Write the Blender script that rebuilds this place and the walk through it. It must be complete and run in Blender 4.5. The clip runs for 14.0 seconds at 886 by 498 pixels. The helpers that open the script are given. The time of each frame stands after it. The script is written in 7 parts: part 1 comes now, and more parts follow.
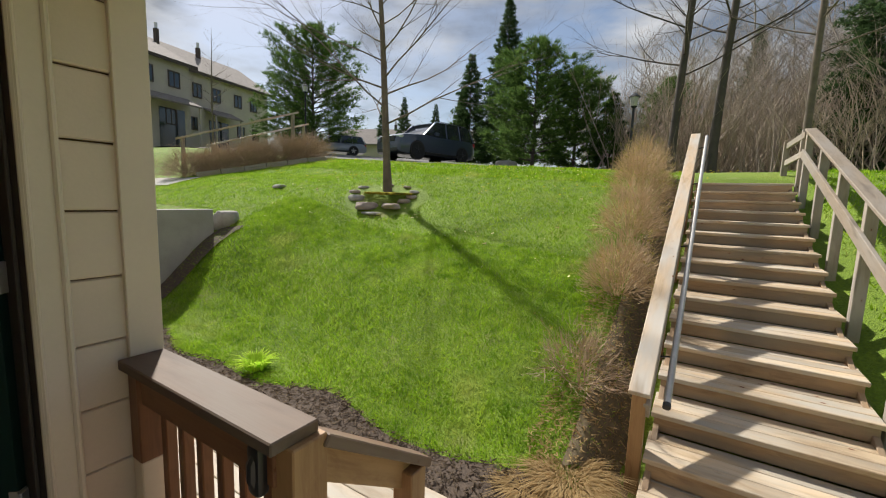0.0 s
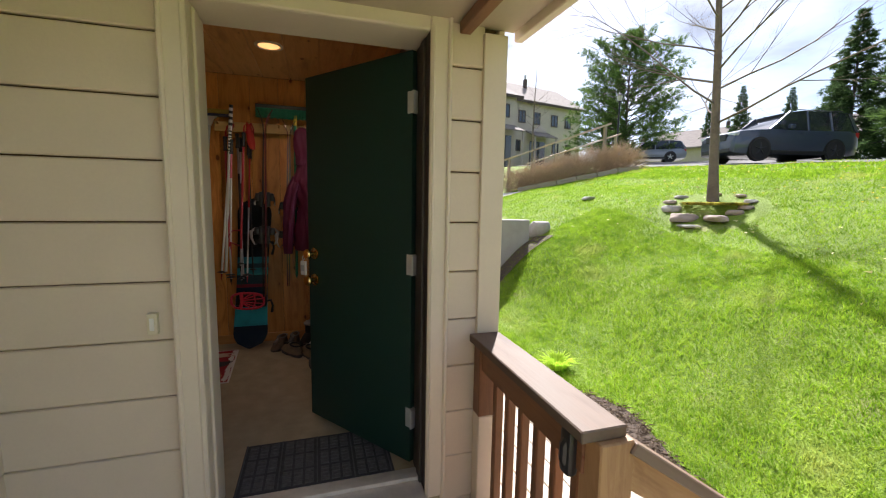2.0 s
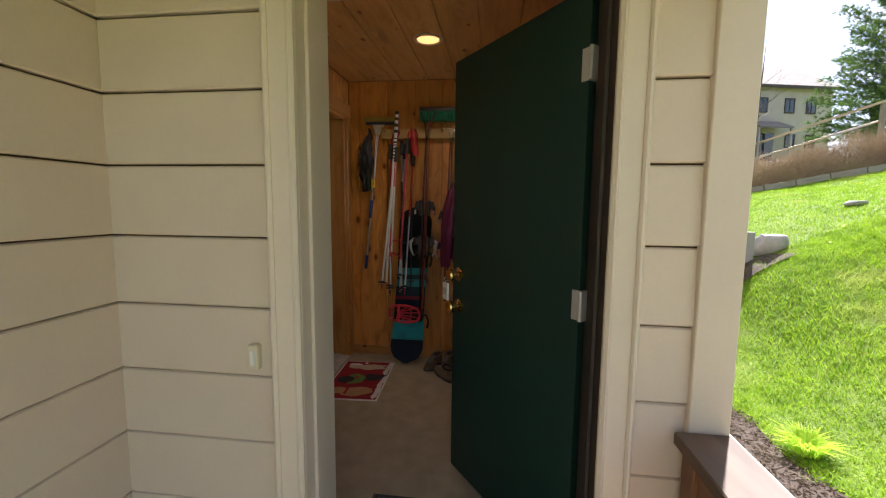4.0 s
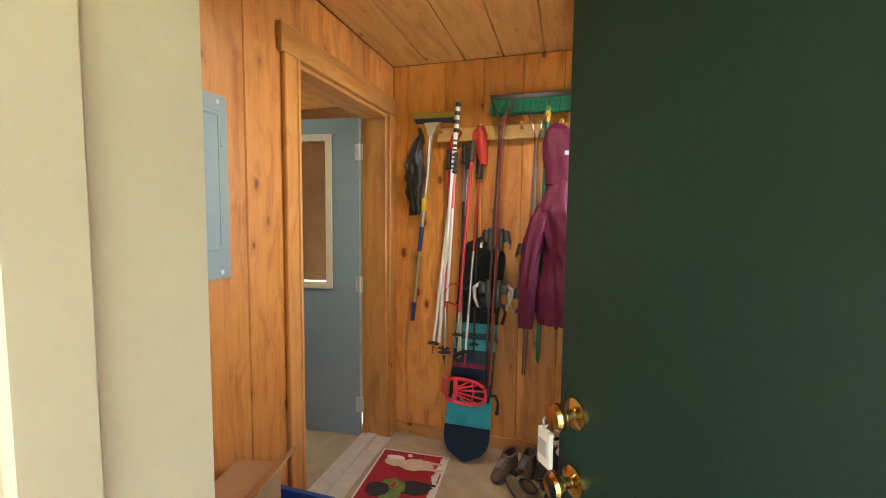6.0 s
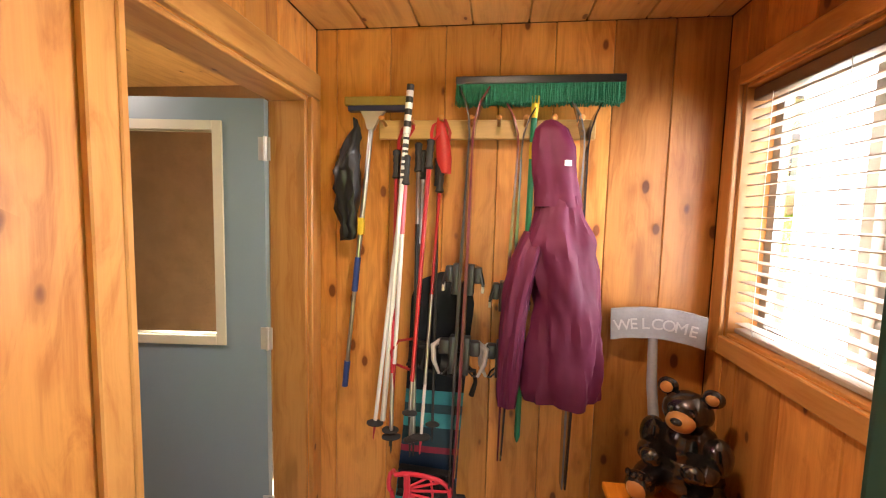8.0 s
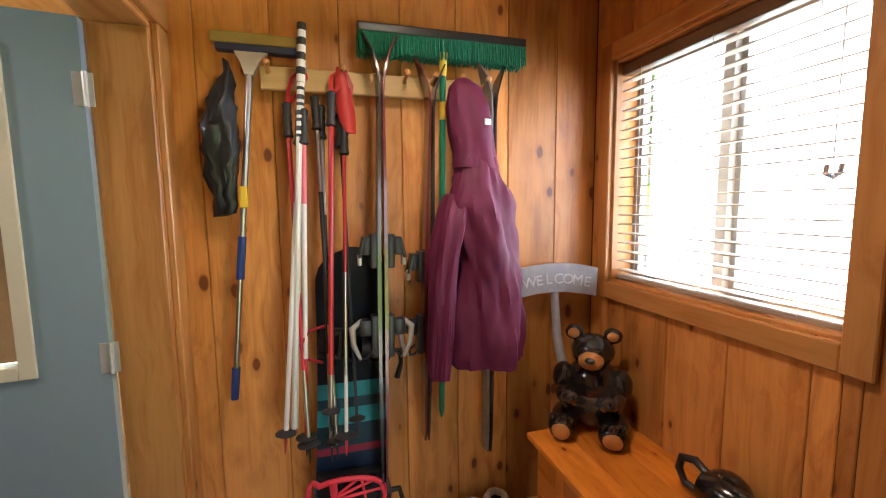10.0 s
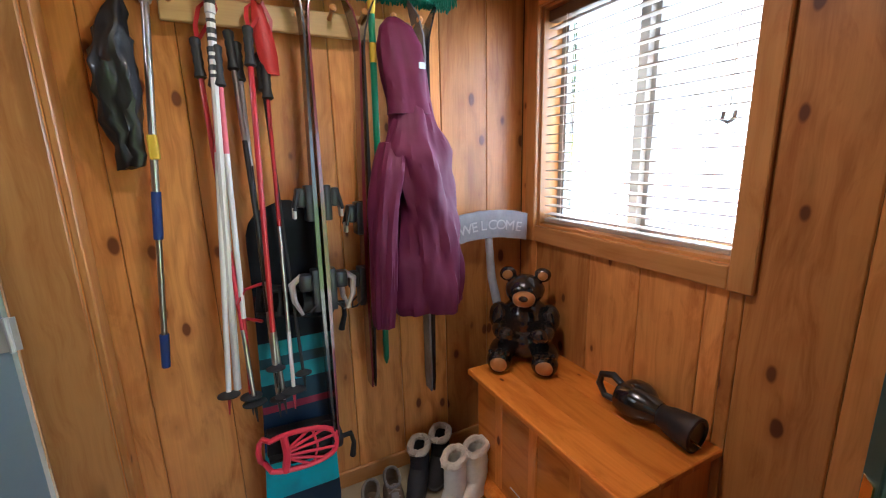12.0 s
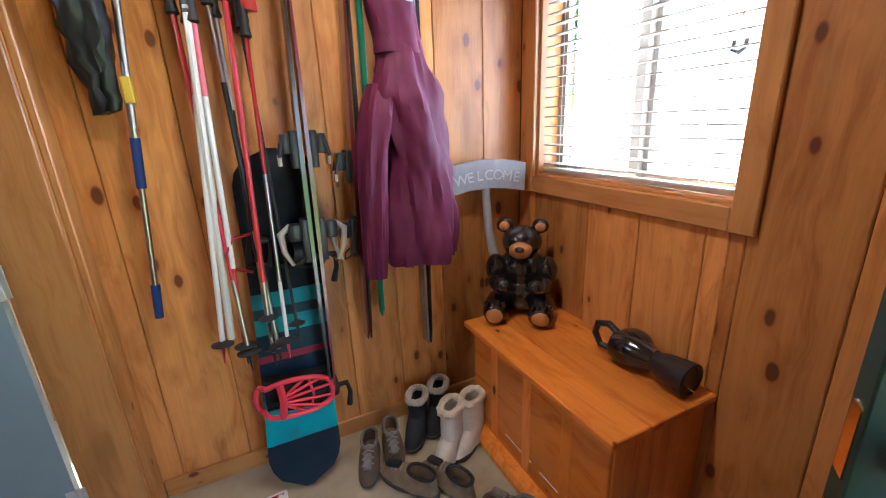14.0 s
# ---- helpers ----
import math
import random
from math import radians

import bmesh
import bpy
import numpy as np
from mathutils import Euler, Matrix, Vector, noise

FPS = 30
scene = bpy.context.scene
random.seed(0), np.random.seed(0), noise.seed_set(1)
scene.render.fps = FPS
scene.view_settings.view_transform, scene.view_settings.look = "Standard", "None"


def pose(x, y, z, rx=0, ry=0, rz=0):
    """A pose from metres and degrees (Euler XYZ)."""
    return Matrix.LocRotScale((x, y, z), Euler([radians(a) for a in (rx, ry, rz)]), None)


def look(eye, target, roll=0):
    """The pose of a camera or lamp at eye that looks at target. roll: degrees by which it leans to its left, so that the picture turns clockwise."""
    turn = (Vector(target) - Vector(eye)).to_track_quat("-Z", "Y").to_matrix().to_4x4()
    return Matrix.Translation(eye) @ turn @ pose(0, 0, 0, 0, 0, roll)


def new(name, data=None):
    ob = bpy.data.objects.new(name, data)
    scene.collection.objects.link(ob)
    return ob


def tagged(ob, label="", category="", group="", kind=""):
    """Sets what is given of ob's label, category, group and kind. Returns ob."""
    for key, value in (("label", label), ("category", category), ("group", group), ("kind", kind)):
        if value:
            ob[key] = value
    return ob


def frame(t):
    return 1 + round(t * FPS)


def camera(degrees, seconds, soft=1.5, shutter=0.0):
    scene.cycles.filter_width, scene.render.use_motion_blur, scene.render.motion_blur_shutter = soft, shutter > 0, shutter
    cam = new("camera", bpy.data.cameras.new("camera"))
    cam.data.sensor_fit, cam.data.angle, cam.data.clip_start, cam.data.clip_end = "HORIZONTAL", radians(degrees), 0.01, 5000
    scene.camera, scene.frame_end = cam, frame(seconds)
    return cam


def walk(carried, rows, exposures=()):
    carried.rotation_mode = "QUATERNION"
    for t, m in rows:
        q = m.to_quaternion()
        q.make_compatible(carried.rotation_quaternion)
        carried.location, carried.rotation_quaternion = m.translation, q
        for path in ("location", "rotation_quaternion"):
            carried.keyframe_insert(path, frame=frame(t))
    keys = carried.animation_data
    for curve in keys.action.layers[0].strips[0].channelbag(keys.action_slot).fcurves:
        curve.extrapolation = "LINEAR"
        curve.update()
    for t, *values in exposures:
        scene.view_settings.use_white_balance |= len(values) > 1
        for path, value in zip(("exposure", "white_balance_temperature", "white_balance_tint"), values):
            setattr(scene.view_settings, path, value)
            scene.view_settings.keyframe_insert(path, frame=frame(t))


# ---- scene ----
cam = camera(94.2, 14.0, soft=1.15)
PATH = [
    (0, (-0.128, 0.005, 1.337), (-1.186, 1.684, 1.089), 1.9),
    (0.5, (-0.097, -0.064, 1.341), (-1.42, 1.413, 1.082), 1.4),
    (1, (-0.087, -0.093, 1.343), (-1.659, 1.117, 1.089), 1.1),
    (1.5, (-0.073, -0.116, 1.35), (-1.843, 0.784, 1.109), 1.0),
    (2, (-0.069, -0.105, 1.351), (-1.967, 0.482, 1.118), 1.0),
    (2.5, (-0.068, -0.061, 1.348), (-2.031, 0.25, 1.123), 0.9),
    (3, (-0.133, -0.009, 1.353), (-2.119, 0.073, 1.129), 0.8),
    (3.5, (-0.343, 0.02, 1.346), (-2.329, -0.081, 1.127), 0.7),
    (4, (-0.622, 0.055, 1.363), (-2.594, -0.197, 1.15), 0.6),
    (4.2, (-0.734, 0.066, 1.361), (-2.7, -0.234, 1.15), 0.6),
    (6.3, (-1.797, -0.172, 1.477), (-3.687, -0.799, 1.293), 0.7),
    (6.5, (-1.88, -0.177, 1.494), (-3.75, -0.853, 1.279), 0.9),
    (7, (-2.044, -0.212, 1.583), (-3.872, -0.978, 1.313), 3.5),
    (7.5, (-2.164, -0.273, 1.604), (-4.042, -0.917, 1.366), 3.3),
    (8, (-2.332, -0.404, 1.602), (-4.308, -0.659, 1.428), 1.4),
    (8.2, (-2.404, -0.48, 1.565), (-4.395, -0.591, 1.417), -0.4),
    (10.3, (-2.488, -0.757, 1.495), (-4.396, -0.195, 1.28), -0.3),
    (10.5, (-2.484, -0.782, 1.491), (-4.407, -0.282, 1.256), -0.4),
    (11, (-2.498, -0.806, 1.48), (-4.373, -0.171, 1.195), 0.7),
    (11.5, (-2.504, -0.804, 1.492), (-4.3, 0.013, 1.165), -0.1),
    (12, (-2.494, -0.786, 1.48), (-4.243, 0.083, 1.047), -1.5),
    (12.5, (-2.491, -0.772, 1.438), (-4.204, 0.048, 0.809), -1.4),
    (13, (-2.479, -0.769, 1.364), (-4.108, -0.042, 0.459), -1.0),
    (13.5, (-2.473, -0.746, 1.319), (-4.072, -0.019, 0.363), -1.1),
    (14, (-2.491, -0.727, 1.409), (-4.221, 0.084, 0.816), -2.4),
]
EXPOSURES = [(0, 0.45, 6500, 10), (0.6, 0.75, 6500, 10), (1.5, 1.2, 6300, 14), (2.5, 1.6, 6150, 17), (4.2, 1.8, 6100, 17), (5.3, 3.1, 5900, 12), (6.4, 4.1, 6350, 14), (7.0, 4.4, 6200, 10), (8.2, 4.15, 6750, 19),
             (10.3, 3.8, 5600, 11), (11.5, 3.65, 5250, 11), (12.2, 3.75, 4900, 9), (13.3, 4.15, 4750, 7), (14, 4.0, 4900, 8)]
walk(cam, [(t, look(eye, target, roll)) for t, eye, target, roll in PATH], EXPOSURES)

# ---- world, sun, lamps ----
SUN_EL = radians(44)
SUN_WAY = Vector((-0.87 * math.cos(SUN_EL), 0.49 * math.cos(SUN_EL), math.sin(SUN_EL))).normalized()
world = bpy.data.worlds.new("world")
scene.world = world
world.use_nodes = True
wn, wl = world.node_tree.nodes, world.node_tree.links
wn.clear()
w_out = wn.new("ShaderNodeOutputWorld")
w_bg = wn.new("ShaderNodeBackground")
w_sky = wn.new("ShaderNodeTexSky")
w_sky.sky_type = "NISHITA"
w_sky.sun_disc = False
w_sky.sun_elevation = SUN_EL
w_sky.sun_rotation = math.atan2(SUN_WAY.x, SUN_WAY.y)
w_tc = wn.new("ShaderNodeTexCoord")
w_map = wn.new("ShaderNodeMapping")
w_map.inputs["Scale"].default_value = (1.0, 1.0, 2.6)
w_noise = wn.new("ShaderNodeTexNoise")
w_noise.inputs["Scale"].default_value = 2.3
w_noise.inputs["Detail"].default_value = 7
w_noise.inputs["Roughness"].default_value = 0.56
w_ramp = wn.new("ShaderNodeValToRGB")
w_ramp.color_ramp.elements[0].position = 0.43
w_ramp.color_ramp.elements[1].position = 0.60
w_noise2 = wn.new("ShaderNodeTexNoise")
w_noise2.inputs["Scale"].default_value = 4.1
w_noise2.inputs["Detail"].default_value = 6
w_ramp2 = wn.new("ShaderNodeValToRGB")
w_ramp2.color_ramp.elements[0].position = 0.36
w_ramp2.color_ramp.elements[0].color = (2.3, 2.6, 3.1, 1)
w_ramp2.color_ramp.elements[1].position = 0.64
w_ramp2.color_ramp.elements[1].color = (7.6, 7.7, 7.9, 1)
w_mix = wn.new("ShaderNodeMix")
w_mix.data_type = "RGBA"
wl.new(w_tc.outputs["Generated"], w_map.inputs["Vector"])
wl.new(w_map.outputs["Vector"], w_noise.inputs["Vector"])
wl.new(w_map.outputs["Vector"], w_noise2.inputs["Vector"])
wl.new(w_noise.outputs["Fac"], w_ramp.inputs["Fac"])
wl.new(w_noise2.outputs["Fac"], w_ramp2.inputs["Fac"])
wl.new(w_ramp.outputs["Color"], w_mix.inputs["Factor"])
wl.new(w_sky.outputs["Color"], w_mix.inputs["A"])
wl.new(w_ramp2.outputs["Color"], w_mix.inputs["B"])
wl.new(w_mix.outputs["Result"], w_bg.inputs["Color"])
w_bg.inputs["Strength"].default_value = 0.07
wl.new(w_bg.outputs["Background"], w_out.inputs["Surface"])

sun = new("sun", bpy.data.lights.new("sun", "SUN"))
sun.data.energy = 4.8
sun.data.angle = radians(1.6)
sun.data.color = (1.0, 0.95, 0.87)
sun.matrix_basis = look(SUN_WAY * 60, (0, 0, 0))


def lamp(name, place, watts, size, colour, target):
    data = bpy.data.lights.new(name, "AREA")
    data.shape, data.size, data.energy, data.color = "DISK", size, watts, colour
    ob = new(name, data)
    ob.matrix_basis = look(place, target)
    return ob


down = lamp("downlight_glow", (-3.33, -0.40, 2.395), 0.8, 0.13, (1.0, 0.80, 0.58), (-3.33, -0.399, 0))
down.data.spread = radians(150)
win_lamp = new("window_daylight", bpy.data.lights.new("window_daylight", "AREA"))
win_lamp.data.shape, win_lamp.data.size, win_lamp.data.size_y, win_lamp.data.energy = "RECTANGLE", 0.88, 0.92, 2.1
win_lamp.data.color = (0.92, 0.96, 1.0)
win_lamp.matrix_basis = look((-3.60, 0.70, 1.63), (-3.60, -1, 1.63))
# Added fill light in the next room, with no fitting behind it.
hall_fill = lamp("hall_glow", (-3.3, -2.5, 2.3), 0.7, 0.3, (1.0, 0.90, 0.78), (-3.7, -2.0, 0.3))


# ---- materials ----
class Nodes:
    def __init__(self, name):
        self.m = bpy.data.materials.new(name)
        self.m.use_nodes = True
        self.t = self.m.node_tree
        self.b = self.t.nodes["Principled BSDF"]

    def node(self, kind, **values):
        n = self.t.nodes.new("ShaderNode" + kind)
        for k, v in values.items():
            n.inputs[k.replace("_", " ")].default_value = v
        return n

    def link(self, a, b):
        self.t.links.new(a, b)

    def coords(self, scale=(1, 1, 1), shift=True, kind="Object"):
        tc = self.node("TexCoord")
        mp = self.node("Mapping", Scale=scale)
        src = tc.outputs[kind]
        if shift:
            info = self.node("ObjectInfo")
            mul = self.t.nodes.new("ShaderNodeVectorMath")
            mul.operation = "SCALE"
            mul.inputs[0].default_value = (37.0, 53.0, 71.0)
            self.link(info.outputs["Random"], mul.inputs["Scale"])
            add = self.t.nodes.new("ShaderNodeVectorMath")
            self.link(src, add.inputs[0])
            self.link(mul.outputs["Vector"], add.inputs[1])
            src = add.outputs["Vector"]
        self.link(src, mp.inputs["Vector"])
        return mp.outputs["Vector"]

    def noise(self, vec, scale, detail=4, rough=0.55):
        n = self.node("TexNoise", Scale=scale, Detail=detail, Roughness=rough)
        self.link(vec, n.inputs["Vector"])
        return n.outputs["Fac"]

    def ramp(self, fac, stops):
        r = self.t.nodes.new("ShaderNodeValToRGB")
        e = r.color_ramp.elements
        while len(e) < len(stops):
            e.new(0.5)
        for x, (p, c) in zip(e, stops):
            x.position, x.color = p, (*c, 1)
        self.link(fac, r.inputs["Fac"])
        return r.outputs["Color"]

    def mix(self, fac, a, b, blend="MIX"):
        n = self.t.nodes.new("ShaderNodeMix")
        n.data_type, n.blend_type = "RGBA", blend
        for v, s in ((fac, n.inputs["Factor"]), (a, n.inputs["A"]), (b, n.inputs["B"])):
            if isinstance(v, (int, float)):
                s.default_value = v
            elif isinstance(v, tuple):
                s.default_value = (*v, 1)
            else:
                self.link(v, s)
        return n.outputs["Result"]

    def bump(self, fac, strength, dist=0.01):
        n = self.node("Bump", Strength=strength, Distance=dist)
        self.link(fac, n.inputs["Height"])
        self.link(n.outputs["Normal"], self.b.inputs["Normal"])

    def colour(self, c):
        if isinstance(c, tuple):
            self.b.inputs["Base Color"].default_value = (*c, 1)
        else:
            self.link(c, self.b.inputs["Base Color"])


def plain(name, c, rough=0.5, metal=0.0, vary=0.15, scale=6.0, bump=0.0, bscale=60.0, coat=0.0):
    """Paint, plastic, cloth, stone: one colour, uneven at two scales."""
    n = Nodes(name)
    v = n.coords(shift=False)
    big = n.noise(v, scale, 5)
    small = n.noise(v, bscale, 3)
    lo = tuple(x * (1 - vary) for x in c)
    hi = tuple(min(1, x * (1 + vary)) for x in c)
    base = n.ramp(big, [(0.3, lo), (0.7, hi)])
    n.colour(n.mix(0.25 if vary else 0.0, base, n.ramp(small, [(0.3, lo), (0.7, hi)])))
    n.b.inputs["Roughness"].default_value = rough
    n.b.inputs["Metallic"].default_value = metal
    n.b.inputs["Coat Weight"].default_value = coat
    if bump:
        n.bump(small, bump, 0.004)
    return n.m


def timber(name, light, dark, knot=(0.17, 0.048, 0.014), knots=0.13, rough=0.45, bump=0.15, grey=None, per=0.25):
    """Boards whose grain runs along their own z."""
    n = Nodes(name)
    warp = n.coords((1, 1, 0.35))
    bend = n.noise(warp, 5.0, 2)
    v = n.coords((9, 9, 0.55))
    shift = n.t.nodes.new("ShaderNodeVectorMath")
    shift.operation = "MULTIPLY_ADD"
    comb = n.node("CombineXYZ")
    n.link(bend, comb.inputs[0])
    n.link(bend, comb.inputs[1])
    n.link(comb.outputs["Vector"], shift.inputs[0])
    shift.inputs[1].default_value = (2.2, 2.2, 0)
    n.link(v, shift.inputs[2])
    grain = n.noise(shift.outputs["Vector"], 2.4, 5, 0.62)
    fine = n.noise(n.coords((140, 140, 3.0)), 1.0, 3)
    col = n.ramp(grain, [(0.30, dark), (0.52, light), (0.72, tuple(min(1, x * 1.12) for x in light))])
    col = n.mix(0.22, col, n.ramp(fine, [(0.35, dark), (0.65, light)]))
    if grey:
        col = n.mix(n.ramp(n.noise(n.coords((3, 3, 0.8)), 1.6, 4), [(0.4, (0, 0, 0)), (0.65, (1, 1, 1))]), col, grey)
    if knots:
        streak = n.ramp(n.noise(n.coords((5.0, 5.0, 0.9)), 1.3, 3, 0.45), [(0.64, (0, 0, 0)), (0.72, (0.55, 0.55, 0.55))])
        col = n.mix(streak, col, tuple(x * 0.55 for x in dark))
        kv = n.node("TexVoronoi", Scale=1.0)
        n.link(n.coords((9.5, 9.5, 5.0)), kv.inputs["Vector"])
        jit = n.node("Math")
        jit.operation = "MULTIPLY_ADD"
        n.link(n.noise(n.coords((14, 14, 9)), 1.0, 2), jit.inputs[0])
        jit.inputs[1].default_value = 0.14
        size = n.node("Math")
        size.operation = "MULTIPLY_ADD"
        n.link(kv.outputs["Color"], size.inputs[0])
        size.inputs[1].default_value = 0.17
        n.link(kv.outputs["Distance"], size.inputs[2])
        n.link(size.outputs["Value"], jit.inputs[2])
        mask = n.ramp(jit.outputs["Value"], [(0.10 + knots * 0.95, (1, 1, 1)), (0.10 + knots * 1.25, (0, 0, 0))])
        ring = n.ramp(jit.outputs["Value"], [(0.10 + knots * 1.2, (1, 1, 1)), (0.10 + knots * 2.4, (0, 0, 0))])
        col = n.mix(ring, col, n.mix(0.5, col, dark))
        col = n.mix(mask, col, knot)
    info = n.node("ObjectInfo")
    lo, hi = 1 - per, 1 + per * 0.4
    tone = n.ramp(info.outputs["Random"], [(0.0, (lo, lo * 0.97, lo * 0.93)), (1.0, (hi, hi, hi))])
    n.colour(n.mix(1.0, col, tone, "MULTIPLY"))
    n.b.inputs["Roughness"].default_value = rough
    n.bump(fine, bump, 0.002)
    return n.m


def glow(name, c, strength):
    n = Nodes(name)
    n.colour(c)
    n.b.inputs["Emission Color"].default_value = (*c, 1)
    n.b.inputs["Emission Strength"].default_value = strength
    return n.m


def clear(name, tint=(0.95, 0.98, 0.97), rough=0.0):
    n = Nodes(name)
    n.colour(tint)
    n.b.inputs["Roughness"].default_value = rough
    n.b.inputs["Transmission Weight"].default_value = 1.0
    n.b.inputs["IOR"].default_value = 1.45
    return n.m


M_SIDING = plain("beige_siding_paint", (0.66, 0.55, 0.425), 0.55, vary=0.06, scale=2.2, bump=0.12, bscale=90)
M_TRIM = plain("beige_trim_paint", (0.69, 0.59, 0.465), 0.5, vary=0.05, scale=3, bump=0.08, bscale=70)
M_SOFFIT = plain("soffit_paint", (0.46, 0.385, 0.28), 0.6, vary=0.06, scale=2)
M_PINE = timber("knotty_pine", (0.70, 0.315, 0.080), (0.43, 0.140, 0.026), knots=0.16, rough=0.38, per=0.34)
M_PINE_TRIM = timber("pine_trim", (0.62, 0.305, 0.09), (0.46, 0.18, 0.04), knots=0.075, rough=0.36)
M_PINE_CEIL = timber("pine_ceiling", (0.66, 0.37, 0.125), (0.48, 0.22, 0.06), knots=0.11, rough=0.40)
M_BENCH = timber("varnished_pine", (0.80, 0.27, 0.028), (0.58, 0.155, 0.015), knots=0.12, rough=0.20, bump=0.05)
M_RAIL = timber("brown_stained_lumber", (0.25, 0.115, 0.052), (0.15, 0.062, 0.028), knots=0.08, rough=0.55, bump=0.3)
M_CAP = timber("weathered_cap", (0.17, 0.10, 0.06), (0.10, 0.055, 0.032), knots=0.06, rough=0.7, bump=0.4, grey=(0.17, 0.13, 0.10))
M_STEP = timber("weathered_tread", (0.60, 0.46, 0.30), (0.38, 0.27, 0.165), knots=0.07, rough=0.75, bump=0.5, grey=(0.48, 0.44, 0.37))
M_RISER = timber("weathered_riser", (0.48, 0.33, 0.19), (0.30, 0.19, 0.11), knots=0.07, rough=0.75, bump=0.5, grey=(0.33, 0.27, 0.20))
M_WALK = timber("walk_boards", (0.50, 0.42, 0.32), (0.34, 0.27, 0.19), knots=0.05, rough=0.75, bump=0.4, grey=(0.42, 0.39, 0.34))
M_NEWRAIL = timber("newer_rail_lumber", (0.56, 0.42, 0.27), (0.40, 0.27, 0.15), knots=0.06, rough=0.65, bump=0.4, grey=(0.50, 0.46, 0.40))
M_GREYRAIL = timber("grey_rail_lumber", (0.36, 0.30, 0.23), (0.23, 0.18, 0.13), knots=0.06, rough=0.75, bump=0.5, grey=(0.36, 0.33, 0.29))
M_POSTRAIL = timber("fresh_post_lumber", (0.42, 0.25, 0.115), (0.27, 0.135, 0.055), knots=0.07, rough=0.6, bump=0.4)
M_DOOR = plain("dark_green_door_paint", (0.007, 0.034, 0.026), 0.5, vary=0.08, scale=1.5, bump=0.06, bscale=200)
M_GREYDOOR = plain("grey_blue_door_paint", (0.235, 0.30, 0.335), 0.35, vary=0.05, scale=1.5, bump=0.03, bscale=150)
M_CREAM = plain("cream_paint", (0.66, 0.58, 0.42), 0.4, vary=0.05)
M_WHITE = plain("white_paint", (0.74, 0.72, 0.68), 0.4, vary=0.05)
M_STEEL = plain("brushed_steel", (0.62, 0.61, 0.59), 0.4, 0.55, vary=0.08, scale=20)
M_BRASS = plain("polished_brass", (0.72, 0.50, 0.18), 0.16, 1.0, vary=0.06, scale=30)
M_BLACK = plain("black_plastic", (0.018, 0.018, 0.02), 0.35, vary=0.2)
M_CARPET = plain("taupe_carpet", (0.42, 0.35, 0.225), 0.95, vary=0.16, scale=9, bump=0.8, bscale=420)
M_THRESH = plain("aluminium_threshold", (0.62, 0.58, 0.52), 0.45, 0.3, vary=0.12, scale=14)
M_GAP = plain("shadow_gap_wood", (0.10, 0.05, 0.02), 0.8, vary=0.1)
M_CONCRETE = plain("concrete", (0.36, 0.35, 0.32), 0.85, vary=0.14, scale=3, bump=0.4, bscale=45)
M_GLASS = clear("window_glass")


# ---- builders ----
def thing(name, place=(0, 0, 0), label="", category="", group="", kind="", turn=0):
    ob = new(name)
    ob.empty_display_size = 0.1
    ob.matrix_basis = pose(*place, 0, 0, turn)
    return tagged(ob, label, category, group, kind)


def mesh_of(name, bm, mats, smooth=False):
    me = bpy.data.meshes.new(name)
    bm.normal_update()
    bm.to_mesh(me)
    bm.free()
    for m in mats if isinstance(mats, (list, tuple)) else [mats]:
        me.materials.append(m)
    if smooth:
        me.polygons.foreach_set("use_smooth", [True] * len(me.polygons))
        me.set_sharp_from_angle(angle=radians(38))
    return me


def part(name, bm, material, parent=None, label="", smooth=False, local=False):
    """One mesh, in world places (or the parent's own, if local), under a thing or a part."""
    ob = new(name, mesh_of(name, bm, material, smooth))
    if parent:
        ob.parent = parent
        if not local:
            ob.matrix_parent_inverse = parent.matrix_basis.inverted()
    return tagged(ob, label)


def box(bm, x0, x1, y0, y1, z0, z1, bevel=0.0, m=None, mat=0):
    mx = Matrix.LocRotScale(((x0 + x1) / 2, (y0 + y1) / 2, (z0 + z1) / 2), None, (x1 - x0, y1 - y0, z1 - z0))
    vs = bmesh.ops.create_cube(bm, size=1, matrix=(m @ mx) if m else mx)["verts"]
    fs = {f for v in vs for f in v.link_faces}
    for f in fs:
        f.material_index = mat
    if bevel:
        bmesh.ops.bevel(bm, geom=list({e for v in vs for e in v.link_edges}), offset=bevel, segments=2, affect="EDGES", profile=0.6)
    return bm


def frame_of(a, b):
    a, b = Vector(a), Vector(b)
    return Matrix.Translation(a) @ (b - a).to_track_quat("Z", "X").to_matrix().to_4x4(), (b - a).length


def rod(bm, a, b, r0, r1=None, seg=10, mat=0):
    m, n = frame_of(a, b)
    r1 = r0 if r1 is None else r1
    vs = bmesh.ops.create_cone(bm, cap_ends=True, segments=seg, radius1=r0, radius2=r1, depth=n, matrix=m @ Matrix.Translation((0, 0, n / 2)))["verts"]
    for f in {f for v in vs for f in v.link_faces}:
        f.material_index = mat
    return bm


def loft(bm, rings, close=True, cap=True, mat=0):
    """Skin a run of rings (lists of points of one count)."""
    vs = [[bm.verts.new(p) for p in r] for r in rings]
    n = len(vs[0])
    for a, b in zip(vs, vs[1:]):
        for i in range(n if close else n - 1):
            f = bm.faces.new((a[i], a[(i + 1) % n], b[(i + 1) % n], b[i]))
            f.material_index = mat
    if cap and close:
        for r in (list(reversed(vs[0])), vs[-1]):
            bm.faces.new(r).material_index = mat
    return bm


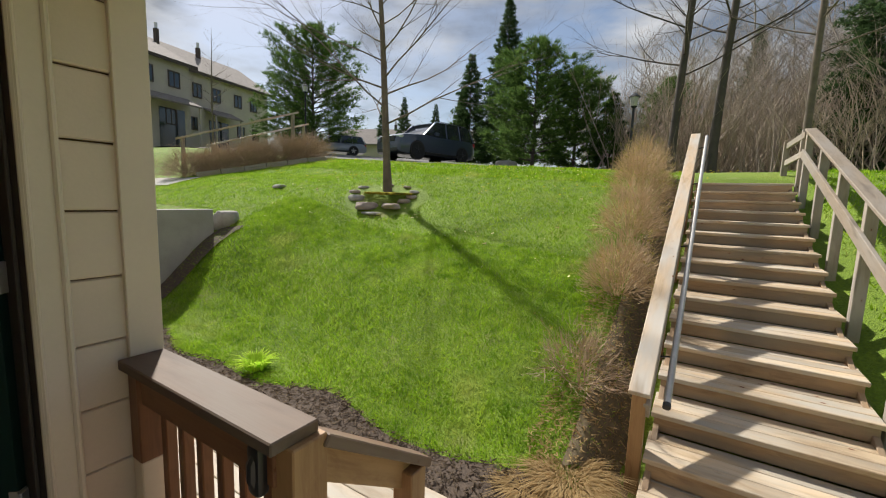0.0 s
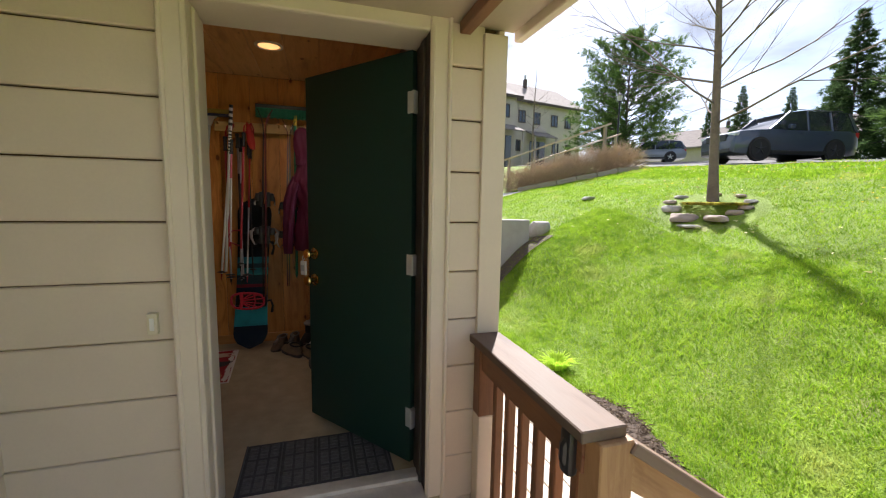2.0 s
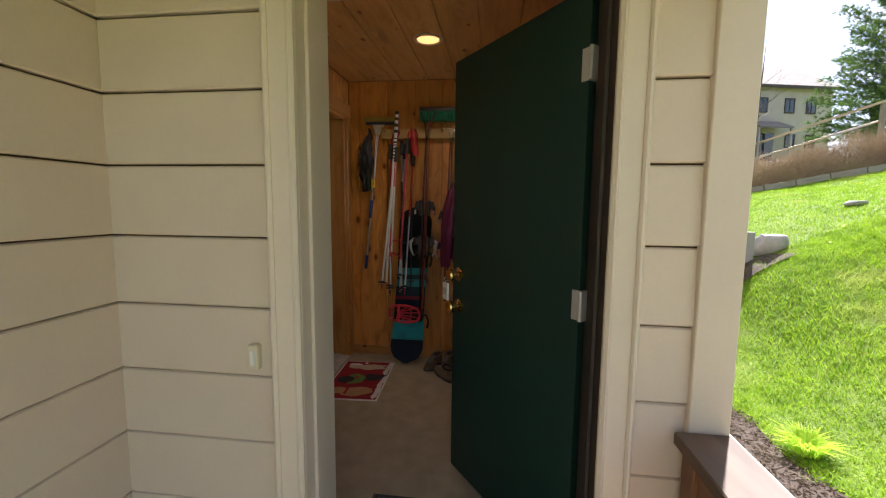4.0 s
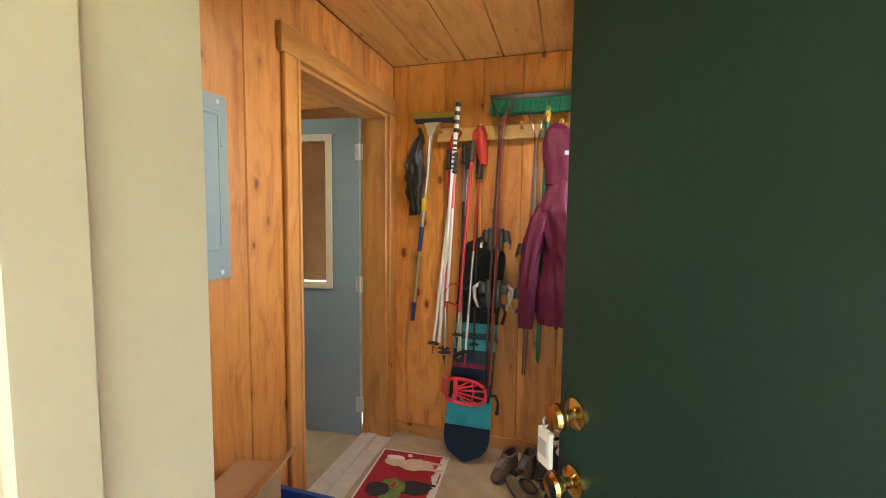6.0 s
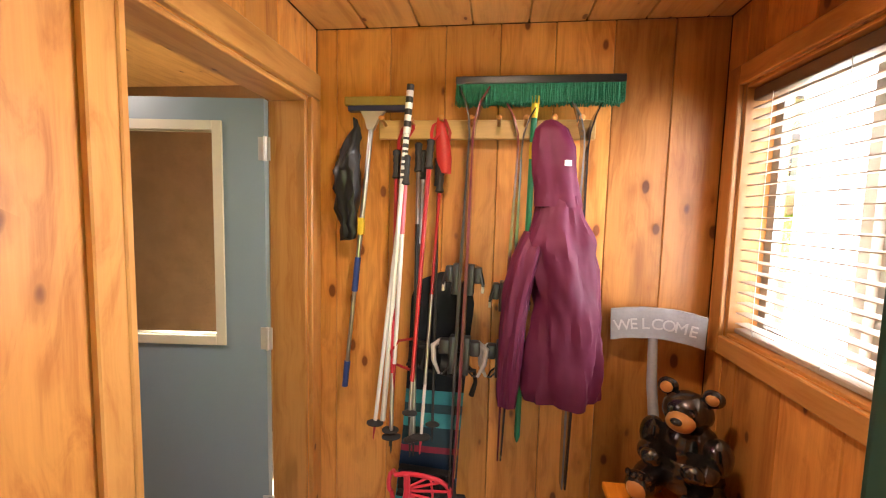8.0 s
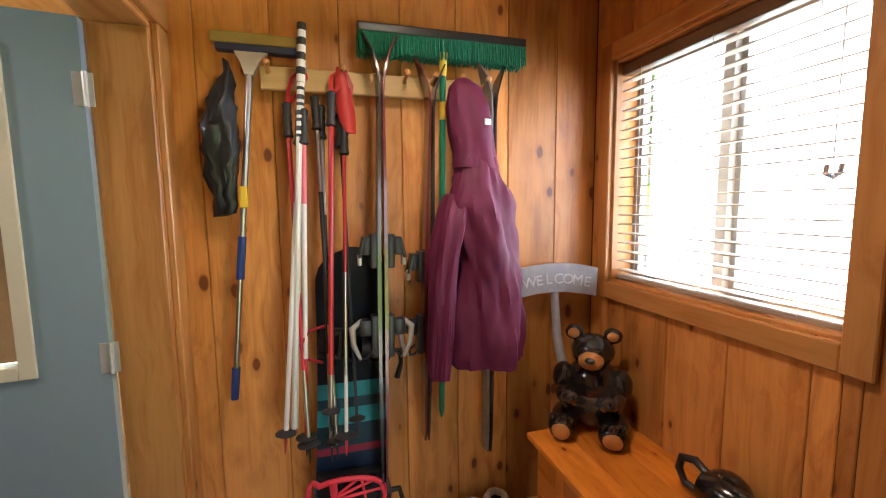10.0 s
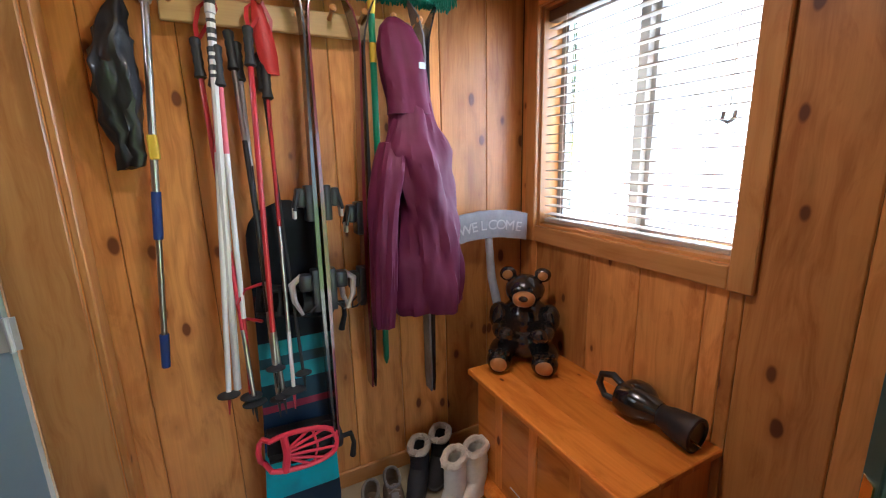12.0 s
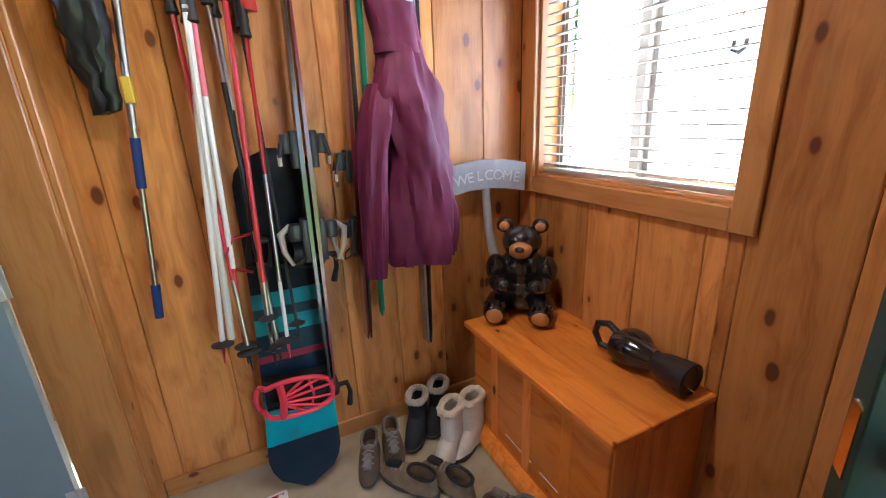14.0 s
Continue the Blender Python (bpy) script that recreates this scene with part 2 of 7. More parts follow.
def ring_at(c, u, v, ru, rv, seg=12, power=1.0):
    c, u, v = Vector(c), Vector(u), Vector(v)
    out = []
    for i in range(seg):
        a = 2 * math.pi * i / seg
        ca, sa = math.cos(a), math.sin(a)
        out.append(c + u * ru * math.copysign(abs(ca) ** power, ca) + v * rv * math.copysign(abs(sa) ** power, sa))
    return out


def tube(bm, pts, r, seg=8, mat=0):
    pts = [Vector(p) for p in pts]
    rings, u = [], None
    for i, p in enumerate(pts):
        d = (pts[min(i + 1, len(pts) - 1)] - pts[max(i - 1, 0)]).normalized()
        if u is None:
            u = d.orthogonal().normalized()
        u = (u - d * u.dot(d)).normalized()
        v = d.cross(u)
        rr = r[i] if isinstance(r, (list, tuple)) else r
        rings.append(ring_at(p, u, v, rr, rr, seg))
    return loft(bm, rings, mat=mat)


def ball(bm, c, r, seg=14, m=None, mat=0):
    r = (r, r, r) if isinstance(r, (int, float)) else r
    mx = Matrix.LocRotScale(Vector(c), None, Vector(r))
    if m:
        mx = mx @ m
    vs = bmesh.ops.create_uvsphere(bm, u_segments=seg, v_segments=max(6, seg * 2 // 3), radius=1, matrix=mx)["verts"]
    for f in {f for v in vs for f in v.link_faces}:
        f.material_index = mat
    return bm


def lathe(bm, c, profile, seg=20, axis=(0, 0, 1), mat=0):
    ax = Vector(axis).normalized()
    u = ax.orthogonal().normalized()
    v = ax.cross(u)
    return loft(bm, [ring_at(Vector(c) + ax * h, u, v, max(r, 0.0004), max(r, 0.0004), seg) for r, h in profile], mat=mat)


def wobble(bm, amount, scale, seed=0):
    for v in bm.verts:
        v.co += noise.noise_vector(v.co * scale + Vector((seed, seed * 2, 0))) * amount
    return bm


PIECES = {}


def piece_mesh(name, lx, ly, lz, c, mat):
    """A box with chamfered edges, its length along z, shared by alike pieces."""
    key = (name, round(lx, 4), round(ly, 4), round(lz, 4), c, mat.name)
    if key not in PIECES:
        bm = bmesh.new()
        bmesh.ops.create_cube(bm, size=1, matrix=Matrix.Diagonal((lx, ly, lz, 1)))
        if c:
            bmesh.ops.bevel(bm, geom=bm.edges[:], offset=c, segments=1, affect="EDGES")
        PIECES[key] = mesh_of(name, bm, mat)
    return PIECES[key]


def stick(name, a, b, wide, thick, mat, parent=None, up=(0, 0, 1), c=0.004, label=""):
    """A straight board from a to b; wide is measured across, thick along up."""
    a, b = Vector(a), Vector(b)
    z = (b - a).normalized()
    up = Vector(up)
    y = (up - z * up.dot(z)).normalized()
    x = y.cross(z)
    m = Matrix((x, y, z)).transposed().to_4x4()
    m.translation = (a + b) / 2
    ob = new(name, piece_mesh(name, wide, thick, (b - a).length, c, mat))
    if parent:
        ob.parent = parent
        ob.matrix_parent_inverse = parent.matrix_basis.inverted()
    ob.matrix_basis = m
    return tagged(ob, label)


# ---- the ground ----
PROFILE = [(-60, -0.62), (2.0, -0.60), (2.6, -0.50), (3.2, -0.30), (4.0, 0.02), (5.5, 0.60), (7.0, 1.17), (8.5, 1.68), (10, 2.00), (13, 2.18), (20, 2.36), (60, 2.6), (400, 9)]


def smooth(a, b, x):
    x = min(1, max(0, (x - a) / (b - a)))
    return x * x * (3 - 2 * x)


def ground_z(x, y):
    for (y0, z0), (y1, z1) in zip(PROFILE, PROFILE[1:]):
        if y <= y1 or y1 == 400:
            z = z0 + (z1 - z0) * (y - y0) / (y1 - y0)
            break
    tilt = 0.045 * min(9.0, max(0.0, -x - 1.0))
    z += tilt * smooth(2.6, 4.5, y) * (1 - 0.25 * smooth(9, 14, y))
    z += 0.18 * smooth(4, 9, -x) * smooth(11, 15, y) + 1.55 * smooth(12, 34, -0.75 * x + 0.5 * y) * smooth(6, 10, y)
    z += 0.34 * smooth(4.6, 7.0, -x) * smooth(2.7, 3.9, y) * (1 - smooth(5.5, 8.5, y))
    z += 0.05 * noise.noise(Vector((x * 0.45, y * 0.45, 0.0))) * smooth(2.5, 5, y)
    z -= 0.32 * smooth(-0.75, -0.45, x) * (1 - smooth(1.2, 1.5, x)) * smooth(2.2, 2.8, y) * (1 - smooth(8.6, 9.4, y))
    return z


def axis_steps(lo, hi, near, fine):
    out, v = [0.0], 0.0
    while v < hi:
        v += fine if v < near else fine + (v - near) * 0.25
        out.append(v)
    v = 0.0
    while v > lo:
        v -= fine if -v < near else fine + (-v - near) * 0.25
        out.insert(0, v)
    return out


M_LAWN = Nodes("lawn_soil_and_grass")
_v = M_LAWN.coords(shift=False)
_c = M_LAWN.ramp(M_LAWN.noise(_v, 0.9, 6), [(0.3, (0.15, 0.24, 0.014)), (0.55, (0.22, 0.33, 0.02)), (0.75, (0.29, 0.36, 0.04))])
_c = M_LAWN.mix(M_LAWN.ramp(M_LAWN.noise(_v, 34, 4), [(0.35, (0, 0, 0)), (0.75, (0.75, 0.75, 0.75))]), _c, (0.08, 0.145, 0.013))
_c = M_LAWN.mix(M_LAWN.ramp(M_LAWN.noise(_v, 2.3, 5), [(0.60, (0, 0, 0)), (0.74, (0.8, 0.8, 0.8))]), _c, (0.27, 0.27, 0.10))
M_LAWN.colour(_c)
M_LAWN.b.inputs["Roughness"].default_value = 0.9
M_LAWN.bump(M_LAWN.noise(_v, 60, 4), 1.0, 0.03)
M_LAWN = M_LAWN.m


def build_ground():
    xs = axis_steps(-400, 400, 12, 0.25)
    ys = [v for v in axis_steps(-400, 400, 16, 0.3)]
    bm = bmesh.new()
    rows = [[bm.verts.new((x, y, ground_z(x, y))) for x in xs] for y in ys]
    for a, b in zip(rows, rows[1:]):
        for i in range(len(xs) - 1):
            bm.faces.new((a[i], a[i + 1], b[i + 1], b[i])).smooth = True
    return tagged(part("ground", bm, M_LAWN), "sloping green spring lawn rising to a parking lot", "lawn", kind="structure")


ground = build_ground()

# ---- the entry room: floor, walls, ceiling ----
X_OUT, X_IN, X_BACK = -1.80, -2.02, -4.175
Y_LEFT, Y_WIN, Y_OUT = -1.24, 0.497, 0.69
Z_CEIL = 2.41
D0, D1, D_TOP = -0.545, 0.372, 2.045
W0, W1, WZ0, WZ1 = -4.050, -3.162, 1.150, 2.105
O0, O1, O_TOP = -4.075, -3.165, 2.092


def wall(name, boxes, label, mat=None):
    bm = bmesh.new()
    for b in boxes:
        box(bm, *b)
    return tagged(part(name, bm, mat or M_GAP), label, "wall", kind="structure")


bm = bmesh.new()
box(bm, -6.6, X_OUT - 0.005, -4.6, Y_OUT - 0.03, -0.25, 0.0)
floor = tagged(part("floor", bm, M_CARPET), "worn taupe carpet on the entry floor", "floor", kind="structure")

wall_door = wall("wall_door", [
    (X_IN + 0.012, X_OUT - 0.014, Y_LEFT, D0, 0.0, 3.0), (X_IN + 0.012, X_OUT - 0.014, D1, Y_OUT - 0.03, 0.0, 3.0),
    (X_IN + 0.012, X_OUT - 0.014, D0, D1, D_TOP, 3.0), (X_IN + 0.012, X_OUT - 0.014, Y_LEFT, Y_OUT - 0.03, -0.6, -0.001)],
    "entry wall with beige lap siding outside and pine inside")
wall_window = wall("wall_window", [
    (X_BACK - 0.2, W0, Y_WIN + 0.012, Y_OUT - 0.03, 0.0, 2.6), (W1, X_IN + 0.011, Y_WIN + 0.012, Y_OUT - 0.03, 0.0, 2.6),
    (W0, W1, Y_WIN + 0.012, Y_OUT - 0.03, 0.0, WZ0), (W0, W1, Y_WIN + 0.012, Y_OUT - 0.03, WZ1, 2.6)],
    "knotty pine wall with a window over the bench")
wall_back = wall("wall_back", [(X_BACK - 0.2, X_BACK - 0.012, -1.39, Y_WIN + 0.011, 0.0, 2.6)], "knotty pine back wall hung with skis")
wall_panel = wall("wall_panel", [
    (X_BACK - 0.011, O0, -1.39, Y_LEFT - 0.012, 0.0, 2.6), (O1, X_IN + 0.011, -1.39, Y_LEFT - 0.012, 0.0, 2.6),
    (O0, O1, -1.39, Y_LEFT - 0.012, O_TOP, 2.6)], "knotty pine wall with a breaker panel and a doorway")
wall_hall = wall("wall_hall", [(-5.2, -5.0, -4.2, -1.392, 0.0, 2.6), (-5.2, -1.5, -4.4, -4.2, 0.0, 2.6), (-2.2, -2.0, -4.2, -1.392, 0.0, 2.6)], "brown wall of the next room",
                 plain("hall_wall_wood", (0.30, 0.17, 0.075), 0.6, vary=0.2))
bm = bmesh.new()
box(bm, -5.2, X_IN + 0.011, -4.4, Y_OUT - 0.03, Z_CEIL + 0.02, Z_CEIL + 0.2)
y = Y_LEFT - 0.235
while y < Y_WIN:
    a, b = max(y, Y_LEFT), min(y + 0.235, Y_WIN)
    if b - a > 0.02:
        box(bm, X_BACK, X_IN, a + 0.003, b - 0.003, Z_CEIL, Z_CEIL + 0.018, 0.005)
    y += 0.235
ceiling = part("ceiling", bm, M_PINE_CEIL)
for p in ceiling.data.vertices:
    p.co = Vector((p.co.z, p.co.y, p.co.x))
ceiling.matrix_basis = Matrix(((0, 0, 1, 0), (0, 1, 0, 0), (1, 0, 0, 0), (0, 0, 0, 1)))
ceiling.data.flip_normals()
tagged(ceiling, "tongue-and-groove knotty pine ceiling", "ceiling", kind="structure")


def boarding(parent, axis, at, inward, lo, hi, spans, first, pitch=0.236):
    """Upright pine boards: spans says, for a board's middle, which heights it covers."""
    edges = [lo]
    v = first
    while v < hi - 0.02:
        if v > lo + 0.02:
            edges.append(v)
        v += pitch * (0.94 + 0.14 * random.random())
    edges.append(hi)
    for a, b in zip(edges, edges[1:]):
        for z0, z1 in spans((a + b) / 2):
            mid = at + inward * -0.006
            if axis == "x":
                p, q, up = ((a + b) / 2, mid, z0), ((a + b) / 2, mid, z1), (0, 1, 0)
            else:
                p, q, up = (mid, (a + b) / 2, z0), (mid, (a + b) / 2, z1), (1, 0, 0)
            stick("pine_board", p, q, b - a - 0.002, 0.012, M_PINE, parent, up, 0.0035)


full = [(0.0, Z_CEIL)]
boarding(wall_back, "y", X_BACK, 1, Y_LEFT, Y_WIN, lambda v: full, -1.146)
boarding(wall_panel, "x", Y_LEFT, 1, O1, X_IN, lambda v: full, -2.875, 0.20)
boarding(wall_panel, "x", Y_LEFT, 1, O0, O1, lambda v: [(O_TOP, Z_CEIL)], -3.84, 0.21)
boarding(wall_panel, "x", Y_LEFT, 1, X_BACK, O0, lambda v: full, 0)
boarding(wall_window, "x", Y_WIN, -1, X_BACK, W0, lambda v: full, 0)
boarding(wall_window, "x", Y_WIN, -1, W0, W1, lambda v: [(0.0, WZ0), (WZ1, Z_CEIL)], -3.95, 0.225)
boarding(wall_window, "x", Y_WIN, -1, W1, X_IN, lambda v: full, -3.12, 0.25)
boarding(wall_door, "y", X_IN, -1, Y_LEFT, D0 - 0.0, lambda v: full, -1.0, 0.235)
boarding(wall_door, "y", X_IN, -1, D0, D1, lambda v: [(D_TOP, Z_CEIL)], -0.3, 0.235)
boarding(wall_door, "y", X_IN, -1, D1, Y_WIN, lambda v: full, 9)

# baseboards and inner casings
baseboard = thing("baseboard", (0, 0, 0), "low pine baseboard along the walls", "baseboard", kind="structure")
stick("baseboard_strip", (X_BACK + 0.008, -1.216, 0.04), (X_BACK + 0.008, Y_WIN, 0.04), 0.08, 0.016, M_PINE_TRIM, baseboard, (1, 0, 0))
stick("baseboard_strip", (-3.09, Y_WIN - 0.008, 0.04), (X_IN, Y_WIN - 0.008, 0.04), 0.08, 0.016, M_PINE_TRIM, baseboard, (0, 1, 0))
stick("baseboard_strip", (-3.05, Y_LEFT + 0.008, 0.04), (X_IN, Y_LEFT + 0.008, 0.04), 0.08, 0.016, M_PINE_TRIM, baseboard, (0, 1, 0))
trim = thing("trim_doorway", (-3.65, Y_LEFT, 0), "wide pine casing round the inner doorway", "door casing", kind="structure")
stick("casing", (O1 + 0.0475, Y_LEFT + 0.011, 0), (O1 + 0.0475, Y_LEFT + 0.011, O_TOP), 0.095, 0.022, M_PINE_TRIM, trim, (0, 1, 0))
stick("casing_bead", (O1 + 0.014, Y_LEFT + 0.024, 0), (O1 + 0.014, Y_LEFT + 0.024, O_TOP), 0.022, 0.008, M_PINE_TRIM, trim, (0, 1, 0))
stick("casing", (O0 - 0.046, Y_LEFT + 0.011, 0), (O0 - 0.046, Y_LEFT + 0.011, O_TOP), 0.092, 0.022, M_PINE_TRIM, trim, (0, 1, 0))
stick("casing", (X_BACK + 0.012, Y_LEFT + 0.013, O_TOP + 0.056), (O1 + 0.12, Y_LEFT + 0.013, O_TOP + 0.056), 0.11, 0.026, M_PINE_TRIM, trim, (0, 1, 0))
stick("jamb", (O1 - 0.009, -1.325, 0), (O1 - 0.009, -1.325, O_TOP - 0.018), 0.168, 0.018, M_PINE_TRIM, trim, (1, 0, 0))
stick("jamb", (O0 + 0.009, -1.325, 0), (O0 + 0.009, -1.325, O_TOP - 0.018), 0.168, 0.018, M_PINE_TRIM, trim, (1, 0, 0))
stick("jamb", (O0, -1.325, O_TOP - 0.009), (O1, -1.325, O_TOP - 0.009), 0.168, 0.018, M_PINE_TRIM, trim, (0, 0, 1))
bm = bmesh.new()
box(bm, O0 + 0.019, O1 - 0.019, -1.41, -1.205, 0.0, 0.018, 0.006)
box(bm, O0 + 0.019, O1 - 0.019, -1.37, -1.30, 0.016, 0.026, 0.004)
tagged(part("threshold", bm, M_THRESH), "worn pale threshold strip across the inner doorway", "threshold", kind="structure")

# ---- the porch ----
wall_porch = wall("wall_porch", [(X_OUT - 0.013, 3.2, -1.35, -1.184, -0.6, 3.0)], "beige lap-sided wall beside the porch")


def lap(parent, a, b, out, z0, z1):
    """One lap board from a to b (plan), leaning out at its foot."""
    a, b, out = Vector((*a, 0)), Vector((*b, 0)), Vector((*out, 0))
    prof = [(0.0, z0), (0.020, z0), (0.025, z0 + 0.005), (0.017, z1 - 0.011), (0.011, z1 - 0.006), (0.0, z1 - 0.006)]
    bm = bmesh.new()
    loft(bm, [[p + out * o + Vector((0, 0, z)) for o, z in prof] for p in (a, b)])
    bmesh.ops.recalc_face_normals(bm, faces=bm.faces[:])
    return part("siding_board", bm, M_SIDING, parent)


PITCH = 0.2204
for i in range(-8, 7):
    z0 = 1.480 + i * PITCH
    z1 = z0 + PITCH
    xw = X_OUT - 0.014
    if z1 < -0.02:
        lap(wall_door, (xw, -1.184), (xw, Y_OUT - 0.1), (1, 0), z0, z1)
    elif z0 > 2.13:
        lap(wall_door, (xw, -1.184), (xw, Y_OUT - 0.1), (1, 0), z0, z1)
    else:
        lap(wall_door, (xw, -1.184), (xw, -0.60), (1, 0), z0, z1)
        lap(wall_door, (xw, 0.435), (xw, 0.60), (1, 0), z0, z1)
    lap(wall_porch, (X_OUT - 0.01, -1.184), (3.2, -1.184), (0, 1), z0, z1)
corner = thing("trim_corner", (-1.8, 0.64, -0.6), "beige corner board of the siding", "corner board", kind="structure")
stick("corner_board", (-1.789, 0.647, -0.6), (-1.789, 0.647, 2.06), 0.108, 0.03, M_TRIM, corner, (1, 0, 0), 0.003)
stick("corner_board", (-1.86, 0.684, -0.6), (-1.86, 0.684, 2.6), 0.11, 0.03, M_TRIM, corner, (0, 1, 0), 0.003)
outer = wall("wall_outer", [(-4.6, -1.92, Y_OUT - 0.029, Y_OUT + 0.004, -0.6, WZ0 - 0.06), (-4.6, W0 - 0.06, Y_OUT - 0.029, Y_OUT + 0.004, WZ0 - 0.06, 2.9),
                            (W1 + 0.06, -1.92, Y_OUT - 0.029, Y_OUT + 0.004, WZ0 - 0.06, 2.9), (W0 - 0.06, W1 + 0.06, Y_OUT - 0.029, Y_OUT + 0.004, WZ1 + 0.06, 2.9)], "beige outer wall of the building", M_SIDING)

door_case = thing("trim_entry", (-1.8, -0.09, 0), "beige moulded casing round the entry door", "door casing", kind="structure")
# Hinge-side jamb and stop: the doorway's shade is put into a dark brown colour.
M_JAMB_SHADE = plain("dark_brown_shaded_jamb", (0.05, 0.04, 0.033), 0.6, vary=0.2, scale=8)
for y0, s in ((-0.523, -1), (0.354, 1)):
    stick("casing", (-1.782, y0 + s * 0.046, -0.02), (-1.782, y0 + s * 0.046, 2.13), 0.09, 0.036, M_TRIM, door_case, (1, 0, 0), 0.006)
    stick("casing_bead", (-1.768, y0 + s * 0.082, -0.02), (-1.768, y0 + s * 0.082, 2.13), 0.018, 0.032, M_TRIM, door_case, (1, 0, 0), 0.006)
    stick("casing_bead", (-1.770, y0 + s * 0.014, -0.02), (-1.770, y0 + s * 0.014, 2.055), 0.014, 0.02, M_TRIM, door_case, (1, 0, 0), 0.005)
    stick("jamb", (-1.900, y0 + s * 0.009, -0.02), (-1.900, y0 + s * 0.009, 2.05), 0.240, 0.018, M_TRIM if s < 0 else M_JAMB_SHADE, door_case, (0, 1, 0), 0.003)
    stick("door_stop", (-1.868, y0 - s * 0.006, 0.0), (-1.868, y0 - s * 0.006, 2.03), 0.06, 0.012, M_TRIM if s < 0 else M_JAMB_SHADE, door_case, (0, 1, 0), 0.003)
stick("casing", (-1.783, -0.523, 2.082), (-1.783, 0.354, 2.082), 0.09, 0.034, M_TRIM, door_case, (1, 0, 0), 0.006)
stick("casing_bead", (-1.768, -0.61, 2.122), (-1.768, 0.44, 2.122), 0.018, 0.03, M_TRIM, door_case, (1, 0, 0), 0.006)
stick("jamb", (-1.900, -0.523, 2.045), (-1.900, 0.354, 2.045), 0.240, 0.018, M_TRIM, door_case, (0, 0, 1), 0.003)
bm = bmesh.new()
box(bm, -1.96, -1.72, -0.523, 0.354, -0.03, 0.012, 0.006)
box(bm, -1.90, -1.86, -0.523, 0.354, 0.010, 0.030, 0.005)
tagged(part("sill_entry", bm, M_THRESH), "worn metal sill under the entry door", "door sill", kind="structure")

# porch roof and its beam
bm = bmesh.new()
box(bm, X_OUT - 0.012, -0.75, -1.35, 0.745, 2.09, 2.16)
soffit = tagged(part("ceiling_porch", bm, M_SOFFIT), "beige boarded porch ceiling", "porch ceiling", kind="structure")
bm = bmesh.new()
box(bm, -5.4, -1.7, -4.6, 0.93, 3.001, 3.09)
tagged(part("roof", bm, plain("roof_shingle", (0.10, 0.09, 0.08), 0.9)), "dark roof over the entry and porch", "roof", kind="structure")
# Unseen block, added to keep direct sun off the porch walls.
upper = wall("wall_upper", [(-5.4, X_OUT - 0.013, -4.6, Y_OUT - 0.03, 3.091, 6.4)], "unseen beige block added above the roof to shade the porch", M_SIDING)
beam = thing("beam", (0, 0.7, 2.05), "beige beam along the porch eave", "beam", kind="structure")
stick("beam_board", (-1.81, 0.765, 2.13), (-0.75, 0.765, 2.13), 0.16, 0.04, M_TRIM, beam, (0, 1, 0))
stick("beam_board", (-1.765, 0.50, 2.062), (-0.75, 0.50, 2.062), 0.05, 0.05, M_RAIL, beam, (0, 0, 1))

deck = thing("floor_porch", (0, -0.2, -0.17), "brown plank porch deck", "porch deck", kind="structure")
for i in range(14):
    y = -1.10 + i * 0.141
    stick("deck_board", (-1.77, y, -0.19), (3.1, y, -0.19), 0.136, 0.036, M_WALK, deck)
bm = bmesh.new()
box(bm, -1.79, 3.1, -1.17, 0.76, -0.62, -0.212)
part("deck_frame", bm, M_RAIL, deck)
walkway = thing("walkway", (-1.5, 1.3, -0.5), "pale sunlit boardwalk below the porch", "boardwalk", kind="structure")


# ---- porch rail ----
rail = thing("porch_railing", (-1.35, 0.63, -0.17), "brown-stained porch railing with a weathered cap", "railing")
stick("top_rail", (-1.765, 0.625, 0.735), (-0.93, 0.625, 0.735), 0.145, 0.036, M_CAP, rail, label="weathered flat cap board")
stick("side_rail", (-1.765, 0.612, 0.655), (-0.975, 0.612, 0.655), 0.12, 0.04, M_RAIL, rail, (0, 1, 0))
stick("bottom_rail", (-1.765, 0.612, -0.08), (-0.99, 0.612, -0.08), 0.09, 0.04, M_RAIL, rail, (0, 1, 0))
stick("wall_post", (-1.735, 0.625, 0.38), (-1.735, 0.625, 0.715), 0.07, 0.09, M_RAIL, rail, (0, 1, 0))
stick("wall_post", (-1.735, 0.625, -0.17), (-1.735, 0.625, 0.38), 0.066, 0.086, M_TRIM, rail, (0, 1, 0), label="beige painted lower post")
for i in range(6):
    x = -1.625 + i * 0.115
    stick("baluster", (x, 0.640, -0.12), (x, 0.640, 0.70), 0.036, 0.036, M_RAIL, rail, (0, 1, 0))
stick("newel_post", (-0.955, 0.655, -0.6), (-0.955, 0.655, 0.717), 0.09, 0.11, M_POSTRAIL, rail, (0, 1, 0))
stick("stair_rail", (-0.945, 0.70, 0.70), (-0.945, 1.20, 0.355), 0.09, 0.034, M_CAP, rail)
stick("stair_side_rail", (-0.965, 0.715, 0.615), (-0.965, 1.13, 0.33), 0.10, 0.036, M_POSTRAIL, rail, (1, 0, 0))
stick("lower_post", (-0.945, 1.125, -0.6), (-0.945, 1.125, 0.37), 0.085, 0.085, M_POSTRAIL, rail, (0, 1, 0))
steps = thing("porch_steps", (-0.4, 1.0, -0.55), "short run of wooden porch steps", "steps", kind="structure")
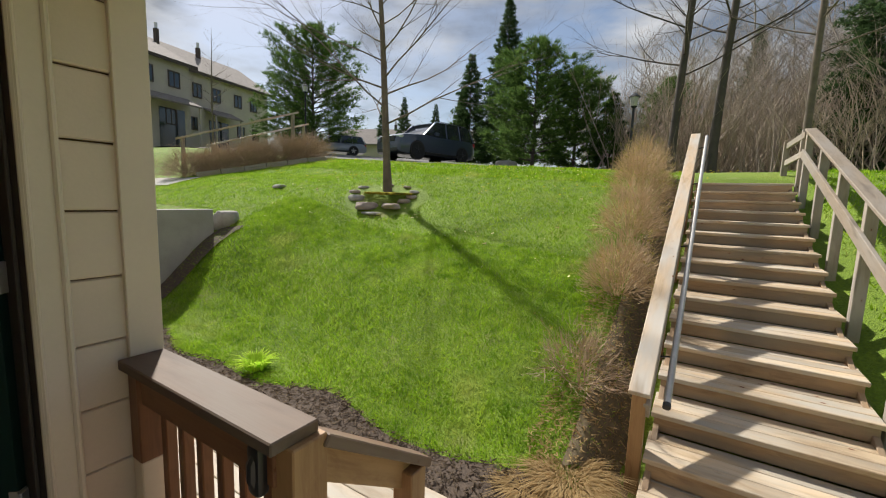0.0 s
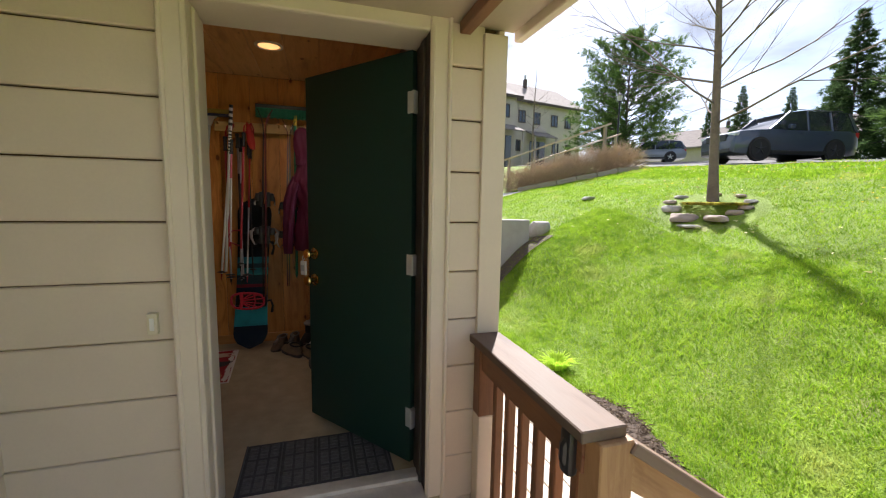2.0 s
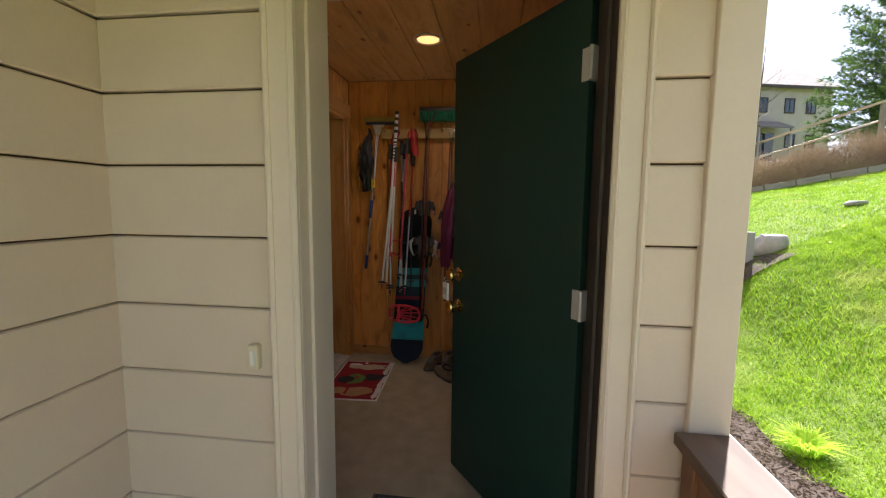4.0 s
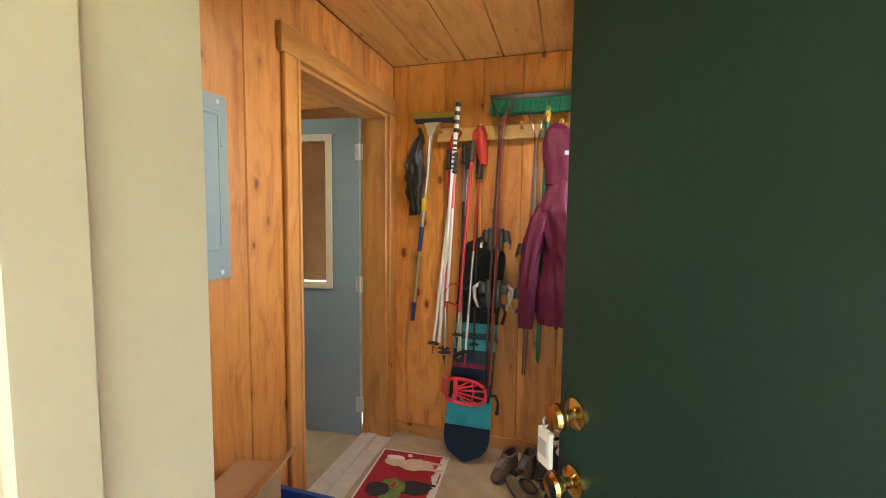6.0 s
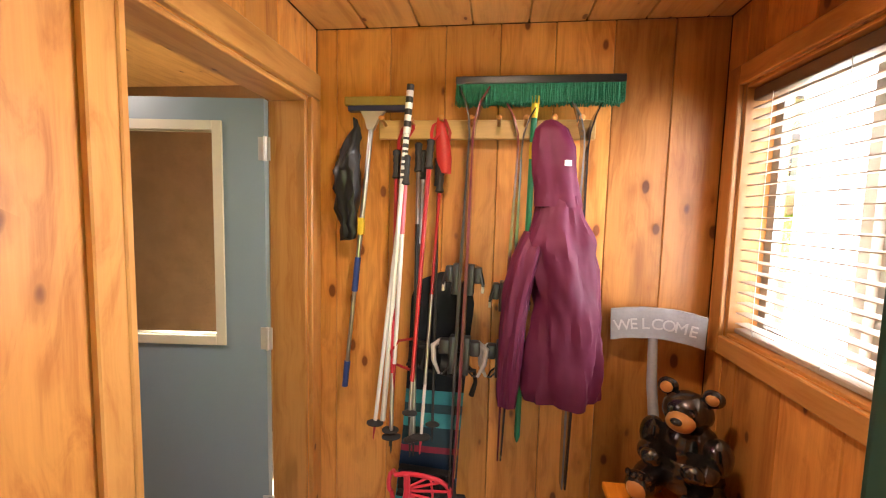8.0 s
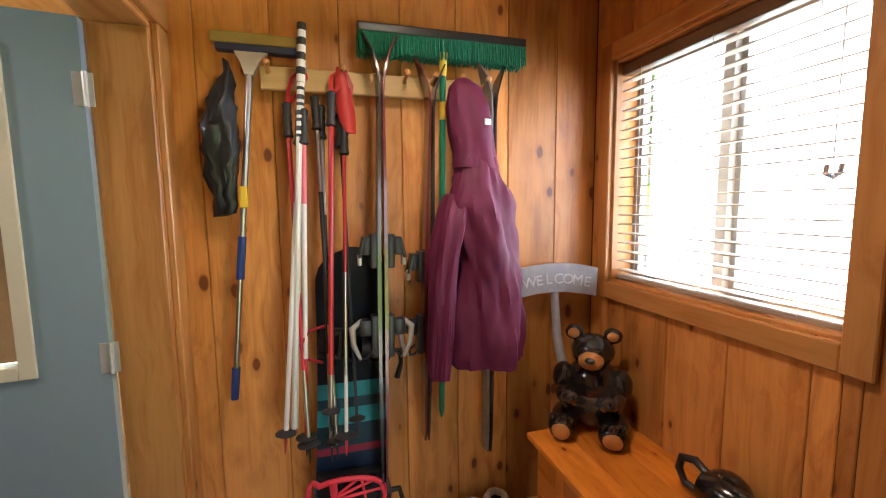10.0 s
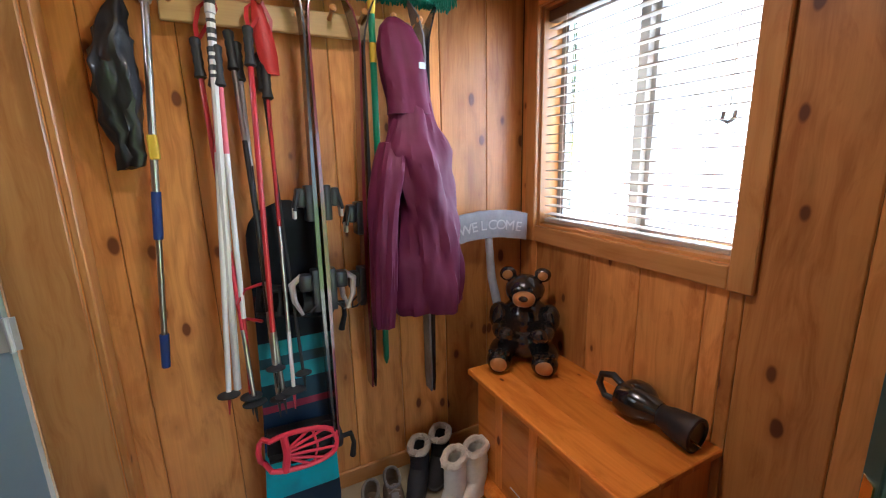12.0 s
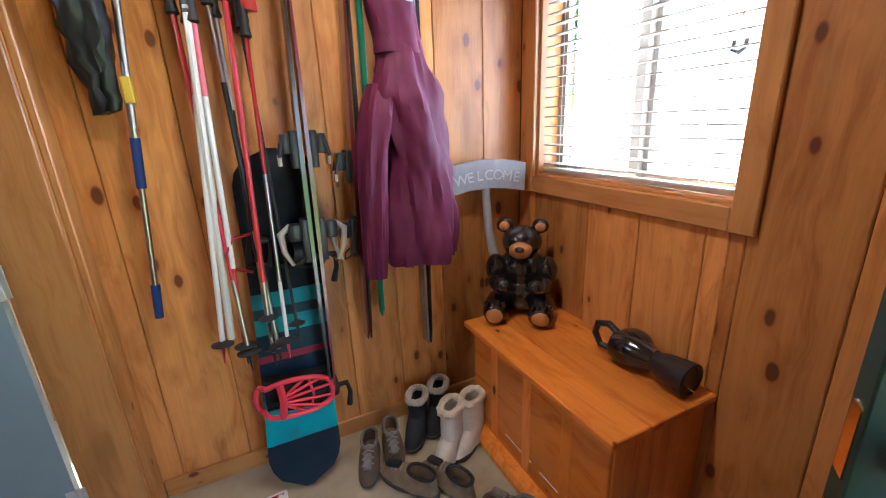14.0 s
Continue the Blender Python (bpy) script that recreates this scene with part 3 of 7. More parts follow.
for i, z in enumerate((-0.30, -0.43)):
    stick("tread", (-0.93, 0.90 + i * 0.27, z), (0.6, 0.90 + i * 0.27, z), 0.27, 0.036, M_WALK, steps)
    stick("riser", (-0.93, 0.775 + i * 0.27, z - 0.03), (0.6, 0.775 + i * 0.27, z - 0.03), 0.18, 0.024, M_RISER, steps, (0, 1, 0))
bm = bmesh.new()
box(bm, -0.02, 0.03, -0.045, -0.01, -0.07, 0.07, 0.014, m=Matrix.Translation((-1.03, 0.61, 0.64)))
tube(bm, [(-1.025, 0.585, 0.69), (-1.025, 0.565, 0.66), (-1.025, 0.565, 0.62), (-1.025, 0.585, 0.58)], 0.014)
tagged(part("rail_bracket", bm, M_BLACK, smooth=True), "black metal bracket box on the porch post", "bracket")
for i in range(9):
    y = 0.83 + i * 0.143
    x1 = 0.7 if i > 2 else -0.935
    stick("walk_board", (-6.4, y, -0.535), (x1, y, -0.535), 0.137, 0.036, M_WALK, walkway)
for i in range(7):
    y = 2.12 + i * 0.143
    stick("walk_board", (-0.32, y, -0.535), (1.0, y, -0.535), 0.137, 0.036, M_WALK, walkway)

# ---- the long stair ----
stair = thing("stair", (0.34, 5.5, -0.5), "long run of weathered wooden garden stairs up the lawn", "stairs", kind="structure")
SX0, SX1, RUN, RISE = -0.31, 1.0, 0.40, 0.15
for k in range(16):
    y, z = 8.54 - k * RUN, 1.74 - k * RISE
    for j in range(3):
        w = 0.134
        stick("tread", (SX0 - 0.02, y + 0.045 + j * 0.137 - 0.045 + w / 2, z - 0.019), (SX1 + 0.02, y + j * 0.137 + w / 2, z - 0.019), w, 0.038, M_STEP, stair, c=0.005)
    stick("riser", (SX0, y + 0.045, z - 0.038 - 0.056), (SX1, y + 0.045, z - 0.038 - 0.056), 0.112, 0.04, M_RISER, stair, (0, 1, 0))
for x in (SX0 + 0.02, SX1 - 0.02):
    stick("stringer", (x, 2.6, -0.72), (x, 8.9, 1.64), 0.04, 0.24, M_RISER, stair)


def post_rail(name, x, pts, posts, cap_mat, post_mat, label, second=True):
    t = thing(name, (x, pts[0][0], pts[0][1] - 0.6), label, "handrail")
    for (y0, z0), (y1, z1) in zip(pts, pts[1:]):
        stick("top_rail", (x, y0, z0), (x, y1, z1), 0.14, 0.038, cap_mat, t, c=0.006)
        if second:
            stick("mid_rail", (x - 0.06, y0, z0 - 0.36), (x - 0.06, y1, z1 - 0.36), 0.035, 0.13, cap_mat, t)
    for y in posts:
        for (y0, z0), (y1, z1) in zip(pts, pts[1:]):
            if y0 <= y <= y1:
                zt = z0 + (z1 - z0) * (y - y0) / (y1 - y0) - 0.018
        stick("post", (x, y, ground_z(x, y) - 0.15), (x, y, zt), 0.09, 0.09, post_mat, t, (0, 1, 0))
    return t


left_rail = post_rail("stair_handrail", -0.39, [(2.98, 0.05), (8.5, 2.56)], (3.03, 4.4, 5.8, 7.2, 8.45), M_NEWRAIL, M_POSTRAIL, "pale new-lumber handrail on posts beside the stairs", False)
stick("side_rail", (-0.34, 3.0, -0.06), (-0.34, 8.5, 2.45), 0.04, 0.12, M_GREYRAIL, left_rail)
pipe = thing("pipe_handrail", (-0.22, 3.1, 0.0), "grey metal pipe handrail with a black end cap", "handrail")
bm = bmesh.new()
tube(bm, [(-0.225, 3.08, -0.01), (-0.225, 5.8, 1.26), (-0.225, 8.5, 2.52)], 0.024, 12)
part("pipe", bm, plain("grey_galvanised_pipe", (0.50, 0.49, 0.47), 0.45, 0.4), pipe, smooth=True)
bm = bmesh.new()
rod(bm, (-0.225, 3.055, -0.022), (-0.225, 3.085, -0.008), 0.026, seg=12)
part("end_cap", bm, M_BLACK, pipe, "black rubber end cap")
for y in (3.6, 5.2, 6.8, 8.2):
    z = -0.01 + (y - 3.08) * 0.4665
    bm = bmesh.new()
    tube(bm, [(-0.225, y, z - 0.02), (-0.225, y, z - 0.07), (-0.32, y, z - 0.09)], 0.008, 6)
    part("bracket", bm, M_BLACK, pipe)
right_rail = post_rail("stair_handrail", 1.12, [(2.6, 0.62), (8.5, 2.56)], (2.7, 4.0, 5.15, 6.2, 7.3, 8.45), M_GREYRAIL, M_GREYRAIL, "grey weathered wooden handrail with a lower rail")
far_rail = thing("landing_railing", (1.0, 9.7, 1.9), "short grey railing at the head of the stairs", "railing")
for z in (2.50, 2.20):
    stick("rail_board", (1.08, 8.55, z), (1.0, 9.7, z - 0.05), 0.035, 0.1, M_GREYRAIL, far_rail)
stick("post", (1.0, 9.7, 1.6), (1.0, 9.7, 2.55), 0.09, 0.09, M_GREYRAIL, far_rail, (0, 1, 0))
stick("post", (1.1, 8.75, 1.6), (1.1, 8.75, 2.6), 0.09, 0.09, M_GREYRAIL, far_rail, (0, 1, 0))


# ---- entry door ----
def leaf_pose(hinge, way):
    """x along the leaf from its hinge, y out of the face that looks to the right of that way, z up."""
    d = Vector((*way, 0)).normalized()
    m = Matrix((d, Vector((d.y, -d.x, 0)), Vector((0, 0, 1)))).transposed().to_4x4()
    m.translation = (*hinge, 0.0)
    return m


def part_at(name, bm, mat, parent, m, label="", smooth=False):
    bm.transform(m)
    if m.to_3x3().determinant() < 0:
        bmesh.ops.reverse_faces(bm, faces=bm.faces[:])
    return part(name, bm, mat, parent, label, smooth)


DOOR = leaf_pose((-1.995, 0.350), (-0.804, -0.595))
entry = thing("door_1", (-1.995, 0.350, 0), "dark green painted steel entry door standing open", "door", kind="structure")
bm = box(bmesh.new(), 0.006, 0.812, -0.022, 0.022, 0.022, 2.03, 0.003)
leaf = part_at("leaf", bm, M_DOOR, entry, DOOR)
S = -1 if (DOOR @ Vector((0.4, 0.1, 0)) - DOOR @ Vector((0.4, 0, 0))).y > 0 else 1
for z, name in ((1.03, "deadbolt"), (0.875, "door_knob")):
    for s in (S, -S):
        bm = bmesh.new()
        c = Vector((0.752, s * 0.022, z))
        if name == "door_knob" or s == S:
            lathe(bm, c, [(0.034, 0), (0.034, 0.006), (0.026, 0.010), (0.013, 0.014), (0.012, 0.03), (0.020, 0.036), (0.029, 0.045), (0.030, 0.056), (0.024, 0.064), (0.0, 0.066)], 22, (0, s, 0))
        else:
            lathe(bm, c, [(0.030, 0), (0.030, 0.008), (0.022, 0.014), (0.0, 0.015)], 22, (0, s, 0))
        bmesh.ops.recalc_face_normals(bm, faces=bm.faces[:])
        part_at(name, bm, M_BRASS, leaf, DOOR, "polished brass knob", True)
bm = box(bmesh.new(), 0.810, 0.814, -0.013, 0.013, 0.82, 0.93)
box(bm, 0.810, 0.814, -0.013, 0.013, 0.98, 1.08)
part_at("latch_plate", bm, M_BRASS, leaf, DOOR)
for z in (0.26, 1.04, 1.80):
    bm = box(bmesh.new(), -0.012, 0.034, S * 0.004 - 0.021, S * 0.004 + 0.021, z - 0.05, z + 0.05, 0.002)
    rod(bm, (-0.006, S * 0.027, z - 0.05), (-0.006, S * 0.027, z + 0.05), 0.007)
    part_at("hinge", bm, M_STEEL, entry, DOOR, "pale metal hinge")
tag = thing("key_tag", (-2.60, -0.1, 0.95), "white key tag hanging from the brass deadbolt", "key tag")
bm = bmesh.new()
tube(bm, [(0.781, S * 0.075, 1.025), (0.785, S * 0.085, 1.01), (0.787, S * 0.08, 0.99), (0.783, S * 0.07, 1.0), (0.781, S * 0.075, 1.025)], 0.0025, 6)
part_at("ring", bm, M_STEEL, tag, DOOR)
bm = box(bmesh.new(), 0.761, 0.807, S * 0.078 - 0.006, S * 0.078 + 0.006, 0.905, 0.988, 0.004)
part_at("card", bm, M_WHITE, tag, DOOR)
bm = box(bmesh.new(), 0.769, 0.799, S * 0.0855 - 0.001, S * 0.0855 + 0.001, 0.93, 0.965)
part_at("label_patch", bm, plain("tag_grey", (0.45, 0.45, 0.46), 0.4), tag, DOOR)

# ---- inner door ----
INNER = leaf_pose((-4.05, -1.412), (0.11, -0.99))
inner = thing("door_2", (-4.05, -1.412, 0), "grey-blue steel door with a half window, standing open", "door", kind="structure")
SI = 1 if (INNER @ Vector((0.4, 0.1, 0)) - INNER @ Vector((0.4, 0, 0))).x > 0 else -1
bm = bmesh.new()
gx0, gx1, gz0, gz1 = 0.215, 0.655, 1.015, 1.945
for b in ((0.004, gx0, 0.012, 2.072), (gx1, 0.86, 0.012, 2.072), (gx0, gx1, 0.012, gz0), (gx0, gx1, gz1, 2.072)):
    box(bm, b[0], b[1], -0.021, 0.021, b[2], b[3])
ileaf = part_at("leaf", bm, M_GREYDOOR, inner, INNER)
for s in (1, -1):
    bm = bmesh.new()
    for b in ((gx0 - 0.03, gx0 + 0.012, gz0 - 0.03, gz1 + 0.03), (gx1 - 0.012, gx1 + 0.03, gz0 - 0.03, gz1 + 0.03), (gx0 + 0.0125, gx1 - 0.0125, gz0 - 0.03, gz0 + 0.012), (gx0 + 0.0125, gx1 - 0.0125, gz1 - 0.012, gz1 + 0.03)):
        box(bm, b[0], b[1], s * 0.0275 - 0.006, s * 0.0275 + 0.006, b[2], b[3], 0.003)
    part_at("glazing_frame", bm, M_CREAM, ileaf, INNER, "cream glazing frame")
bm = box(bmesh.new(), gx0 + 0.001, gx1 - 0.001, -0.004, 0.004, gz0 + 0.001, gz1 - 0.001)
part_at("pane", bm, M_GLASS, ileaf, INNER)
for z in (0.22, 1.02, 1.86):
    bm = box(bmesh.new(), -0.022, 0.03, SI * 0.022 - 0.003, SI * 0.022 + 0.003, z - 0.05, z + 0.05, 0.001)
    rod(bm, (-0.002, SI * 0.028, z - 0.052), (-0.002, SI * 0.028, z + 0.052), 0.007)
    part_at("hinge", bm, M_STEEL, inner, INNER, "steel butt hinge")
bm = bmesh.new()
lathe(bm, (0.80, SI * 0.021, 0.95), [(0.03, 0), (0.03, 0.008), (0.012, 0.012), (0.012, 0.03), (0.027, 0.045), (0.024, 0.06), (0, 0.062)], 18, (0, SI, 0))
part_at("door_knob", bm, M_BRASS, inner, INNER, "", True)

# ---- window over the bench ----
window = thing("window_1", (-3.60, 0.58, WZ0), "sliding window with a pine casing, its sashes coloured dark as if backlit", "window", kind="structure")
WY = Y_WIN
for a, b, up in (((W0 - 0.035, WY - 0.011, WZ0 - 0.075), (W0 - 0.035, WY - 0.011, WZ1 + 0.075), None), ((W1 + 0.035, WY - 0.011, WZ0 - 0.075), (W1 + 0.035, WY - 0.011, WZ1 + 0.075), None)):
    stick("casing", a, b, 0.07, 0.02, M_PINE_TRIM, window, (0, 1, 0))
for z in (WZ0 - 0.037, WZ1 + 0.037):
    stick("casing", (W0, WY - 0.011, z), (W1, WY - 0.011, z), 0.074, 0.02, M_PINE_TRIM, window, (0, 1, 0))
for x in (W0 + 0.006, W1 - 0.006):
    stick("jamb", (x, 0.585, WZ0), (x, 0.585, WZ1), 0.168, 0.012, M_PINE_TRIM, window, (1, 0, 0), 0.002)
for z in (WZ0 + 0.006, WZ1 - 0.006):
    stick("jamb", (W0 + 0.012, 0.585, z), (W1 - 0.012, 0.585, z), 0.168, 0.012, M_PINE_TRIM, window, (0, 0, 1), 0.002)
# White vinyl sashes, with their backlit shade put into the base colour.
M_VINYL = plain("backlit_vinyl", (0.26, 0.25, 0.23), 0.4, vary=0.05)
for x0, x1 in ((W0 + 0.012, -3.59), (-3.61, W1 - 0.012)):
    yy = 0.622 if x0 < -4 else 0.652
    sash = bmesh.new()
    for b in ((x0, x0 + 0.04, WZ0 + 0.012, WZ1 - 0.012), (x1 - 0.04, x1, WZ0 + 0.012, WZ1 - 0.012), (x0 + 0.04, x1 - 0.04, WZ0 + 0.012, WZ0 + 0.052), (x0 + 0.04, x1 - 0.04, WZ1 - 0.052, WZ1 - 0.012)):
        box(sash, b[0], b[1], yy - 0.015, yy + 0.015, b[2], b[3])
    sash = part("sash", sash, M_VINYL, window)
    pane = part("pane", box(bmesh.new(), x0 + 0.04, x1 - 0.04, yy - 0.002, yy + 0.002, WZ0 + 0.052, WZ1 - 0.052), M_GLASS, sash)
    pane.visible_shadow = False
bm = bmesh.new()
tube(bm, [(-3.315, 0.632, 1.60), (-3.315, 0.626, 1.575), (-3.295, 0.626, 1.565), (-3.28, 0.626, 1.575), (-3.28, 0.632, 1.60)], 0.007, 6)
part("latch", bm, M_BLACK, window, "dark window latch")
blind = thing("window_blind", (-3.60, 0.545, 1.18), "tan horizontal slat blind let down with open slats", "blind")
M_SLAT = plain("tan_blind_slat", (0.40, 0.335, 0.27), 0.5, vary=0.06)
stick("head_rail", (W0 + 0.018, 0.545, WZ1 - 0.04), (W1 - 0.018, 0.545, WZ1 - 0.04), 0.05, 0.045, plain("dark_head_rail", (0.16, 0.09, 0.045), 0.5), blind, label="dark brown head rail")
for i in range(21):
    z = WZ0 + 0.057 + i * 0.0405
    m = pose((W0 + W1) / 2, 0.545, z, 3, 0, 0) @ pose(0, 0, 0, 0, 90, 0)
    ob = new("slat", piece_mesh("slat", 0.004, 0.047, W1 - W0 - 0.045, 0.001, M_SLAT))
    ob.parent, ob.matrix_parent_inverse, ob.matrix_basis = blind, blind.matrix_basis.inverted(), m
stick("bottom_rail", (W0 + 0.022, 0.545, WZ0 + 0.028), (W1 - 0.022, 0.545, WZ0 + 0.028), 0.05, 0.018, M_SLAT, blind)
for x in (-3.92, -3.60, -3.29):
    bm = bmesh.new()
    for y in (0.521, 0.569):
        rod(bm, (x, y, WZ0 + 0.03), (x, y, WZ1 - 0.055), 0.0012, seg=5)
    part("ladder_cord", bm, M_WHITE, blind)
bm = rod(bmesh.new(), (-3.23, 0.512, WZ1 - 0.07), (-3.23, 0.512, 1.60), 0.002, seg=6)
part("pull_cord", bm, M_WHITE, blind)

# ---- lamp in the ceiling ----
light = thing("ceiling_light", (-3.33, -0.40, Z_CEIL), "round recessed ceiling light, lit warm", "ceiling light")
bm = bmesh.new()
lathe(bm, (-3.33, -0.40, Z_CEIL), [(0.095, 0.0), (0.095, -0.006), (0.078, -0.010), (0.072, -0.004), (0.072, 0.0)], 28)
bmesh.ops.recalc_face_normals(bm, faces=bm.faces[:])
part("trim_ring", bm, M_CREAM, light, smooth=True)
bm = bmesh.new()
lathe(bm, (-3.33, -0.40, Z_CEIL), [(0.071, -0.001), (0.070, -0.004)], 28)
part("lens", bm, glow("lamp_lens", (1.0, 0.50, 0.17), 0.55), light, "glowing amber lens")

# ---- breaker panel ----
M_PANEL = plain("grey_panel_enamel", (0.27, 0.365, 0.39), 0.33, vary=0.04, scale=2)
panel = thing("breaker_panel", (-2.575, Y_LEFT, 1.155), "grey-blue electrical breaker panel on the pine wall", "breaker panel")
part("cover", box(bmesh.new(), -2.783, -2.373, Y_LEFT, Y_LEFT + 0.020, 1.246, 1.838, 0.004), M_PANEL, panel)
bm = box(bmesh.new(), -2.745, -2.435, Y_LEFT + 0.018, Y_LEFT + 0.031, 1.340, 1.785, 0.008)
pdoor = part("panel_door", bm, M_PANEL, panel)
bm = bmesh.new()
for b in ((-2.747, -2.439, 1.344, 1.354), (-2.747, -2.439, 1.771, 1.781), (-2.747, -2.737, 1.355, 1.770), (-2.449, -2.439, 1.355, 1.770)):
    box(bm, b[0], b[1], Y_LEFT + 0.030, Y_LEFT + 0.034, b[2], b[3], 0.0015)
part("raised_edge", bm, M_PANEL, pdoor)
part("latch", box(bmesh.new(), -2.543, -2.460, Y_LEFT + 0.030, Y_LEFT + 0.039, 1.540, 1.588, 0.003), plain("panel_latch_grey", (0.13, 0.15, 0.15), 0.4), pdoor, "dark grey latch")
part("latch_tab", box(bmesh.new(), -2.515, -2.490, Y_LEFT + 0.038, Y_LEFT + 0.043, 1.549, 1.579, 0.002), M_BLACK, pdoor)
part("label_strip", box(bmesh.new(), -2.630, -2.515, Y_LEFT + 0.0195, Y_LEFT + 0.0215, 1.797, 1.826), M_CREAM, panel, "pale paper label")
for x, z in ((-2.745, 1.268), (-2.415, 1.268), (-2.745, 1.815), (-2.415, 1.815), (-2.575, 1.815)):
    bm = bmesh.new()
    lathe(bm, (x, Y_LEFT + 0.02, z), [(0.008, 0), (0.008, 0.002), (0.004, 0.004), (0, 0.004)], 12, (0, 1, 0))
    part("screw", bm, M_STEEL, panel)
for z in (1.44, 1.69):
    part("door_hinge", box(bmesh.new(), -2.757, -2.745, Y_LEFT + 0.02, Y_LEFT + 0.036, z - 0.014, z + 0.014, 0.002), M_PANEL, panel)

panel.matrix_basis = panel.matrix_basis @ Matrix.Diagonal((1, 0.55, 1, 1))

# ---- coat rack and what hangs on it ----
XW = X_BACK
rack = thing("peg_rack", (XW, -0.46, 1.925), "pale pine coat rack board with wooden pegs", "coat rack")
stick("backboard", (XW + 0.011, -0.93, 1.925), (XW + 0.011, -0.015, 1.925), 0.085, 0.02, timber("pale_pine_rack", (0.66, 0.44, 0.18), (0.52, 0.31, 0.11), knots=0.05), rack, (1, 0, 0))
for y in (-0.90, -0.775, -0.645, -0.52, -0.41, -0.30, -0.19, -0.085):
    bm = bmesh.new()
    lathe(bm, (XW + 0.02, y, 1.945), [(0.009, 0), (0.007, 0.03), (0.007, 0.055), (0.012, 0.066), (0.012, 0.075), (0.006, 0.08), (0, 0.081)], 12, (1, 0, 0.22))
    part("peg", bm, M_PINE_TRIM, rack, smooth=True)

M_GRIP = plain("black_rubber_grip", (0.02, 0.02, 0.022), 0.6, vary=0.2, bump=0.2)
M_RED = plain("red_enamel", (0.42, 0.02, 0.028), 0.28, vary=0.15, scale=9, coat=0.4)
M_CORAL = plain("coral_red_plastic", (0.62, 0.035, 0.065), 0.35, vary=0.06)
M_PINK = plain("pink_enamel", (0.68, 0.14, 0.19), 0.3, vary=0.12, coat=0.4)
M_POLEWHITE = plain("white_enamel_pole", (0.70, 0.69, 0.67), 0.3, vary=0.05, coat=0.3)
M_ALU = plain("aluminium_pole", (0.50, 0.49, 0.50), 0.28, 1.0, vary=0.1, scale=25)
M_BLUEGRIP = plain("blue_foam_grip", (0.018, 0.045, 0.20), 0.6, vary=0.15)
M_YELLOW = plain("yellow_plastic", (0.68, 0.47, 0.03), 0.4, vary=0.08)
M_GREENP = plain("green_enamel_handle", (0.012, 0.20, 0.10), 0.35, vary=0.08, coat=0.2)


def ski_pole(label, top, tip, shafts, grip=0.125, basket=None, strap=None, tipmat=None):
    """A pole that leans on the wall: grip, coloured lengths of shaft, basket, tip."""
    t, p = Vector(top), Vector(tip) + Vector((0.13, 0, 0))
    d = (p - t).normalized()
    ob = thing("ski_pole", tuple(p), label, "ski pole", "ski poles on the rack")
    bm = bmesh.new()
    prof = [(0.012, 0.0), (0.017, 0.006), (0.016, 0.02), (0.0135, 0.03), (0.016, 0.045), (0.0135, 0.06), (0.0155, 0.075), (0.0135, 0.09), (0.015, 0.105), (0.019, grip), (0.011, grip + 0.006)]
    lathe(bm, t, prof, 12, d)
    bmesh.ops.recalc_face_normals(bm, faces=bm.faces[:])
    part("grip", bm, M_GRIP, ob, "black rubber grip", True)
    n = (p - t).length
    s0 = grip
    for frac, mat, r in shafts:
        s1 = grip + (n - 0.06 - grip) * frac
        part("shaft", rod(bmesh.new(), t + d * s0, t + d * s1, r, r * 0.96, 10), mat, ob, smooth=True)
        s0 = s1
    part("tip", rod(bmesh.new(), t + d * s0, p, 0.006, 0.002, 8), tipmat or M_GRIP, ob)
    if basket:
        bm = bmesh.new()
        c = p - d * 0.075
        lathe(bm, c, [(0.008, -0.012), (0.02, -0.006), (basket, 0.0), (basket, 0.004), (0.02, 0.003), (0.008, 0.008)], 16, d)
        bmesh.ops.recalc_face_normals(bm, faces=bm.faces[:])
        part("basket", bm, M_GRIP, ob, smooth=True)
    if strap:
        a = Vector(strap)
        side = Vector((0, 0.016, 0))
        bm = bmesh.new()
        for s in (-1, 1):
            pts = [a, a * 0.7 + t * 0.3 + side * s * 1.5, a * 0.3 + t * 0.7 + side * s, t + d * 0.012]
            loft(bm, [[q + Vector((0.004, 0, 0)), q + Vector((0.004, 0.013, 0)), q + Vector((0, 0.013, 0)), q] for q in pts])
        part("strap", bm, M_RED if "red" in label else M_GRIP, ob, "nylon wrist strap")
    return ob


XP = XW + 0.055
ski_pole("white ski pole with a pink upper shaft and red tip", (XP + 0.02, -0.795, 1.80), (XP + 0.0, -0.893, 0.545), [(0.20, M_PINK, 0.0095), (1.0, M_POLEWHITE, 0.009)], basket=0.036, tipmat=M_RED)
ski_pole("white ski pole with a pink upper shaft", (XP + 0.045, -0.785, 1.80), (XP + 0.0, -0.822, 0.52), [(0.20, M_PINK, 0.0095), (0.72, M_POLEWHITE, 0.009), (1.0, M_RED, 0.008)], basket=0.036)
ski_pole("red ski pole with black grip and strap", (XP - 0.01, -0.842, 1.83), (XP + 0.02, -0.81, 0.50), [(0.55, M_RED, 0.0085), (0.75, M_CORAL, 0.0085), (1.0, M_ALU, 0.008)], basket=0.04, strap=(XP - 0.02, -0.785, 1.965))
ski_pole("black and silver ski pole", (XP, -0.745, 1.86), (XP + 0.02, -0.715, 0.50), [(0.2, M_ALU, 0.009), (0.62, M_BLACK, 0.0088), (1.0, M_ALU, 0.008)], basket=0.03)
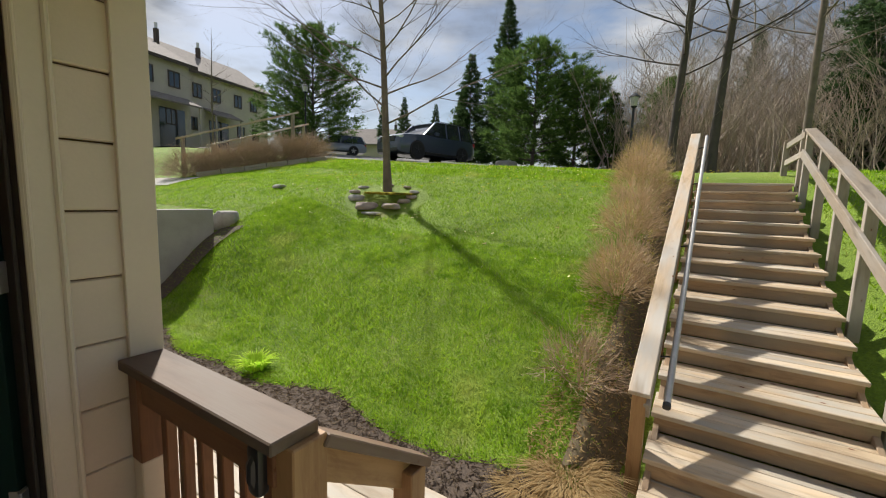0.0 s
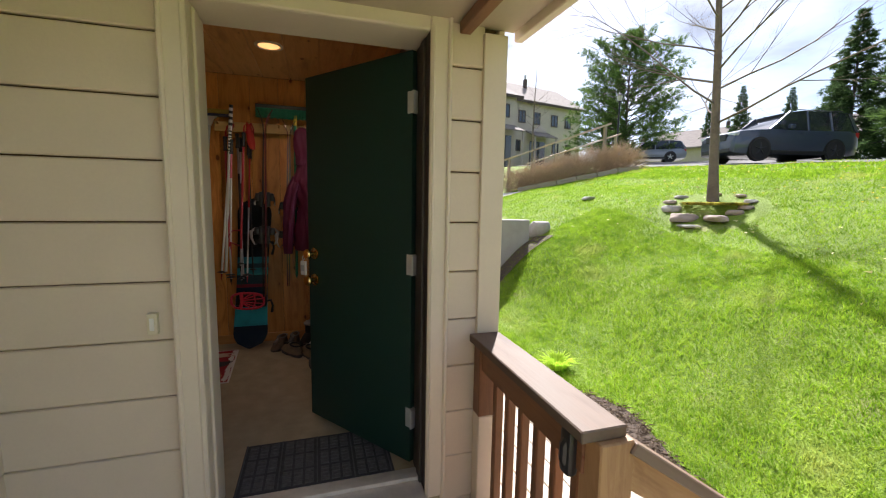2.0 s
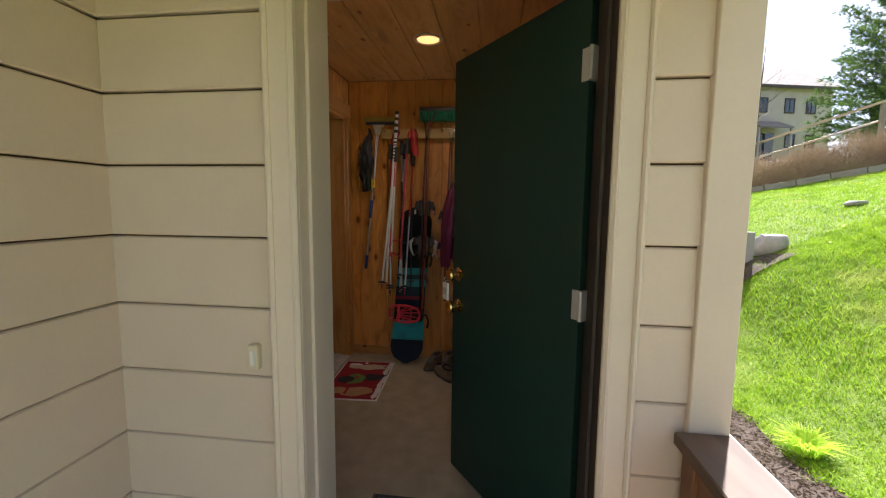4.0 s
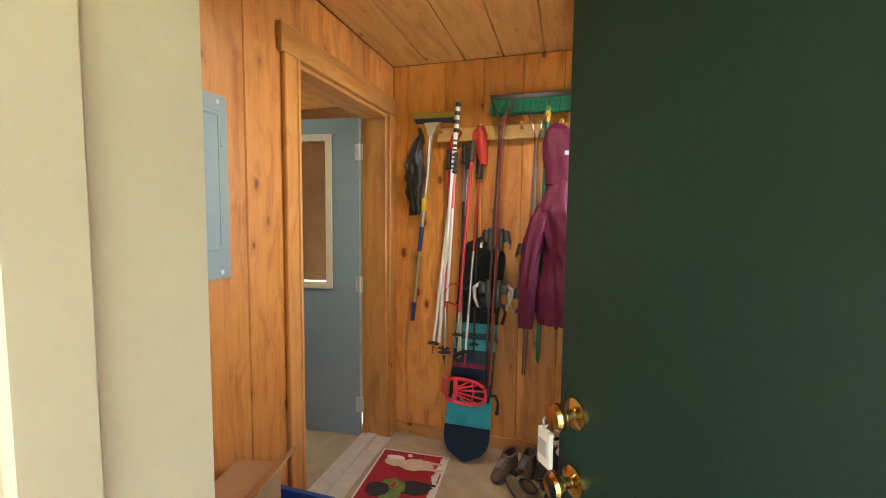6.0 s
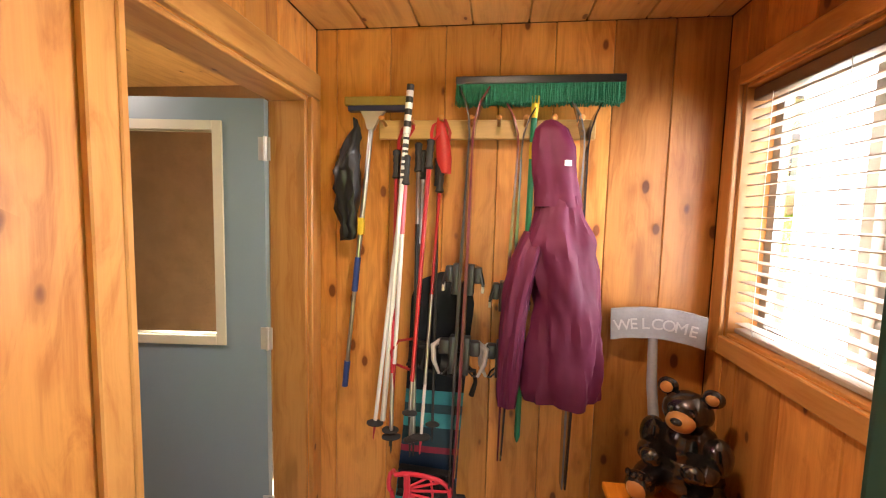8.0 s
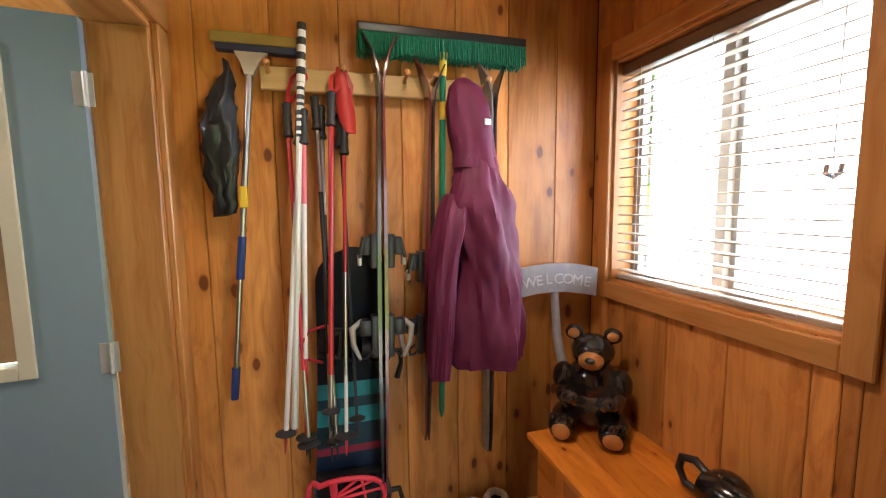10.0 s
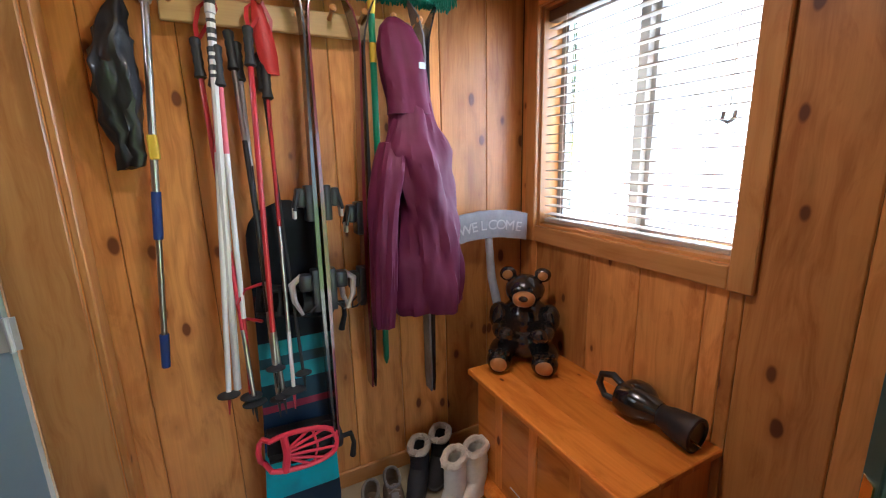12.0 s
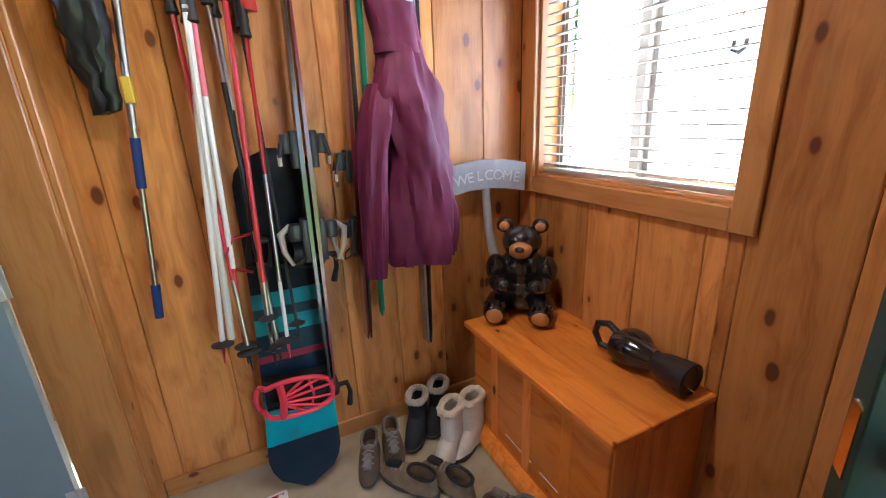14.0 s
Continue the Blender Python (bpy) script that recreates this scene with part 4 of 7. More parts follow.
ski_pole("black and silver ski pole", (XP - 0.02, -0.725, 1.83), (XP, -0.735, 0.48), [(0.25, M_ALU, 0.009), (0.7, M_BLACK, 0.0088), (1.0, M_ALU, 0.008)], basket=0.03)
ski_pole("bright red ski pole with black grip", (XP + 0.03, -0.688, 1.87), (XP + 0.03, -0.735, 0.62), [(0.86, M_RED, 0.0095), (1.0, M_ALU, 0.008)], basket=0.032, strap=(XP - 0.01, -0.655, 1.965))
ski_pole("thin dark red ski pole with black grip", (XP, -0.645, 1.77), (XP + 0.035, -0.685, 0.52), [(0.42, M_RED, 0.007), (0.78, M_ALU, 0.0075), (1.0, M_POLEWHITE, 0.007)], basket=0.04, strap=(XP - 0.01, -0.642, 1.965), tipmat=M_CORAL)
ski_pole("thin dark ski pole with black grip", (XP - 0.02, -0.66, 1.80), (XP, -0.64, 0.56), [(1.0, M_GRIP, 0.006)], basket=0.03)

stickh = thing("hockey_stick", (XP, -0.80, 1.2), "white hockey stick with black-and-white taped grip", "hockey stick")
a, b = Vector((XP + 0.035, -0.777, 2.10)), Vector((XP + 0.10, -0.86, 0.62))
d = (b - a).normalized()
part("shaft", rod(bmesh.new(), a + d * 0.21, b, 0.013, 0.012, 8), M_POLEWHITE, stickh)
for i in range(8):
    part("grip_tape", rod(bmesh.new(), a + d * (0.026 * i), a + d * (0.026 * i + 0.026), 0.0155, 0.0155, 12), M_BLACK if i % 2 == 0 else M_POLEWHITE, stickh, "black or white tape")
bm = bmesh.new()
for i in range(7):
    rod(bm, a + d * (0.225 + 0.028 * i), a + d * (0.236 + 0.028 * i + 0.006 * (i % 2)), 0.0138, 0.0138, 8)
part("letter_bars", bm, M_BLACK, stickh)
pouch = thing("red_pouch", (XW + 0.05, -0.65, 1.75), "red nylon strap pouch hanging from a peg", "pouch")
bm = bmesh.new()
loft(bm, [ring_at((XW + 0.06, -0.655 + 0.03 * k, 1.965 - 0.24 * k), (1, 0, 0), (0, 1, 0), 0.012 + 0.008 * k, 0.012 + 0.022 * math.sin(k * 2.6), 10) for k in (0, 0.25, 0.5, 0.75, 1)])
part("fabric", wobble(bm, 0.004, 30), plain("red_nylon", (0.50, 0.03, 0.03), 0.5, vary=0.15), pouch, smooth=True)

sq = thing("squeegee", (XW + 0.03, -1.0, 1.4), "long-handled squeegee with a yellowed blade and blue grips", "squeegee")
a, b = Vector((XW + 0.045, -0.955, 1.95)), Vector((XW + 0.05, -1.07, 0.715))
d = (b - a).normalized()
part("blade", box(bmesh.new(), XW + 0.01, XW + 0.06, -1.075, -0.79, 2.025, 2.065, 0.008), plain("yellowed_foam", (0.36, 0.25, 0.05), 0.8, vary=0.2, bump=0.4), sq, "yellow-brown foam blade")
part("blade_holder", box(bmesh.new(), XW + 0.015, XW + 0.055, -1.06, -0.80, 2.002, 2.026, 0.004), plain("dark_blade_channel", (0.03, 0.035, 0.09), 0.5), sq)
bm = bmesh.new()
loft(bm, [[(XW + 0.03, -1.005, 2.003), (XW + 0.05, -1.005, 2.003), (XW + 0.05, -0.895, 2.003), (XW + 0.03, -0.895, 2.003)], [(XW + 0.03, -0.985, 1.965), (XW + 0.055, -0.985, 1.965), (XW + 0.055, -0.925, 1.965), (XW + 0.03, -0.925, 1.965)], [(XW + 0.03, -0.972, 1.92), (XW + 0.06, -0.972, 1.92), (XW + 0.06, -0.945, 1.92), (XW + 0.03, -0.945, 1.92)]])
bmesh.ops.recalc_face_normals(bm, faces=bm.faces[:])
part("neck", bm, M_STEEL, sq, "bright metal neck")
n = (b - a).length
for s0, s1, mat, r in ((0.0, 0.495, M_ALU, 0.011), (0.495, 0.625, M_BLUEGRIP, 0.014), (0.625, 0.99, M_ALU, 0.0095)):
    part("handle", rod(bmesh.new(), a + d * n * s0, a + d * n * min(s1, 0.9), r, r, 12), mat, sq, smooth=True)
part("end_grip", rod(bmesh.new(), a + d * n * 0.9, b, 0.0145, 0.013, 12), M_BLUEGRIP, sq, "blue end grip", True)
part("clip", box(bmesh.new(), -0.012, 0.016, -0.014, 0.014, -0.05, 0.03, 0.006, m=Matrix.Translation(a + d * n * 0.37)), M_YELLOW, sq, "yellow clip")

bag = thing("plastic_bag", (XW + 0.04, -1.07, 1.7), "crumpled black plastic bag hanging on the wall", "bag")
bm = bmesh.new()
rings = []
for k, (y, w, t) in enumerate(((-1.035, 0.012, 0.01), (-1.04, 0.026, 0.02), (-1.05, 0.042, 0.03), (-1.058, 0.054, 0.036), (-1.063, 0.06, 0.04), (-1.066, 0.056, 0.036), (-1.066, 0.048, 0.03), (-1.062, 0.042, 0.025), (-1.065, 0.032, 0.016))):
    rings.append(ring_at((XW + 0.012 + t, y, 1.965 - k * 0.068), (1, 0, 0), (0, 1, 0), t, w, 20))
loft(bm, rings)
bmesh.ops.subdivide_edges(bm, edges=bm.edges[:], cuts=1, use_grid_fill=True)
wobble(bm, 0.018, 22)
wobble(bm, 0.010, 60, 3)
part("film", bm, plain("black_plastic_film", (0.008, 0.008, 0.009), 0.45, vary=0.2, coat=0.1), bag, smooth=True)

broom = thing("push_broom", (XW + 0.04, -0.27, 1.3), "wide green push broom hung head up", "broom")
M_BRISTLE = plain("green_bristles", (0.010, 0.175, 0.095), 0.7, vary=0.35, scale=60, bump=0.9, bscale=160)
bm = box(bmesh.new(), XW + 0.022, XW + 0.095, -0.59, 0.075, 2.098, 2.132, 0.006)
wobble(bm, 0.002, 20)
part("head_block", bm, M_BLACK, broom, "black broom block")
bm = bmesh.new()
rng = random.Random(4)
for i in range(130):
    for j in range(5):
        y, x = -0.585 + 0.655 * i / 129 + rng.uniform(-0.002, 0.002), XW + 0.028 + 0.0148 * j
        p = Vector((x, y, 2.10))
        q = p + Vector((rng.uniform(-0.006, 0.008) + 0.004 * (j - 2), rng.uniform(-0.006, 0.006), -0.072 - rng.uniform(0, 0.012)))
        rod(bm, p, q, 0.0042, 0.0030, 4)
tagged(part("bristles", bm, M_BRISTLE, broom, "dense green bristles"), kind="stuff")
part("ferrule", rod(bmesh.new(), (XW + 0.075, -0.265, 2.05), (XW + 0.075, -0.27, 1.96), 0.016, 0.014, 12), M_YELLOW, broom, "yellow ferrule", True)
part("handle", rod(bmesh.new(), (XW + 0.075, -0.27, 1.96), (XW + 0.06, -0.285, 0.55), 0.0125, 0.0125, 12), M_GREENP, broom, "green enamelled handle", True)
part("band", rod(bmesh.new(), (XW + 0.0745, -0.271, 1.86), (XW + 0.0738, -0.2717, 1.79), 0.0132, 0.0132, 12), M_YELLOW, broom)
part("handle_end", rod(bmesh.new(), (XW + 0.06, -0.285, 0.55), (XW + 0.06, -0.285, 0.52), 0.0125, 0.004, 12), M_GREENP, broom)


# ---- skis, snowboard, jacket ----
def ski_pair(label, top, foot, width, mats, bind, lean=0.0):
    """Two skis base to base, seen on their edges, hung by the tips."""
    ob = thing("ski_pair", tuple(foot), label, "skis", "skis on the rack")
    t, f = Vector(top), Vector(foot)
    n = (t - f).length
    up = (t - f).normalized()
    side = Vector((0, 1, 0)) - up * up.y
    side.normalize()
    out = side.cross(up)
    if out.x < 0:
        out = -out
    skis = []
    for s in (-1, 1):
        rings = []
        for k in range(25):
            u = k / 24
            bow = 0.006 * math.sin(math.pi * min(1, u / 0.9))
            tip = 0.055 * max(0, (u - 0.88) / 0.12) ** 2
            wd = width * (0.80 + 0.28 * (2 * abs(u - 0.45)) ** 2) * (1 if u < 0.93 else math.sqrt(max(0.02, 1 - ((u - 0.93) / 0.07) ** 2)))
            wd *= 1 if u > 0.03 else 0.75
            th = 0.006 + 0.008 * math.exp(-((u - 0.45) / 0.28) ** 2)
            c = f + up * (n * u) + side * s * (0.0065 + bow + tip)
            rings.append([c + out * wd / 2 - side * s * th / 2, c + out * wd / 2 + side * s * th / 2, c - out * wd / 2 + side * s * th / 2, c - out * wd / 2 - side * s * th / 2])
        bm = loft(bmesh.new(), rings)
        bmesh.ops.recalc_face_normals(bm, faces=bm.faces[:])
        skis.append(part("ski", bm, mats[0] if s < 0 else mats[1], ob, smooth=True))
        for z, kind in bind:
            u = (z - f.z) / (t.z - f.z)
            c = f + up * (n * u) + side * s * 0.024
            mm = Matrix((out, side * s, up)).transposed().to_4x4()
            mm.translation = c
            bm = bmesh.new()
            if kind == "toe":
                box(bm, -0.034, 0.034, -0.006, 0.020, -0.07, 0.06, 0.006)
                box(bm, -0.030, 0.030, 0.018, 0.050, -0.02, 0.05, 0.010)
                for q in (-1, 1):
                    rod(bm, (q * 0.022, 0.04, 0.04), (q * 0.028, 0.058, -0.03), 0.008, 0.006, 8)
                bd = part_at("toe_binding", bm, M_BLACK, ob, mm, "black toe binding", True)
                part_at("wing", box(bmesh.new(), -0.018, 0.018, 0.05, 0.062, -0.06, -0.02, 0.004), M_WHITE, bd, mm, "white binding wing")
            else:
                box(bm, -0.030, 0.030, -0.006, 0.018, -0.09, 0.07, 0.005)
                box(bm, -0.026, 0.026, 0.016, 0.060, -0.01, 0.055, 0.012)
                bd = part_at("heel_binding", bm, M_BLACK, ob, mm, "black heel binding", True)
                bm = bmesh.new()
                tube(bm, [(0.0, 0.05, 0.05), (0.0, 0.085, 0.02), (0.0, 0.08, -0.045), (0.0, 0.055, -0.10)], [0.010, 0.013, 0.010, 0.006], 8)
                part_at("heel_lever", bm, M_STEEL, bd, mm, "silver heel lever", True)
                bm = bmesh.new()
                tube(bm, [(0.028, 0.01, -0.06), (0.034, 0.035, -0.085), (0.0, 0.045, -0.10), (-0.034, 0.035, -0.085), (-0.028, 0.01, -0.06)], 0.004, 6)
                part_at("brake", bm, M_BLACK, bd, mm)
    return ob


M_SKI1 = plain("dark_ski_topsheet", (0.028, 0.026, 0.03), 0.25, vary=0.4, scale=7, coat=0.5)
M_SKI2 = plain("maroon_ski_topsheet", (0.13, 0.018, 0.03), 0.25, vary=0.4, scale=7, coat=0.5)
M_SKI3 = plain("grey_ski_topsheet", (0.19, 0.19, 0.20), 0.25, vary=0.4, scale=7, coat=0.5)
ski_pair("pair of dark skis with silver bindings", (XW + 0.10, -0.512, 2.085), (XW + 0.20, -0.553, 0.33), 0.085, (M_SKI1, M_SKI2), ((1.28, "toe"), (0.96, "heel")))
ski_pair("pair of maroon skis with pale bindings", (XW + 0.075, -0.318, 2.02), (XW + 0.075, -0.360, 0.45), 0.08, (M_SKI2, M_SKI1), ((1.20, "toe"), (0.92, "heel")))
ski_pair("pair of grey and black skis behind the jacket", (XW + 0.06, -0.062, 2.04), (XW + 0.07, -0.085, 0.34), 0.075, (M_SKI3, M_SKI1), ((1.22, "toe"), (0.90, "heel")))

M_BOARD = Nodes("snowboard_topsheet")
_z = M_BOARD.node("SeparateXYZ")
M_BOARD.link(M_BOARD.coords(shift=False), _z.inputs[0])
_j = M_BOARD.node("Math")
_j.operation = "MULTIPLY_ADD"
M_BOARD.link(_z.outputs[1], _j.inputs[0])
_j.inputs[1].default_value = 0.0
M_BOARD.link(_z.outputs[2], _j.inputs[2])
_r = M_BOARD.t.nodes.new("ShaderNodeValToRGB")
_r.color_ramp.interpolation = "CONSTANT"
for _i, (_p, _c) in enumerate(((0.0, (0.010, 0.022, 0.042)), (0.205, (0.04, 0.40, 0.47)), (0.40, (0.012, 0.10, 0.30)), (0.45, (0.012, 0.03, 0.06)), (0.55, (0.30, 0.03, 0.06)), (0.575, (0.02, 0.05, 0.07)), (0.66, (0.05, 0.33, 0.38)), (0.72, (0.03, 0.08, 0.10)), (0.76, (0.05, 0.33, 0.38)), (0.82, (0.006, 0.009, 0.016)), (0.98, (0.05, 0.008, 0.012)), (1.0, (0.006, 0.007, 0.010)))):
    _e = _r.color_ramp.elements
    if _i >= len(_e):
        _e.new(_p)
    _e[_i].position, _e[_i].color = _p, (*_c, 1)
M_BOARD.link(_j.outputs["Value"], _r.inputs["Fac"])
M_BOARD.colour(M_BOARD.mix(M_BOARD.ramp(M_BOARD.noise(M_BOARD.coords(shift=False), 9, 4), [(0.4, (0, 0, 0)), (0.8, (0.5, 0.5, 0.5))]), _r.outputs["Color"], (0.02, 0.03, 0.04)))
M_BOARD.b.inputs["Roughness"].default_value = 0.6
M_BOARD.b.inputs["Specular IOR Level"].default_value = 0.2
M_BOARD = M_BOARD.m
snow = thing("snowboard", (-4.03, -0.70, 0), "navy and turquoise snowboard leaning on the wall, coral bindings", "snowboard")
f, t = Vector((-3.985, -0.690, 0.012)), Vector((XW + 0.03, -0.625, 1.34))
up = (t - f).normalized()
side = (Vector((0, 1, 0)) - up * up.y).normalized()
out = side.cross(up)
n = (t - f).length
rings = []
for k in range(33):
    u = k / 32
    e = min(u, 1 - u) * n
    wd = (0.255 + 0.045 * (2 * abs(u - 0.5)) ** 2) * math.sqrt(max(0.012, 1 - max(0, 1 - e / 0.15) ** 2))
    lift = 0.035 * max(0, 1 - e / 0.2) ** 2
    c = f + up * n * u + out * (lift * (1 if u < 0.5 else 0.2) + 0.004)
    rings.append([c + side * wd / 2 * q + out * h for q, h in ((-1, 0.0), (-1, 0.006), (-0.9, 0.009), (0.9, 0.009), (1, 0.006), (1, 0.0))])
bm = loft(bmesh.new(), rings)
bmesh.ops.recalc_face_normals(bm, faces=bm.faces[:])
part("deck", bm, M_BOARD, snow, smooth=True)
M_RUBBER = plain("matt_black_rubber", (0.010, 0.010, 0.011), 0.75, vary=0.2)
for s, ang in ((0.32, 0), (0.72, 8)):
    c = f + up * n * s + out * 0.014
    mm = Matrix((side, out, up)).transposed().to_4x4()
    mm.translation = c
    mm = mm @ pose(0, 0, 0, 0, ang, 0)
    bm = box(bmesh.new(), -0.125, 0.125, 0.0, 0.02, -0.055, 0.055, 0.008)
    bind = part_at("binding", bm, M_RUBBER, snow, mm, "black binding base plate", True)
    for q in (-1, 1):
        bm = box(bmesh.new(), -0.12, 0.11, 0.018, 0.06, q * 0.052 - 0.006, q * 0.052 + 0.006, 0.004)
        part_at("side_rail", bm, M_RUBBER, bind, mm)
    # the highback, folded towards the room: an open lattice in a rounded frame
    low = s < 0.5
    small = 1.0 if low else 0.68
    bm = bmesh.new()
    rim = [(-0.155 + 0.27 * (0.5 - 0.5 * math.cos(q * 0.2618)) if q <= 12 else 0.115 - 0.27 * (0.5 - 0.5 * math.cos((q - 12) * 0.2618)), (0.072 if q <= 12 else -0.066) * math.sin((q % 12) * 0.2618) ** 0.6 if q % 12 else 0.0) for q in range(25)]
    tube(bm, [(x * small, 0.115 * small - 0.05 * (x < -0.12), z * small) for x, z in rim], 0.010 if low else 0.008, 8)
    tube(bm, [(-0.07 * small, 0.118 * small, 0.07 * small), (-0.062 * small, 0.122 * small, 0.0), (-0.07 * small, 0.118 * small, -0.066 * small)], 0.014 * small, 8)
    if low:
        for x1, z1 in ((0.02, 0.07), (0.075, 0.058), (0.11, 0.025), (0.11, -0.02), (0.075, -0.052), (0.02, -0.064)):
            rod(bm, (-0.06, 0.122, z1 * 0.25), (x1, 0.117, z1), 0.006, 0.005, 6)
        tube(bm, [(0.03, 0.117, 0.066), (0.045, 0.119, 0.0), (0.03, 0.117, -0.06)], 0.005, 6)
    part_at("highback", bm, M_CORAL if low else M_RUBBER, bind, mm, "coral red lattice highback" if low else "black highback", True)
    if low:
        part_at("highback_pad", box(bmesh.new(), -0.055, 0.10, 0.095, 0.104, -0.05, 0.052, 0.01), M_RUBBER, bind, mm)
    if not low:
        bm = bmesh.new()
        tube(bm, [(-0.10, 0.06, -0.07), (-0.17, 0.10, -0.05), (-0.185, 0.115, 0.0), (-0.165, 0.11, 0.05), (-0.10, 0.07, 0.07)], 0.006, 6)
        part_at("hoop", bm, M_RED, bind, mm, "thin red hoop", True)
    bm = bmesh.new()
    for x0 in (0.03, 0.10):
        rings = []
        for k in range(9):
            a = math.pi * k / 8
            p = Vector((x0 + 0.02 * math.sin(a), 0.03 + 0.085 * math.sin(a), 0.058 * math.cos(a)))
            rings.append([p + Vector((-0.02, 0, 0)), p + Vector((0.02, 0, 0)), p + Vector((0.02, 0.006, 0)), p + Vector((-0.02, 0.006, 0))])
        loft(bm, rings)
    bmesh.ops.recalc_face_normals(bm, faces=bm.faces[:])
    part_at("strap", bm, M_RUBBER, bind, mm, "black ratchet strap", True)
    bm = bmesh.new()
    tube(bm, [(0.12, 0.10, 0.0), (0.17, 0.11, 0.01), (0.185, 0.09, -0.04), (0.18, 0.08, -0.10)], [0.010, 0.010, 0.009, 0.012], 8)
    part_at("buckle", bm, M_RUBBER, bind, mm, "", True)

_n = Nodes("plum_nylon_cloth")
_v = _n.coords(shift=False)
_w = _n.noise(_n.coords((1.0, 1.0, 1.2), shift=False), 6, 2, 0.45)
_n.colour(_n.ramp(_n.noise(_v, 5, 3), [(0.3, (0.088, 0.008, 0.034)), (0.7, (0.12, 0.012, 0.048))]))
_n.b.inputs["Roughness"].default_value = 0.62
_n.b.inputs["Specular IOR Level"].default_value = 0.3
_n.bump(_w, 0.6, 0.02)
M_NYLON = _n.m
jacket = thing("jacket", (XW + 0.15, -0.15, 0.85), "plum purple hooded rain jacket hanging from a peg", "jacket")


def drape(bm, spec, seg=44, crease=0.0, seed=0.0):
    """Cloth hung in folds: rings of (z, x middle, y middle, depth, half width)."""
    rings = []
    for z, x, y, dx, dy in spec:
        ring = []
        for i in range(seg):
            a = 2 * math.pi * i / seg
            w = 1 + crease * noise.noise(Vector((math.cos(a) * 1.6 + seed, math.sin(a) * 1.6, z * 3.0))) + crease * 0.45 * noise.noise(Vector((math.cos(a) * 5 + seed, math.sin(a) * 5, z * 9.0)))
            ring.append((x + dx * w * math.cos(a), y + dy * w * math.sin(a), z + 0.02 * crease * noise.noise(Vector((a, z * 8, seed)))))
        rings.append(ring)
    loft(bm, rings)
    bmesh.ops.recalc_face_normals(bm, faces=bm.faces[:])
    return bm


def spread(rows, n):
    out = []
    for a, b in zip(rows, rows[1:]):
        out += [tuple(p + (q - p) * k / n for p, q in zip(a, b)) for k in range(n)]
    return out + [rows[-1]]


XJ = XW + 0.13
body = part("body", drape(bmesh.new(), spread([(1.64, XJ - 0.02, -0.155, 0.06, 0.075), (1.56, XJ - 0.01, -0.155, 0.085, 0.095), (1.46, XJ, -0.15, 0.10, 0.135), (1.36, XJ, -0.135, 0.105, 0.135), (1.20, XJ, -0.112, 0.105, 0.128), (1.0, XJ, -0.105, 0.115, 0.138), (0.87, XJ, -0.105, 0.12, 0.145), (0.825, XJ, -0.105, 0.115, 0.14)], 6), seg=64, crease=0.34), M_NYLON, jacket, smooth=True)
part("hood", drape(bmesh.new(), spread([(1.945, XJ - 0.05, -0.195, 0.02, 0.025), (1.91, XJ - 0.04, -0.19, 0.055, 0.062), (1.84, XJ - 0.03, -0.185, 0.075, 0.082), (1.74, XJ - 0.02, -0.178, 0.08, 0.085), (1.66, XJ - 0.02, -0.165, 0.075, 0.082), (1.60, XJ - 0.02, -0.158, 0.08, 0.088)], 4), crease=0.22, seed=4), M_NYLON, jacket, smooth=True)
part("sleeve", drape(bmesh.new(), spread([(1.50, XJ + 0.0, -0.235, 0.05, 0.05), (1.40, XJ + 0.03, -0.272, 0.075, 0.056), (1.25, XJ + 0.05, -0.300, 0.075, 0.054), (1.10, XJ + 0.06, -0.318, 0.072, 0.050), (0.95, XJ + 0.06, -0.328, 0.066, 0.046), (0.84, XJ + 0.05, -0.332, 0.056, 0.042), (0.80, XJ + 0.05, -0.332, 0.048, 0.038)], 4), crease=0.30, seed=9), M_NYLON, jacket, smooth=True)
part("sleeve", drape(bmesh.new(), spread([(1.50, XJ - 0.02, -0.075, 0.05, 0.05), (1.35, XJ - 0.05, -0.03, 0.06, 0.055), (1.15, XJ - 0.06, -0.005, 0.06, 0.05), (0.90, XJ - 0.06, 0.0, 0.05, 0.045)], 4), crease=0.18, seed=13), M_NYLON, jacket, smooth=True)
bm = box(bmesh.new(), -0.002, 0.003, -0.014, 0.014, -0.011, 0.011, 0.002, m=Matrix.Translation((XJ + 0.063, -0.135, 1.765)) @ pose(0, 0, 0, 0, 0, 14))
part("emblem", bm, plain("pale_emblem", (0.45, 0.50, 0.50), 0.5), jacket, "pale green stitched emblem")
bm = rod(bmesh.new(), (XJ, -0.16, 0.835), (XJ, -0.165, 0.79), 0.012, 0.008, 8)
part("cuff_toggle", bm, M_GRIP, jacket)

# hung things: how far they stand off the wall and how high they hang
HANG = Matrix.Translation((0.035, 0.0, 0.116)) @ Matrix.Diagonal((1, 1, 0.957, 1))
for ob in list(scene.collection.all_objects):
    if ob.parent is None and ob.name.split(".")[0] in ("peg_rack", "ski_pole", "hockey_stick", "red_pouch", "squeegee", "plastic_bag", "push_broom", "ski_pair"):
        ob.matrix_basis = HANG @ ob.matrix_basis
jacket.matrix_basis = Matrix.Translation((XW + 0.245, -0.170, 0.915)) @ Matrix.Diagonal((0.96, 0.96, 0.96, 1))


